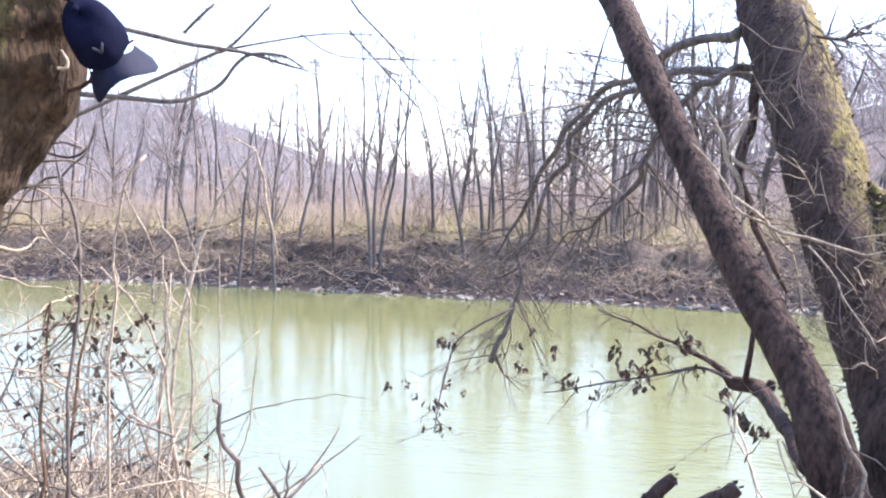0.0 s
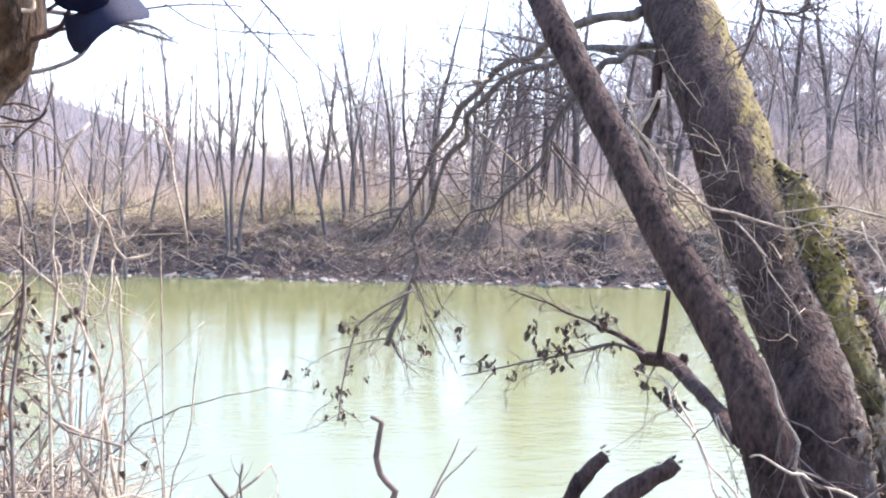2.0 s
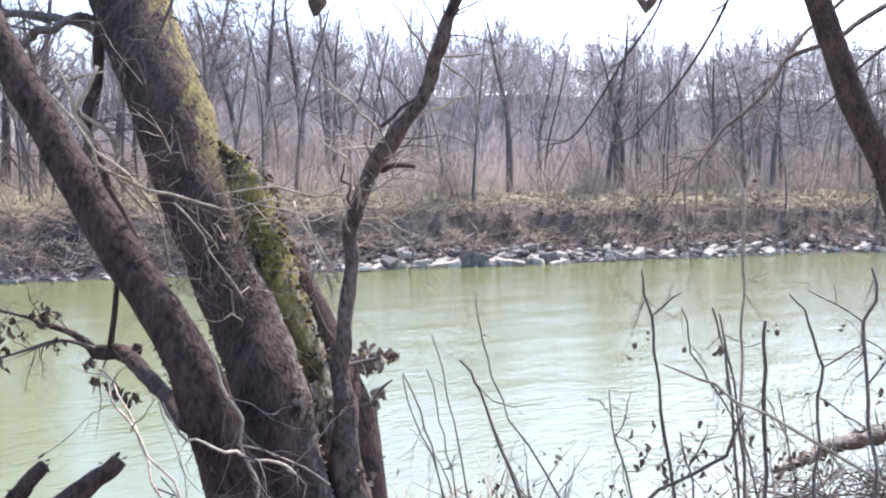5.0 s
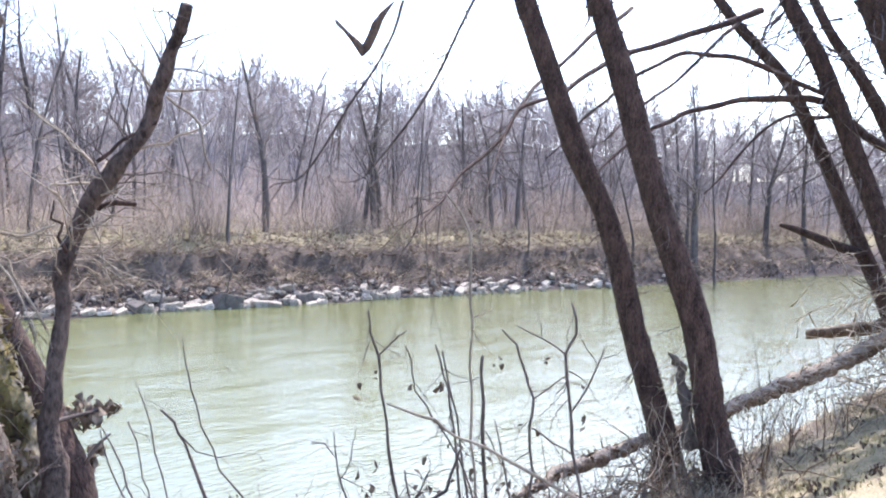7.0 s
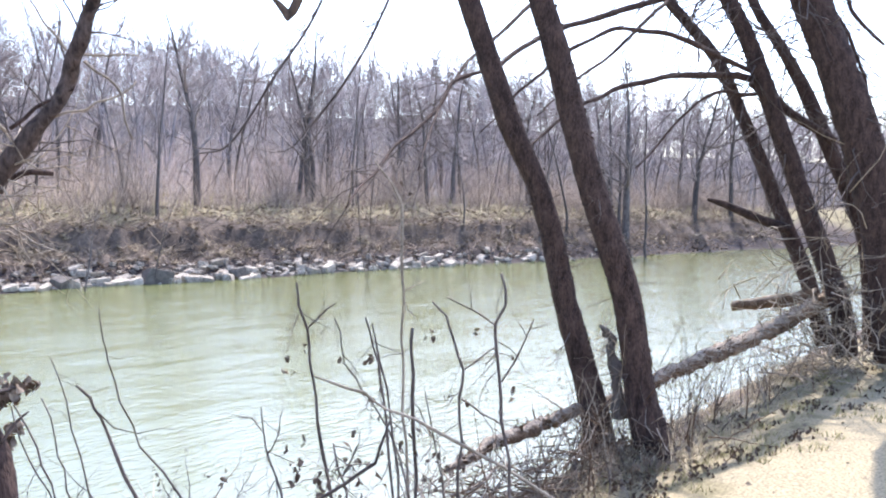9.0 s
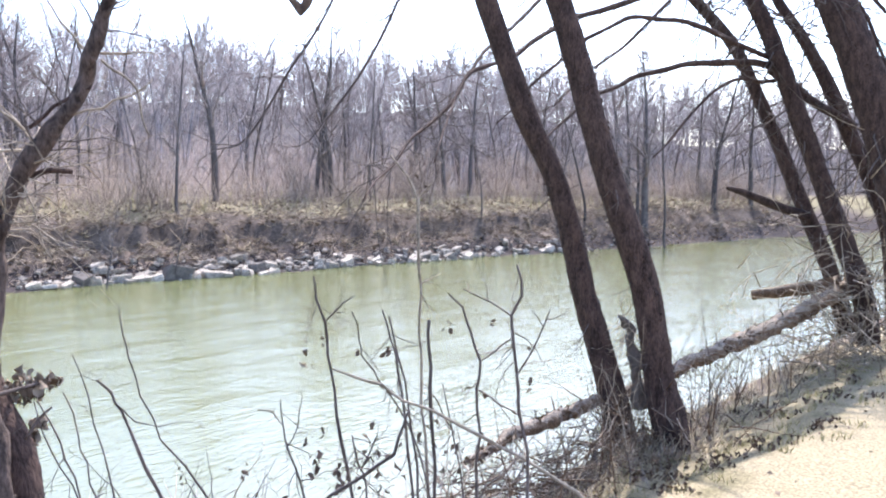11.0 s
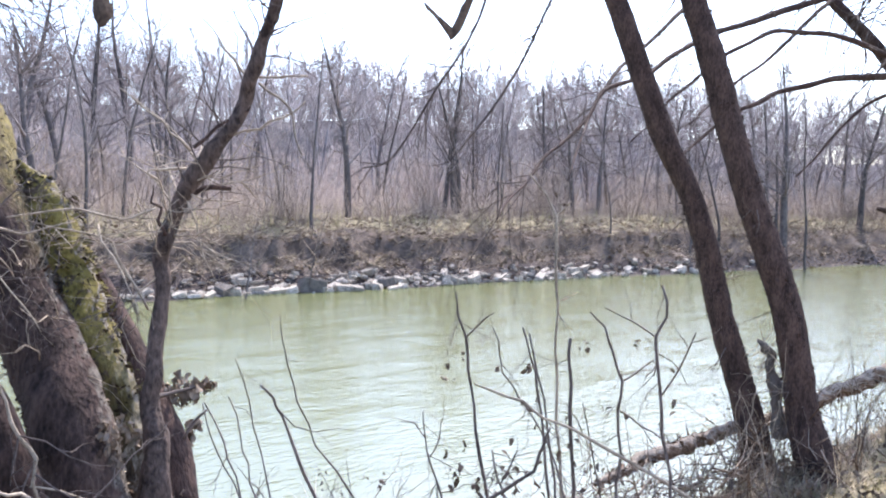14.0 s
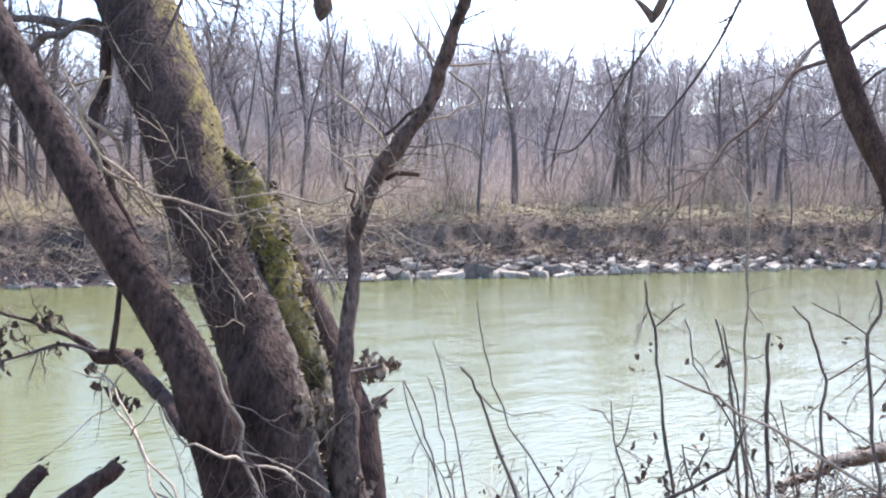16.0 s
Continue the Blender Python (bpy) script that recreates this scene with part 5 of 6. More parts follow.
for rows in STEMS:
    upward(clump_tree, rows, 4.5, 1, BARK)
upward(pair, P1, 4.5, 8, BARK)
flake_over(clump_tree, STEMS[1] , 500, 0.015, 0.04, BARK)
flake_over(clump_tree, STEMS[3], 800, 0.015, 0.045, BARK)
upward(pair, P2, 5.0, 8, BARK)
upward(tree, T2, 4.0, 9, MOSSY)
upward(tree, T1, 2.5, 4, SMOOTH)
twigs = Shape()
for rows, count in (
    ([(16.654, 4.513, 3.790, 0.0839), (15.857, 4.856, 3.768, 0.0753), (14.958, 5.418, 3.675, 0.0619), (14.036, 5.922, 3.400, 0.0493), (13.152, 6.244, 3.022, 0.0376), (12.304, 6.435, 2.487, 0.0268), (11.601, 6.329, 2.196, 0.0127)], 14),
    ([(16.871, 4.480, 3.913, 0.0623), (16.080, 4.547, 3.942, 0.0542), (15.165, 4.979, 4.188, 0.0572), (14.270, 5.273, 4.284, 0.0496), (13.286, 5.712, 4.247, 0.0425), (12.291, 6.071, 3.741, 0.0357), (11.311, 6.319, 3.035, 0.0251), (10.414, 6.365, 2.419, 0.0118)], 14),
    ([(16.326, 5.557, 5.486, 0.0797), (14.845, 6.256, 4.859, 0.0688), (13.413, 6.654, 4.375, 0.0539), (12.215, 6.512, 3.970, 0.0496), (10.956, 6.441, 3.390, 0.0412), (9.682, 6.341, 3.015, 0.0337), (8.486, 6.080, 2.283, 0.0268), (7.369, 5.684, 1.792, 0.0208), (6.312, 5.193, 1.422, 0.0104)], 22),
    ([(16.227, 5.830, 5.405, 0.0512), (14.927, 5.731, 4.768, 0.0419), (13.502, 5.892, 3.837, 0.0335), (12.122, 5.883, 3.247, 0.0261), (10.800, 5.712, 2.644, 0.0118)], 12),
    ([(16.681, 4.415, 3.506, 0.0447), (16.059, 4.766, 3.509, 0.0434), (15.430, 5.086, 3.219, 0.0315), (14.796, 5.377, 2.652, 0.0253), (14.154, 5.643, 2.049, 0.0147)], 10),
    ([(17.137, 4.645, 3.773, 0.0691), (17.260, 4.178, 3.444, 0.0861), (17.349, 3.806, 3.104, 0.0974), (17.480, 3.173, 2.653, 0.1087)], 3),
    ([(15.409, 7.693, 5.621, 0.0513), (13.671, 7.545, 4.835, 0.0462), (11.971, 7.270, 3.903, 0.0365), (10.385, 6.774, 3.174, 0.0281), (8.927, 6.070, 2.525, 0.0208), (7.522, 5.281, 1.803, 0.0088)], 14),
    ([(17.129, 2.399, 4.298, 0.0337), (17.042, 2.936, 4.913, 0.0452), (16.987, 3.227, 5.422, 0.0455)], 3),
    ([(16.992, 3.204, 4.930, 0.0396), (17.064, 2.809, 4.124, 0.0393), (17.099, 2.594, 3.333, 0.0335)], 6),
):
    part("branch", limb(kinked([(*r[:3], r[3] * 0.85) for r in rows], 0.03), 7, 0.15, 3), BARK, clump_tree, "long arching bare branch")
    twiggy(twigs, rows, rng, count + 24, 1.2, 0.007, 2, 3, 0.25, 0.03, 0.15, 0.9)
for rows in STEMS:
    twiggy(twigs, rows[:6], rng, 34, 2.2, 0.018, 2, 4, 0.25, 0.0, 0.0, 0.5)
    twiggy(twigs, rows[5:], rng, 22, 1.2, 0.011, 2, 4, 0.35, 0.0, 0.0, 0.2)
tagged(part("twig_spray", twigs, TWIG, clump_tree), kind="stuff")
tangle = Shape()
washed = Shape()
for _ in range(380):
    x, y = rng.gauss(16.3, 0.9), rng.gauss(3.1, 0.6)
    z = max(height_at(x, y), -1.9) + abs(rng.gauss(0, 1.2))
    washed.tube(crooked((x, y, z), (rng.gauss(0, 1), rng.gauss(0, 1), rng.gauss(0, 0.8)), rng.uniform(0.4, 1.7), rng.uniform(0.006, 0.017), rng, 4, 0.25), 3)
tagged(part("dead_brush", washed, PALE), "tangle of pale dead branches round the dark stems", "brush", kind="stuff")
for _ in range(110):
    x, y = rng.gauss(9.7, 0.5), rng.gauss(3.9, 0.4)
    z = max(height_at(x, y), -1.9) + abs(rng.gauss(0, 0.35))
    tangle.tube(crooked((x, y, z), (rng.gauss(0, 1), rng.gauss(0, 1), rng.gauss(0, 0.5)), rng.uniform(0.3, 1.2), rng.uniform(0.005, 0.012), rng, 3, 0.25), 4)
tagged(part("brushwood", tangle, DRIFTWOOD), "pale dead sticks washed up among the stems", "sticks", kind="stuff")

# ---- overhanging sprays from a tree above the path
spray = thing("overhanging_branch", (3.0, 2.0, 3.4), "thin drooping branch tips from a tree overhead", "branch")
twigs = Shape()
for rows in (
    [(3.413, 2.774, 2.635, 0.0099), (3.382, 2.807, 2.475, 0.0084), (3.325, 2.867, 2.308, 0.0070), (3.238, 2.955, 2.123, 0.0069), (3.141, 3.046, 1.893, 0.0055), (3.065, 3.114, 1.765, 0.0055), (2.978, 3.188, 1.735, 0.0027)],
    [(3.793, 2.631, 2.702, 0.0104), (3.744, 2.694, 2.533, 0.0088), (3.684, 2.767, 2.321, 0.0087), (3.604, 2.861, 2.107, 0.0072), (3.511, 2.962, 1.920, 0.0058), (3.435, 3.041, 1.785, 0.0029)],
    [(1.147, 3.178, 2.370, 0.0080), (1.176, 3.166, 2.263, 0.0068), (1.144, 3.179, 2.158, 0.0056), (1.103, 3.194, 2.053, 0.0034)],
    [(1.176, 3.166, 2.263, 0.0068), (1.284, 3.121, 2.240, 0.0056), (1.342, 3.095, 2.275, 0.0045)],
):
    part("branch", limb(rows, 6, 0.1, 3), TWIG, spray)
    twiggy(twigs, rows, rng, 20, 0.42, 0.0035, 2, 3, 0.3, 0.05, 0.05)
tagged(part("twig_spray", twigs, TWIG, spray), kind="stuff")
across = Vector((0.707, -0.707, 0))


def hanging_leaf(at, strips):
    """A withered leaf of folded lobes: rows of sideways, up, half-width from the lowest point."""
    for rows in strips:
        s = Shape()
        for k, (u, v, half) in enumerate(rows):
            for side, fold in ((-1, 0.3), (0, -0.35), (1, 0.3)):
                s.verts.append(Vector(at) + across * (u + side * half) + Vector((0.707, 0.707, 0)) * half * fold + Vector((0, 0, v + 0.25 * side * half)))
            if k:
                for i in (0, 1):
                    p = 3 * k - 3 + i
                    s.faces.append((p, p + 1, p + 4, p + 3))
        part("dead_leaf", s, LEAF, spray, "withered dark leaf hanging from a twig")


hanging_leaf((2.50, 2.145, 2.175), (
    [(-0.001, -0.008, 0.006), (-0.008, 0.022, 0.017), (-0.034, 0.05, 0.012), (-0.06, 0.075, 0.008), (-0.085, 0.098, 0.009), (-0.1, 0.118, 0.003)],
    [(0.0, -0.012, 0.005), (0.012, 0.015, 0.02), (0.025, 0.045, 0.021), (0.04, 0.08, 0.02), (0.052, 0.115, 0.02), (0.075, 0.15, 0.016), (0.11, 0.19, 0.005)],
))
hanging_leaf((1.243, 2.212, 2.035), (
    [(0.0, -0.01, 0.006), (0.004, 0.012, 0.022), (0.0, 0.035, 0.026), (-0.008, 0.055, 0.018), (-0.012, 0.075, 0.006)],
    [(0.008, 0.0, 0.004), (0.02, 0.02, 0.012), (0.014, 0.045, 0.014), (0.004, 0.07, 0.006)],
))

# ---- a bare limb that hangs over the river from a tree upstream
overhead = thing("overhanging_limb", (-6.32, 8.55, 3.87), "bare crooked limb reaching over the river from a tree upstream", "branch")
twigs = Shape()
for rows in (
    [(-6.318, 8.545, 3.866, 0.0370), (-5.421, 8.952, 3.689, 0.0339), (-4.525, 9.358, 3.512, 0.0308), (-4.095, 9.553, 3.427, 0.0284), (-3.695, 9.713, 3.382, 0.0256), (-3.380, 9.828, 3.337, 0.0224), (-3.045, 9.933, 3.237, 0.0172), (-2.765, 10.018, 3.167, 0.0084)],
    [(-6.468, 8.442, 2.847, 0.0370), (-5.564, 8.868, 2.805, 0.0339), (-4.660, 9.293, 2.762, 0.0308), (-4.235, 9.493, 2.742, 0.0276), (-3.920, 9.628, 2.842, 0.0252), (-3.715, 9.708, 2.977, 0.0252), (-3.555, 9.763, 3.207, 0.0224), (-3.380, 9.828, 3.337, 0.0224), (-3.040, 9.943, 3.332, 0.0172), (-2.795, 10.008, 3.192, 0.0084)],
    [(-3.380, 9.828, 3.327, 0.0112), (-3.210, 9.883, 3.357, 0.0084), (-3.090, 9.923, 3.267, 0.0060)],
    [(-6.086, 9.313, 2.260, 0.0317), (-5.266, 9.660, 2.713, 0.0290), (-4.445, 10.008, 3.167, 0.0264), (-4.020, 10.188, 3.402, 0.0236), (-3.835, 10.258, 3.492, 0.0208), (-3.580, 10.348, 3.772, 0.0180), (-3.345, 10.428, 4.057, 0.0148)],
    [(-4.230, 11.308, 3.662, 0.0196), (-3.670, 11.503, 3.797, 0.0160), (-3.020, 11.693, 3.917, 0.0128), (-2.340, 11.843, 3.932, 0.0100)],
    [(-4.340, 10.058, 3.637, 0.0236), (-4.190, 10.118, 3.817, 0.0212), (-4.000, 10.198, 4.022, 0.0180)],
    [(-3.310, 11.608, 3.892, 0.0128), (-2.800, 11.743, 3.617, 0.0100), (-1.735, 11.953, 3.592, 0.0100), (-1.110, 12.028, 3.597, 0.0068)],
    [(-1.738, 7.866, 3.566, 0.0112), (-1.616, 7.892, 3.386, 0.0112), (-1.340, 7.944, 3.103, 0.0109), (-1.088, 7.986, 2.786, 0.0083), (-0.724, 8.030, 2.409, 0.0055)],
    [(-2.154, 9.637, 3.568, 0.0125), (-1.975, 9.668, 3.368, 0.0125), (-1.645, 9.720, 3.007, 0.0125), (-1.351, 9.756, 2.684, 0.0091)],
):
    part("branch", limb(rows, 6, 0.15, 3), LIMB, overhead)
    twiggy(twigs, rows, rng, 5, 0.8, 0.008, 1, 3, 0.3, 0.0, 0.3)
tagged(part("twig_spray", twigs, TWIG, overhead), kind="stuff")

# ---- the trunk beside the path, with a cap hung on it
near = thing("mossy_trunk", (-1.42, 1.12, 0.0), "rough brown mossy trunk leaning beside the path", "tree")
NT = [(-0.962, 1.575, 2.079, 0.1950), (-0.979, 1.565, 1.993, 0.1950), (-0.996, 1.555, 1.915, 0.1950), (-1.016, 1.542, 1.847, 0.1950), (-1.039, 1.527, 1.773, 0.1950), (-1.072, 1.503, 1.696, 0.1950), (-1.088, 1.487, 1.609, 0.1950), (-1.108, 1.465, 1.541, 0.2070), (-1.140, 1.432, 1.443, 0.2190), (-1.200, 1.370, 1.234, 0.2310), (-1.255, 1.304, 0.977, 0.2430), (-1.360, 1.200, 0.450, 0.2900), (-1.420, 1.120, -0.100, 0.3600)]
NT = [(x - 0.065 * soft(1.95, 1.72, z), y, z, r) for x, y, z, r in NT]
part("trunk", limb(NT, 72, 0.16, 16), NEAR_TRUNK, near)
flakes = Shape()
for _ in range(4200):
    k = rng.randrange(0, 11)
    u = rng.random()
    c, r = Vector(NT[k][:3]).lerp(Vector(NT[k + 1][:3]), u), NT[k][3] + (NT[k + 1][3] - NT[k][3]) * u
    turn = rng.uniform(0, 6.3)
    way = Vector((math.cos(turn), math.sin(turn), 0.3))
    flakes.chip(c + way * r * rng.uniform(0.97, 1.09), rng.uniform(0.005, 0.013), Euler((rng.uniform(-1, 1), rng.uniform(-1, 1), turn)).to_matrix())
tagged(part("loose_bark", flakes, NEAR_TRUNK, near), kind="stuff")
part("burl", limb([(-0.860, 1.575, 2.060, 0.0483), (-0.847, 1.580, 1.989, 0.0577), (-0.849, 1.580, 1.916, 0.0601), (-0.870, 1.569, 1.842, 0.0517), (-0.901, 1.552, 1.783, 0.0339)], 30, 0.3, 10), NEAR_TRUNK, near)
for rows in (
    [(-0.826, 1.497, 1.918, 0.0033), (-0.807, 1.505, 1.915, 0.0040), (-0.783, 1.518, 1.913, 0.0040), (-0.778, 1.521, 1.929, 0.0033), (-0.789, 1.515, 1.952, 0.0026)],
    [(-0.890, 1.623, 1.739, 0.0021), (-0.854, 1.641, 1.730, 0.0028), (-0.827, 1.654, 1.739, 0.0028), (-0.816, 1.660, 1.756, 0.0014)],
    [(-0.890, 1.623, 1.759, 0.0021), (-0.858, 1.639, 1.764, 0.0021), (-0.827, 1.654, 1.752, 0.0014)],
    [(-0.881, 1.786, 1.952, 0.0037), (-0.833, 1.808, 1.994, 0.0037), (-0.785, 1.829, 2.030, 0.0030)],
    [(-0.883, 1.785, 1.919, 0.0037), (-0.812, 1.817, 1.940, 0.0037), (-0.751, 1.843, 1.984, 0.0030)],
    [(-0.900, 1.530, 1.850, 0.0060), (-0.820, 1.560, 1.868, 0.0052), (-0.745, 1.550, 1.890, 0.0048), (-0.700, 1.510, 1.960, 0.0035)],
):
    part("branch", limb(rows, 6, 0.12, 3), PALE if rows[0][2] < 1.95 and rows[0][1] < 1.5 else SMOOTH, near)


for k in range(18):
    at = Vector((-1.083, 1.880, 1.812)).lerp(Vector((-1.149, 1.850, 1.445)), k / 17)
    rows = crooked(at + Vector((-0.05, 0, 0)), (1, rng.gauss(0, 0.4), rng.gauss(0.1, 0.35)), rng.uniform(0.14, 0.4), rng.uniform(0.003, 0.0058), rng, 6, 0.3)
    part("branch", limb(rows, 5, 0.15, 2), PALE, near)


def cap_on(parent_place, ahead, up):
    """A soft cap: domed crown of six panels with a button, and a stiff curved brim."""
    ahead, up = Vector(ahead).normalized(), Vector(up)
    up = (up - ahead * up.dot(ahead)).normalized()
    side = up.cross(ahead)
    frame_of = Matrix((side, ahead, up)).transposed() @ Matrix.Diagonal((0.95, 0.95, 0.95))
    at = Vector(parent_place)
    ob = thing("cap", at, "dark navy cap with a lighter brim hung on a branch stub", "cap")
    crown = Shape()
    rings, around = 7, 30
    for k in range(rings + 1):
        lift = k / rings * math.pi / 2
        for i in range(around):
            turn = 2 * math.pi * i / around
            r = 0.074 * (math.cos(lift) ** 0.7 if k < rings else 0.02) * (1 + 0.025 * math.cos(6 * turn)) * (1 + 0.05 * noise.noise(Vector((turn * 2, lift * 3, 0))))
            crown.verts.append(at + frame_of @ Vector((0.84 * r * math.sin(turn), 1.1 * r * math.cos(turn) - 0.02 * math.sin(lift), 0.095 * math.sin(lift) - 0.012 * math.sin(lift) ** 3 * (1 + math.cos(turn)))))
    for k in range(rings):
        for i in range(around):
            j = (i + 1) % around
            crown.faces.append((k * around + i, k * around + j, (k + 1) * around + j, (k + 1) * around + i))
    dome = part("crown", crown, CAP, ob)
    brim = Shape()
    for layer in (0, 1):
        for k in range(5):
            for i in range(13):
                turn = math.pi * (i / 12 - 0.5)
                reach = 0.058 + 0.056 * k / 4 * abs(math.cos(turn)) ** 0.6
                x, y = reach * math.sin(turn), reach * math.cos(turn) * 1.12
                brim.verts.append(at + frame_of @ Vector((x * 0.95, y, 0.004 - 13.0 * x * x - 0.14 * max(y - 0.06, 0) - 0.003 * layer)))
    for layer in (0, 65):
        for k in range(4):
            for i in range(12):
                p = layer + k * 13 + i
                brim.faces.append((p, p + 1, p + 14, p + 13))
    for i in range(12):
        p = 52 + i
        brim.faces.append((p, p + 1, p + 66, p + 65))
    part("brim", brim, BRIM, ob, "lighter blue curved brim")
    knob = Shape()
    knob.tube([tuple(at + up * (0.097 + 0.004 * k)) + (r,) for k, r in enumerate((0.008, 0.008, 0.004))], 8)
    part("button", knob, CAP, dome)
    badge = Shape()
    for a, b in (((-0.011, 0.056), (0.0, 0.04)), ((0.0, 0.04), (0.011, 0.056))):
        rows = []
        for u in (0, 0.5, 1):
            x, z = a[0] + (b[0] - a[0]) * u, a[1] + (b[1] - a[1]) * u
            rows.append((*(at + frame_of @ Vector((x, 0.085 * math.sqrt(max(1 - (z / 0.102) ** 2, 0.05)) ** 0.75, z))), 0.0028))
        badge.tube(rows, 6)
    part("badge", badge, PRINT, dome, "small pale embroidered mark")
    # half-moon opening at the back, with the paler lining in it
    lining = Shape()
    for k in range(4):
        for i in range(7):
            turn = math.pi + (i / 6 - 0.5) * 0.95 * (1 - 0.25 * k)
            lift = 0.1 + 0.14 * k
            r = 0.0765 * math.cos(lift) ** 0.7 * (1 + 0.025 * math.cos(6 * turn))
            lining.verts.append(at + frame_of @ Vector((0.84 * r * math.sin(turn), 1.1 * r * math.cos(turn) - 0.02 * math.sin(lift) - 0.002, 0.095 * math.sin(lift))))
    for k in range(3):
        for i in range(6):
            p = k * 7 + i
            lining.faces.append((p, p + 1, p + 8, p + 7))
    part("back_opening", lining, LINING, dome, "greyish lining in the strap opening")
    return ob


upward(near, NT, 3.2, 5, NEAR_TRUNK)
cap_on((-0.684, 1.490, 1.960), (0.56, -0.485, -0.67), (0.108, -0.95, 0.27))

# ---- saplings and dead stems in front of the water
GROUP = "bare saplings on the near bank"


def sapling(main, sides, label, mat=None, leaves=0, twigs=6, spray=3, bend=0.005):
    foot = main[-1]
    floor = height_at(foot[0], foot[1]) - 0.05
    if foot[2] > floor:
        main = list(main) + [(foot[0] + 0.01, foot[1], floor, foot[3])]
    ob = thing("sapling", main[-1][:3], label, "sapling", GROUP)
    part("stem", limb(kinked(main, bend), 6, 0.2, 1), mat or TWIG, ob)
    s = Shape()
    tips = []
    for rows in sides:
        part("branch", limb(kinked(rows, bend * 1.2), 5, 0.1, 2), mat or TWIG, ob)
        tips += twiggy(s, rows, rng, spray, 0.18, 0.0025, 1, 3, 0.3)
    tips += twiggy(s, main[: max(len(main) - 2, 2)], rng, twigs, 0.25, 0.003, 2, 3, 0.25, 0.0, 0.0)
    if s.faces:
        tagged(part("twig_spray", s, mat or TWIG, ob), kind="stuff")
    for k in range(leaves):
        tip = rng.choice(tips)
        for _ in range(2):
            leaf = Shape()
            leaf.leaf(Vector(tip[:3]) + Vector((rng.gauss(0, 0.02), rng.gauss(0, 0.02), rng.gauss(0, 0.02))), rng.uniform(0.015, 0.038) * (1.4 if leaves > 9 else 1), rng.uniform(0.01, 0.022), rng)
            part("dead_leaf", leaf, LEAF, ob)
    return ob


sapling([(2.972, 2.548, 1.184, 0.0049), (2.980, 2.540, 1.085, 0.0059), (3.005, 2.513, 0.986, 0.0069), (3.014, 2.504, 0.836, 0.0070), (3.032, 2.485, 0.686, 0.0070), (3.052, 2.463, 0.459, 0.0082), (3.083, 2.429, 0.224, 0.0083), (3.111, 2.397, -0.079, 0.0096)], [[(3.005, 2.513, 0.986, 0.0040), (3.044, 2.472, 1.040, 0.0040), (3.088, 2.423, 1.097, 0.0030)]], "slim forked bare sapling on the bank edge", leaves=3)
sapling([(3.094, 2.019, 1.033, 0.0074), (3.092, 2.022, 0.933, 0.0074), (3.100, 2.012, 0.746, 0.0085), (3.106, 2.003, 0.511, 0.0086), (3.111, 1.996, 0.316, 0.0087), (3.117, 1.988, 0.033, 0.0100)], [], "cut-off dark upright stem on the bank edge", leaves=4)
sapling([(4.078, 3.034, 1.743, 0.0051), (4.138, 2.959, 1.622, 0.0077), (4.173, 2.913, 1.502, 0.0090), (4.176, 2.910, 1.287, 0.0090), (4.181, 2.903, 1.094, 0.0077), (4.185, 2.897, 0.933, 0.0077), (4.180, 2.904, 0.738, 0.0078), (4.191, 2.890, 0.477, 0.0092), (4.204, 2.872, 0.147, 0.0093), (4.217, 2.855, -0.185, 0.0109), (4.226, 2.843, -0.419, 0.0111)], [[(4.173, 2.913, 1.502, 0.0051), (4.196, 2.883, 1.543, 0.0051), (4.221, 2.850, 1.591, 0.0038)], [(4.185, 2.898, 0.998, 0.0052), (4.218, 2.854, 1.047, 0.0039), (4.255, 2.803, 1.079, 0.0026)]], "tall thin sapling with a pale bare top", PALE, 3)
sapling([(3.076, 1.596, 1.285, 0.0043), (3.085, 1.580, 1.169, 0.0051), (3.067, 1.611, 1.093, 0.0060), (3.069, 1.607, 1.008, 0.0060), (3.075, 1.598, 0.900, 0.0061), (3.082, 1.585, 0.728, 0.0070), (3.102, 1.552, 0.421, 0.0072), (3.114, 1.530, 0.163, 0.0083)], [[(3.067, 1.611, 1.093, 0.0034), (3.020, 1.687, 1.144, 0.0034), (2.967, 1.767, 1.192, 0.0026)], [(3.075, 1.598, 0.857, 0.0035), (3.108, 1.541, 0.967, 0.0035), (3.137, 1.488, 1.118, 0.0026)]], "forked bare sapling with thin side shoots", leaves=3)
sapling([(3.059, 1.897, 1.155, 0.0036), (3.091, 1.851, 1.100, 0.0045), (3.110, 1.823, 1.000, 0.0054), (3.129, 1.794, 0.887, 0.0054), (3.124, 1.802, 0.774, 0.0055), (3.131, 1.791, 0.592, 0.0055), (3.127, 1.798, 0.362, 0.0066), (3.126, 1.800, 0.130, 0.0068)], [[(3.129, 1.794, 0.887, 0.0036), (3.165, 1.738, 0.934, 0.0036), (3.199, 1.682, 0.986, 0.0027)], [(3.125, 1.800, 0.774, 0.0036), (3.172, 1.726, 0.713, 0.0037), (3.218, 1.650, 0.662, 0.0028)]], "forked bare sapling with thin side shoots", leaves=4)
sapling([(3.130, 2.297, 1.042, 0.0049), (3.155, 2.267, 0.919, 0.0049), (3.174, 2.243, 0.771, 0.0059), (3.190, 2.224, 0.598, 0.0060), (3.214, 2.193, 0.272, 0.0072), (3.225, 2.178, -0.006, 0.0074)], [], "straight bare shoot on the bank edge", leaves=2)
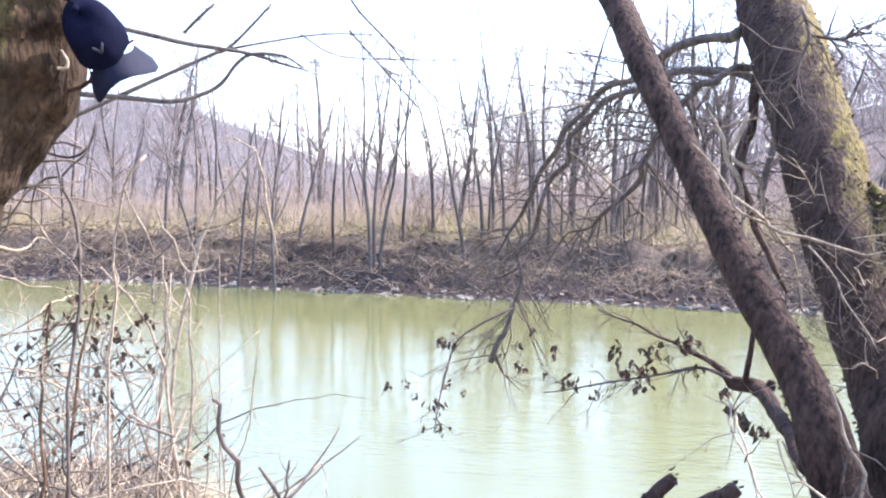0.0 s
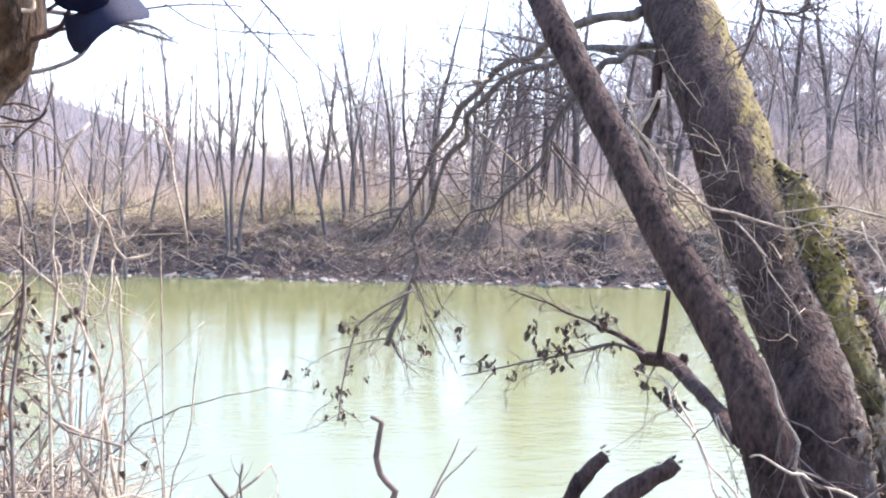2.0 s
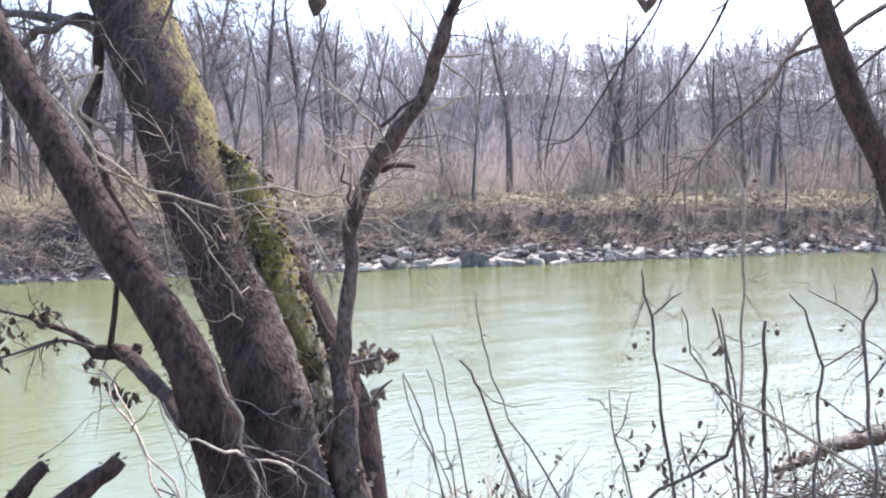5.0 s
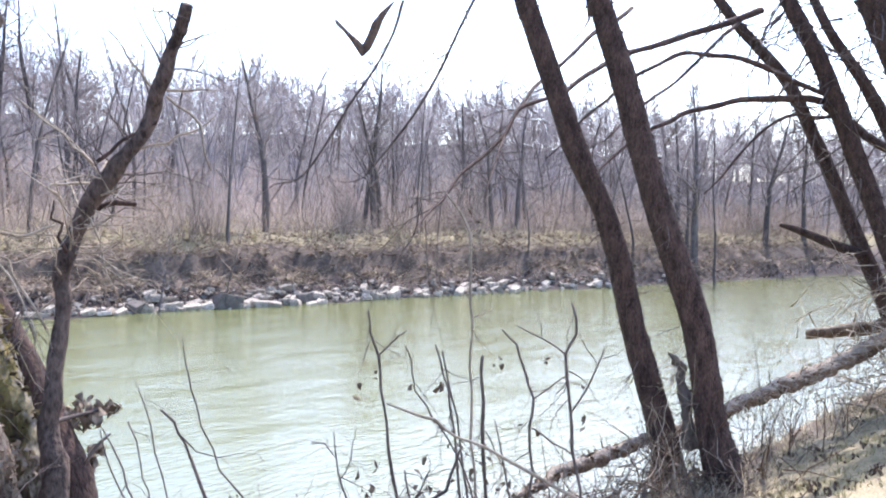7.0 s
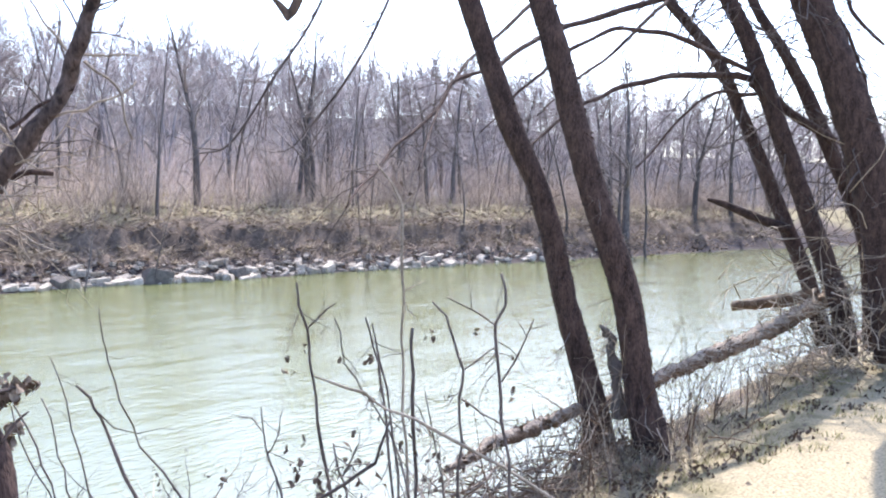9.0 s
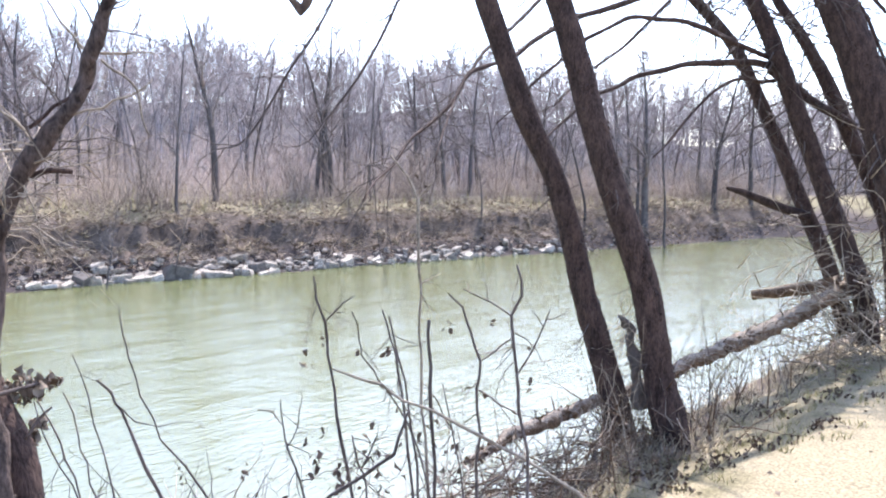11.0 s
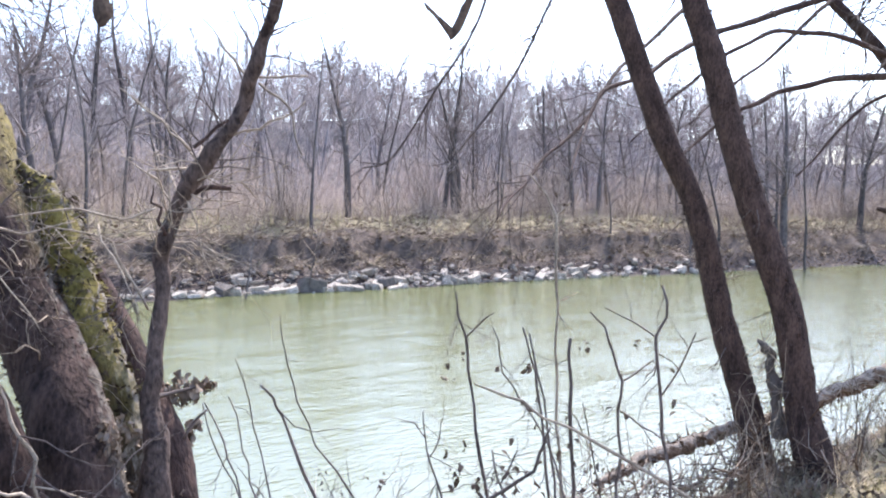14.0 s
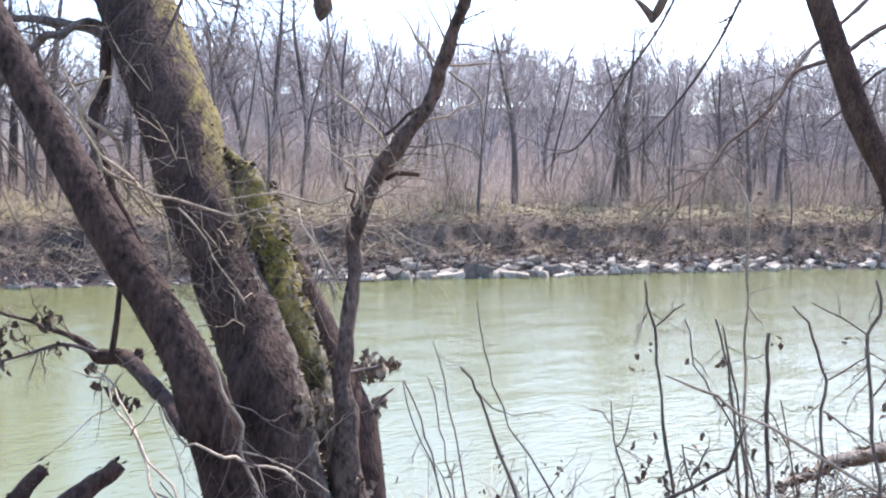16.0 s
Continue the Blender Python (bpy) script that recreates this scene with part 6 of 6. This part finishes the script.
sapling([(3.147, 2.277, 1.018, 0.0039), (3.174, 2.244, 0.846, 0.0049), (3.202, 2.208, 0.623, 0.0050), (3.224, 2.180, 0.373, 0.0061), (3.237, 2.162, 0.045, 0.0063)], [], "straight bare shoot on the bank edge")
sapling([(2.973, 2.327, 1.052, 0.0028), (2.992, 2.305, 0.937, 0.0038), (3.001, 2.294, 0.865, 0.0038), (3.032, 2.258, 0.798, 0.0038), (3.066, 2.218, 0.721, 0.0039), (3.126, 2.143, 0.576, 0.0049), (3.170, 2.084, 0.333, 0.0050), (3.200, 2.044, 0.088, 0.0061)], [], "thin crooked bare shoot on the bank edge", leaves=3)
sapling([(2.698, 2.183, 0.877, 0.0035), (2.749, 2.127, 0.848, 0.0053), (2.823, 2.041, 0.815, 0.0062), (2.875, 1.976, 0.749, 0.0062), (2.948, 1.880, 0.710, 0.0071), (3.047, 1.736, 0.617, 0.0072), (3.133, 1.597, 0.535, 0.0072), (3.235, 1.408, 0.410, 0.0082), (3.307, 1.254, 0.262, 0.0093)], [], "pale fallen sapling slanting over the bank", PALE, 4, 3)
sapling([(2.812, 1.894, 0.742, 0.0043), (2.797, 1.914, 0.688, 0.0061), (2.777, 1.939, 0.569, 0.0070), (2.703, 2.028, 0.493, 0.0071), (2.618, 2.123, 0.419, 0.0071), (2.529, 2.214, 0.260, 0.0081)], [], "curved dead branch on the bank edge", twigs=3)
sapling([(3.129, 1.971, 0.770, 0.0028), (3.150, 1.941, 0.583, 0.0038), (3.171, 1.911, 0.419, 0.0039), (3.192, 1.880, 0.134, 0.0049)], [[(3.150, 1.941, 0.583, 0.0029), (3.116, 1.989, 0.700, 0.0028), (3.088, 2.027, 0.769, 0.0019)]], "thin leafy dead shoot on the bank edge", leaves=6)
sapling([(2.630, 2.394, 0.740, 0.0027), (2.635, 2.390, 0.638, 0.0037), (2.654, 2.371, 0.523, 0.0046), (2.685, 2.340, 0.407, 0.0056), (2.717, 2.309, 0.197, 0.0057)], [[(2.635, 2.390, 0.638, 0.0028), (2.606, 2.417, 0.696, 0.0028), (2.566, 2.454, 0.698, 0.0018)], [(2.646, 2.379, 0.546, 0.0028), (2.678, 2.348, 0.636, 0.0028), (2.683, 2.343, 0.704, 0.0018)]], "dead weed stalk with shrivelled leaves", leaves=16)
sapling([(2.824, 2.193, 0.586, 0.0037), (2.842, 2.173, 0.471, 0.0047), (2.861, 2.150, 0.378, 0.0047), (2.869, 2.141, 0.169, 0.0058)], [[(2.847, 2.168, 0.448, 0.0037), (2.876, 2.134, 0.540, 0.0037), (2.890, 2.116, 0.586, 0.0028)]], "dead weed stalk with shrivelled leaves", leaves=10)
sapling([(1.643, 2.060, 1.042, 0.0033), (1.667, 2.045, 1.004, 0.0040), (1.693, 2.027, 0.950, 0.0040), (1.720, 2.009, 0.858, 0.0048), (1.768, 1.975, 0.714, 0.0055), (1.823, 1.935, 0.515, 0.0064)], [], "bare crooked shoot by the water", twigs=2)
sapling([(1.799, 2.197, 1.223, 0.0014), (1.807, 2.192, 1.131, 0.0021), (1.821, 2.182, 1.064, 0.0022), (1.846, 2.165, 0.940, 0.0029), (1.892, 2.133, 0.803, 0.0029), (1.989, 2.059, 0.633, 0.0037), (2.086, 1.977, 0.448, 0.0038)], [], "thin whippy bare shoot by the water", twigs=1)
sapling([(1.671, 2.277, 0.967, 0.0022), (1.698, 2.261, 0.840, 0.0022), (1.717, 2.249, 0.754, 0.0022), (1.742, 2.234, 0.632, 0.0030), (1.761, 2.222, 0.459, 0.0031)], [], "thin whippy bare shoot by the water", twigs=1)
sapling([(1.597, 2.318, 0.950, 0.0022), (1.622, 2.305, 0.849, 0.0022), (1.659, 2.284, 0.745, 0.0022), (1.697, 2.261, 0.639, 0.0030), (1.722, 2.246, 0.466, 0.0031)], [], "thin whippy bare shoot by the water", twigs=1)
sapling([(1.772, 2.402, 1.054, 0.0015), (1.805, 2.379, 0.918, 0.0023), (1.838, 2.355, 0.741, 0.0024), (1.879, 2.324, 0.479, 0.0032), (1.913, 2.298, 0.242, 0.0033)], [], "thin whippy bare shoot by the water", twigs=2)
sapling([(1.639, 2.370, 0.941, 0.0023), (1.687, 2.339, 0.808, 0.0030), (1.718, 2.317, 0.693, 0.0031), (1.758, 2.289, 0.501, 0.0031), (1.776, 2.277, 0.286, 0.0040)], [[(1.750, 2.295, 0.617, 0.0023), (1.773, 2.279, 0.617, 0.0023), (1.791, 2.266, 0.637, 0.0015)]], "thin bare shoot by the water", leaves=3, twigs=2)
# middle of the bank, below the water's edge
sapling([(-0.160, 0.799, 1.392, 0.0019), (-0.149, 0.799, 1.386, 0.0027), (-0.155, 0.807, 1.348, 0.0029), (-0.151, 0.815, 1.328, 0.0029), (-0.137, 0.825, 1.307, 0.0032), (-0.144, 0.842, 1.275, 0.0030), (-0.137, 0.860, 1.234, 0.0034), (-0.137, 0.886, 1.180, 0.0037), (-0.150, 0.940, 0.600, 0.0048)],
        [[(-0.137, 0.886, 1.180, 0.0020), (-0.124, 0.939, 1.205, 0.0019), (-0.104, 0.981, 1.221, 0.0016), (-0.084, 1.015, 1.253, 0.0014), (-0.058, 1.040, 1.297, 0.0008)], [(-0.135, 0.896, 1.176, 0.0020), (-0.118, 0.959, 1.204, 0.0018), (-0.099, 1.002, 1.223, 0.0015), (-0.079, 1.035, 1.242, 0.0012), (-0.032, 1.070, 1.277, 0.0008)]],
        "crooked bare sapling with a broken tip near the path", twigs=0, spray=0, bend=0.001)
sapling([(-0.742, 2.617, 0.710, 0.0049), (-0.707, 2.627, 0.651, 0.0058), (-0.672, 2.636, 0.573, 0.0066), (-0.621, 2.649, 0.417, 0.0076)], [[(-0.672, 2.636, 0.583, 0.0042), (-0.651, 2.642, 0.662, 0.0041), (-0.643, 2.644, 0.731, 0.0033)]], "crooked dead stem at the bank edge", twigs=2)
sapling([(-0.588, 2.862, 0.662, 0.0044), (-0.702, 2.835, 0.564, 0.0053), (-0.822, 2.802, 0.512, 0.0053), (-0.942, 2.763, 0.367, 0.0063)], [], "pale bare stick at the bank edge", PALE, 0, 2)

# ---- the thicket on the bank upstream
sapling([(-1.218, 2.433, 1.408, 0.0042), (-1.138, 2.470, 1.311, 0.0050), (-1.078, 2.497, 1.204, 0.0057), (-1.034, 2.515, 1.068, 0.0057), (-1.023, 2.520, 0.933, 0.0058), (-1.012, 2.524, 0.778, 0.0066), (-0.989, 2.533, 0.616, 0.0067), (-0.975, 2.538, 0.382, 0.0076)], [[(-1.078, 2.497, 1.213, 0.0028), (-1.050, 2.508, 1.220, 0.0028), (-1.011, 2.524, 1.237, 0.0021)]], "arching vine stem over dry grass", PALE)
sapling([(-1.054, 2.722, 1.328, 0.0038), (-1.044, 2.726, 1.207, 0.0046), (-1.036, 2.729, 1.044, 0.0046), (-1.040, 2.728, 0.839, 0.0054), (-1.061, 2.719, 0.548, 0.0064), (-1.071, 2.716, 0.387, 0.0065)], [[(-1.051, 2.723, 1.318, 0.0030), (-1.052, 2.723, 1.389, 0.0030), (-0.996, 2.744, 1.446, 0.0023)]], "upright pale stem in the thicket", PALE)
sapling([(-1.215, 2.873, 1.419, 0.0040), (-1.199, 2.880, 1.271, 0.0040), (-1.205, 2.877, 1.101, 0.0049), (-1.229, 2.867, 0.802, 0.0058), (-1.228, 2.868, 0.493, 0.0067)], [], "upright pale stem in the thicket", PALE)
sapling([(-0.932, 2.340, 1.404, 0.0026), (-0.945, 2.335, 1.264, 0.0033), (-0.956, 2.331, 1.053, 0.0040), (-0.969, 2.326, 0.840, 0.0041), (-0.972, 2.324, 0.624, 0.0049)], [], "upright pale stem in the thicket", PALE)
sapling([(-1.176, 2.453, 1.138, 0.0036), (-1.149, 2.465, 1.023, 0.0043), (-1.107, 2.484, 0.867, 0.0044), (-1.056, 2.506, 0.707, 0.0052), (-0.995, 2.531, 0.543, 0.0053)], [], "slanting dead stem in the thicket", PALE)
sapling([(-1.060, 2.720, 1.178, 0.0015), (-0.992, 2.745, 1.040, 0.0023), (-0.959, 2.757, 0.852, 0.0023), (-0.931, 2.767, 0.661, 0.0031), (-0.910, 2.774, 0.448, 0.0032)], [], "thin arching shoot in the thicket", PALE, 0, 1)
sapling([(-0.808, 2.806, 1.110, 0.0015), (-0.833, 2.798, 0.945, 0.0023), (-0.841, 2.796, 0.820, 0.0023), (-0.894, 2.779, 0.657, 0.0031), (-0.924, 2.769, 0.450, 0.0032)], [], "thin arching shoot at the bank edge", PALE, 0, 1)
sapling([(-1.142, 2.022, 1.344, 0.0037), (-1.151, 2.017, 1.220, 0.0037), (-1.161, 2.012, 1.095, 0.0044), (-1.165, 2.009, 0.938, 0.0051), (-1.170, 2.006, 0.747, 0.0058)], [[(-1.150, 2.018, 1.251, 0.0025), (-1.100, 2.044, 1.309, 0.0025), (-1.046, 2.072, 1.368, 0.0018)]], "upright grey stem in the thicket", DRIFTWOOD, 5)
sapling([(-1.132, 2.252, 1.381, 0.0033), (-1.160, 2.238, 1.212, 0.0040), (-1.185, 2.226, 1.044, 0.0047), (-1.207, 2.214, 0.840, 0.0055), (-1.221, 2.207, 0.634, 0.0056)], [], "upright grey stem in the thicket", DRIFTWOOD, 5)
sapling([(-1.292, 4.121, 1.891, 0.0054), (-1.340, 4.106, 1.819, 0.0076), (-1.478, 4.058, 1.620, 0.0086), (-1.527, 4.040, 1.478, 0.0087), (-1.573, 4.022, 1.337, 0.0097), (-1.640, 3.996, 1.024, 0.0098), (-1.693, 3.974, 0.622, 0.0111)], [[(-1.292, 4.121, 1.891, 0.0054), (-1.255, 4.133, 1.731, 0.0065), (-1.224, 4.143, 1.527, 0.0065), (-1.187, 4.154, 1.315, 0.0054)], [(-1.292, 4.121, 1.891, 0.0043), (-1.376, 4.094, 1.934, 0.0043), (-1.440, 4.072, 1.957, 0.0032)], [(-1.464, 4.063, 1.663, 0.0043), (-1.538, 4.036, 1.736, 0.0032), (-1.561, 4.027, 1.793, 0.0022)]], "pale bare sapling bent over in the thicket", PALE)
sapling([(-1.003, 1.870, 1.691, 0.0039), (-0.987, 1.878, 1.622, 0.0043), (-0.974, 1.884, 1.535, 0.0043), (-0.969, 1.887, 1.419, 0.0043), (-0.984, 1.879, 1.274, 0.0048), (-0.998, 1.872, 1.129, 0.0048)], [[(-0.908, 1.693, 1.687, 0.0031), (-0.945, 1.674, 1.670, 0.0031), (-0.976, 1.657, 1.658, 0.0026)], [(-0.902, 1.696, 1.689, 0.0026), (-0.857, 1.719, 1.741, 0.0026), (-0.832, 1.731, 1.814, 0.0021)]], "broken grey stem in the thicket", LIMB)
sapling([(-0.909, 2.134, 1.759, 0.0037), (-0.945, 2.118, 1.712, 0.0037), (-0.969, 2.108, 1.633, 0.0037), (-0.987, 2.100, 1.523, 0.0037), (-0.986, 2.100, 1.364, 0.0037), (-1.007, 2.090, 1.173, 0.0043)], [[(-0.961, 2.111, 1.665, 0.0024), (-0.930, 2.125, 1.585, 0.0024), (-0.892, 2.141, 1.487, 0.0024)]], "pale crooked stem in the thicket", PALE)
sapling([(-1.062, 2.503, 1.612, 0.0028), (-1.038, 2.513, 1.537, 0.0042), (-0.998, 2.529, 1.461, 0.0049), (-0.964, 2.542, 1.385, 0.0050), (-0.896, 2.567, 1.400, 0.0042), (-0.868, 2.577, 1.447, 0.0021)], [], "pale curled vine in the thicket", PALE, 0, 3)
for k in range(120):
    turn = rng.uniform(22.5, 36)
    x, y = out_at(turn, rng.uniform(2.2, 4.8))
    z = height_at(x, y)
    inner = soft(21, 28, turn)
    main = crooked((x, y, z - 0.05), (rng.gauss(-0.12 + 0.12 * inner, 0.1 + 0.2 * inner), rng.gauss(0, 0.25), 1), rng.uniform(0.5, 0.9 + 0.8 * inner), rng.uniform(0.004, 0.009), rng, 9, 0.2)[::-1]
    sapling(main, [], "thin dead stem in the thicket on the near bank", rng.choice((PALE, PALE, LIMB, TWIG)), rng.choice((0, 0, 1, 3)), 4)
shrub = thing("dead_shrub", (-1.2, 2.4, 0.0), "tangle of crooked pale dead branches in the thicket", "shrub")
for k in range(115):
    turn = rng.uniform(21, 36)
    x, y = out_at(turn, rng.uniform(2.4, 3.8))
    z = height_at(x, y) + rng.triangular(0.0, 1.45, 0.4)
    rows = crooked((x, y, z), (-abs(rng.gauss(0, 1)) if turn < 25 else rng.gauss(0, 1), rng.gauss(0, 0.6), rng.gauss(0.25, 0.5)), rng.uniform(0.35, 1.0), rng.uniform(0.0028, 0.006), rng, 7, 0.3)
    s = Shape()
    s.tube(rows, 5)
    twiggy(s, rows, rng, 4, 0.22, 0.0025, 1, 3, 0.35, 0.0, 0.2, 0.6)
    part("branch", s, rng.choice((PALE, PALE, LIMB)), shrub)

wad = thing("leaf_clump", (-2.0, 3.2, 0.4), "brown dead leaves caught among the stems of the thicket", "leaves")
for x, y, z, r in [(-1.204, 2.439, 1.196, 0.0198), (-1.150, 2.465, 1.182, 0.0178), (-1.254, 2.415, 1.255, 0.0158), (-1.177, 2.452, 1.101, 0.0179), (-1.217, 2.433, 1.068, 0.0140), (-1.125, 2.476, 1.217, 0.0119), (-1.093, 2.490, 1.242, 0.0099), (-1.294, 2.394, 1.186, 0.0139), (-1.361, 2.358, 1.121, 0.0159), (-1.408, 2.332, 1.019, 0.0160), (-1.310, 2.386, 0.969, 0.0120), (-1.254, 2.415, 0.905, 0.0141), (-1.266, 2.409, 1.329, 0.0138), (-1.313, 2.384, 1.261, 0.0138), (-1.378, 2.349, 1.231, 0.0158), (-1.415, 2.327, 1.163, 0.0159), (-1.229, 2.427, 1.134, 0.0159), (-1.343, 2.368, 1.046, 0.0160), (-1.384, 2.345, 0.907, 0.0181), (-1.301, 2.391, 0.838, 0.0162), (-1.423, 2.323, 0.823, 0.0183), (-1.204, 2.439, 0.992, 0.0120), (-1.137, 2.471, 1.115, 0.0099), (-1.208, 2.438, 1.288, 0.0118)]:
    s = Shape()
    for _ in range(5):
        off = Vector((rng.gauss(0, 1), rng.gauss(0, 1), rng.gauss(0, 0.8))) * r
        s.leaf(Vector((x, y, z)) + off * 2.0, rng.uniform(0.015, 0.035), rng.uniform(0.01, 0.02), rng)
    tagged(part("leaf_wad", s, LEAF, wad), kind="stuff")

# ---- dead weeds along the edge of the sand
for k in range(84):
    x = rng.uniform(5.5, 17.5)
    y = near_edge(x) + rng.gauss(-0.1, 0.4) - 0.04 * max(x - 10, 0)
    z = height_at(x, y)
    main = crooked((x, y, z - 0.05), (rng.gauss(0, 0.25), rng.gauss(0, 0.2), 1), rng.uniform(0.4, 1.5), rng.uniform(0.006, 0.012), rng, 6, 0.13)[::-1]
    sapling(main, [], "dead weed stalk on the edge of the sand", rng.choice((PALE, TWIG, DRIFTWOOD, DRIFTWOOD)), rng.choice((0, 3, 7)), 7)

for k in range(36):
    x = rng.uniform(8.5, 15)
    y = near_edge(x) + rng.uniform(-0.3, 0.5)
    z = height_at(x, y)
    main = crooked((x, y, z - 0.05), (rng.gauss(0, 0.3), rng.gauss(0, 0.2), 1), rng.uniform(1.0, 2.4), rng.uniform(0.004, 0.009), rng, 7, 0.14)[::-1]
    sapling(main, [], "tall thin dead stem on the edge of the sand", rng.choice((PALE, DRIFTWOOD, TWIG)), rng.choice((0, 3, 6)), 9)

# ---- brown weeds and sticks where the bank breaks off
for k in range(46):
    x = rng.uniform(3.0, 6.4)
    y = near_edge(x) + rng.gauss(-0.35, 0.25)
    z = height_at(x, y)
    main = crooked((x, y, z - 0.05), (rng.gauss(0, 0.3), rng.gauss(0, 0.25), 1), rng.uniform(0.3, 0.9), rng.uniform(0.003, 0.007), rng, 6, 0.18)[::-1]
    sapling(main, [], "brown dead weed with curled leaves on the bank edge", rng.choice((PALE, TWIG, TWIG)), rng.choice((0, 1, 4)), 6)

for k in range(40):
    x = rng.uniform(6.6, 9.2)
    y = near_edge(x) + rng.uniform(-0.1, 1.0)
    z = height_at(x, y)
    main = crooked((x, y, z - 0.05), (rng.gauss(0, 0.3), rng.gauss(0, 0.25), 1), rng.uniform(0.5, 1.3), rng.uniform(0.005, 0.01), rng, 6, 0.18)[::-1]
    sapling(main, [], "brown dead weed with curled leaves on the bank edge", rng.choice((PALE, DRIFTWOOD, TWIG)), rng.choice((0, 3, 6)), 5)
pile = Shape()
for _ in range(210):
    x = rng.gauss(7.4, 0.8)
    y = near_edge(x) + rng.uniform(-0.1, 1.0)
    turn = rng.gauss(0, 0.6)
    pile.tube(crooked((x, y, max(height_at(x, y), -2) + rng.uniform(0, 0.6)), (math.cos(turn), math.sin(turn), rng.gauss(0, 0.12)), rng.uniform(0.5, 1.5), rng.uniform(0.005, 0.013), rng, 4, 0.12), 4)
tagged(part("stick_pile", pile, DRIFTWOOD), "pale driftwood sticks piled on the bank edge", "sticks", kind="stuff")

# ---- ground cover of the near bank
straw, chips, sticks = Shape(), Shape(), Shape()
for _ in range(1300):
    if rng.random() < 0.35:
        x, y = rng.gauss(9.7, 0.55), rng.gauss(3.7, 0.35)
    else:
        x = rng.uniform(6, 18)
        y = near_edge(x) - rng.uniform(-0.4, 0.35)
    z = height_at(x, y)
    tall = rng.uniform(0.1, 0.5)
    turn = rng.uniform(0, 6.3)
    straw.blade((x, y, z), (x + math.cos(turn) * tall * 0.6, y + math.sin(turn) * tall * 0.6, z + tall * rng.uniform(0.4, 1)), 0.007)
for _ in range(4600):
    x, y = out_at(rng.uniform(14, 37), rng.uniform(2.0, 5.2))
    z = height_at(x, y)
    tall = rng.uniform(0.1, 0.45)
    turn = rng.uniform(0, 6.3)
    straw.blade((x, y, z), (x + math.cos(turn) * tall * 0.9, y + math.sin(turn) * tall * 0.9, z + tall * rng.uniform(0.1, 0.8)), 0.004)
for _ in range(2600):
    x = rng.uniform(2.5, 19)
    y = near_edge(x) + rng.gauss(0.05, 0.5)
    z = height_at(x, y)
    tall = rng.uniform(0.06, 0.35)
    turn = rng.uniform(0, 6.3)
    straw.blade((x, y, z), (x + math.cos(turn) * tall * 0.7, y + math.sin(turn) * tall * 0.7, z + tall * rng.uniform(0.2, 1)), 0.004)
for _ in range(1500):
    if rng.random() < 0.6:
        x, y = rng.uniform(-4.5, -0.5), rng.uniform(1.5, 5.5)
    else:
        x = rng.uniform(2.5, 20)
        y = near_edge(x) - abs(rng.gauss(0, 1.2)) + 0.3
    turn = Euler((rng.uniform(-0.6, 0.6), rng.uniform(-0.6, 0.6), rng.uniform(0, 6.3))).to_matrix()
    chips.chip((x, y, height_at(x, y) + 0.012), rng.uniform(0.015, 0.05), turn)
for _ in range(560):
    x = (rng.uniform(2.6, 16) if rng.random() < 0.5 else rng.uniform(3, 6.4)) if rng.random() < 0.7 else rng.uniform(-2.6, -0.8)
    y = near_edge(x) + (rng.gauss(0.1, 0.4) if x > 0 else rng.uniform(-2.4, 0.3))
    z = height_at(x, y) + 0.02
    turn = rng.uniform(0, 6.3)
    sticks.tube(crooked((x, y, z), (math.cos(turn), math.sin(turn), 0.12), rng.uniform(0.2, 0.9), rng.uniform(0.003, 0.009), rng, 3, 0.12), 4)
green, wads = Shape(), Shape()
for _ in range(64):
    x = rng.uniform(7, 17)
    y = near_edge(x) - 0.1 - rng.random() * (0.5 + 0.25 * (x - 7))
    for _ in range(rng.randint(4, 12)):
        a, b = x + rng.gauss(0, 0.08), y + rng.gauss(0, 0.08)
        wads.leaf((a, b, height_at(a, b) + rng.uniform(0.03, 0.1)), rng.uniform(0.04, 0.09), rng.uniform(0.025, 0.05), rng)
for _ in range(120):
    x = rng.uniform(6.8, 17)
    y = near_edge(x) - 0.15 - rng.random() ** 1.5 * (0.5 + 0.3 * (x - 7))
    for _ in range(12):
        a, b, tall = x + rng.gauss(0, 0.07), y + rng.gauss(0, 0.07), rng.uniform(0.04, 0.14)
        green.blade((a, b, height_at(a, b)), (a + rng.gauss(0, 0.04), b + rng.gauss(0, 0.04), height_at(a, b) + tall), 0.007)
tagged(part("leaf_clumps", wads, LEAF), "curled brown leaves lying on the sand", "leaves", kind="stuff")
tagged(part("green_tufts", green, GREEN), "small green-yellow grass tufts on the sand", "grass", kind="stuff")
tagged(part("dry_grass", straw, STRAW), "dry straw-coloured grass along the near bank", "grass", kind="stuff")
tagged(part("fallen_leaves", chips, LITTER), "brown fallen leaves scattered over the sand", "leaves", kind="stuff")
tagged(part("fallen_sticks", sticks, PALE), "pale dead sticks along the bank edge", "sticks", kind="stuff")
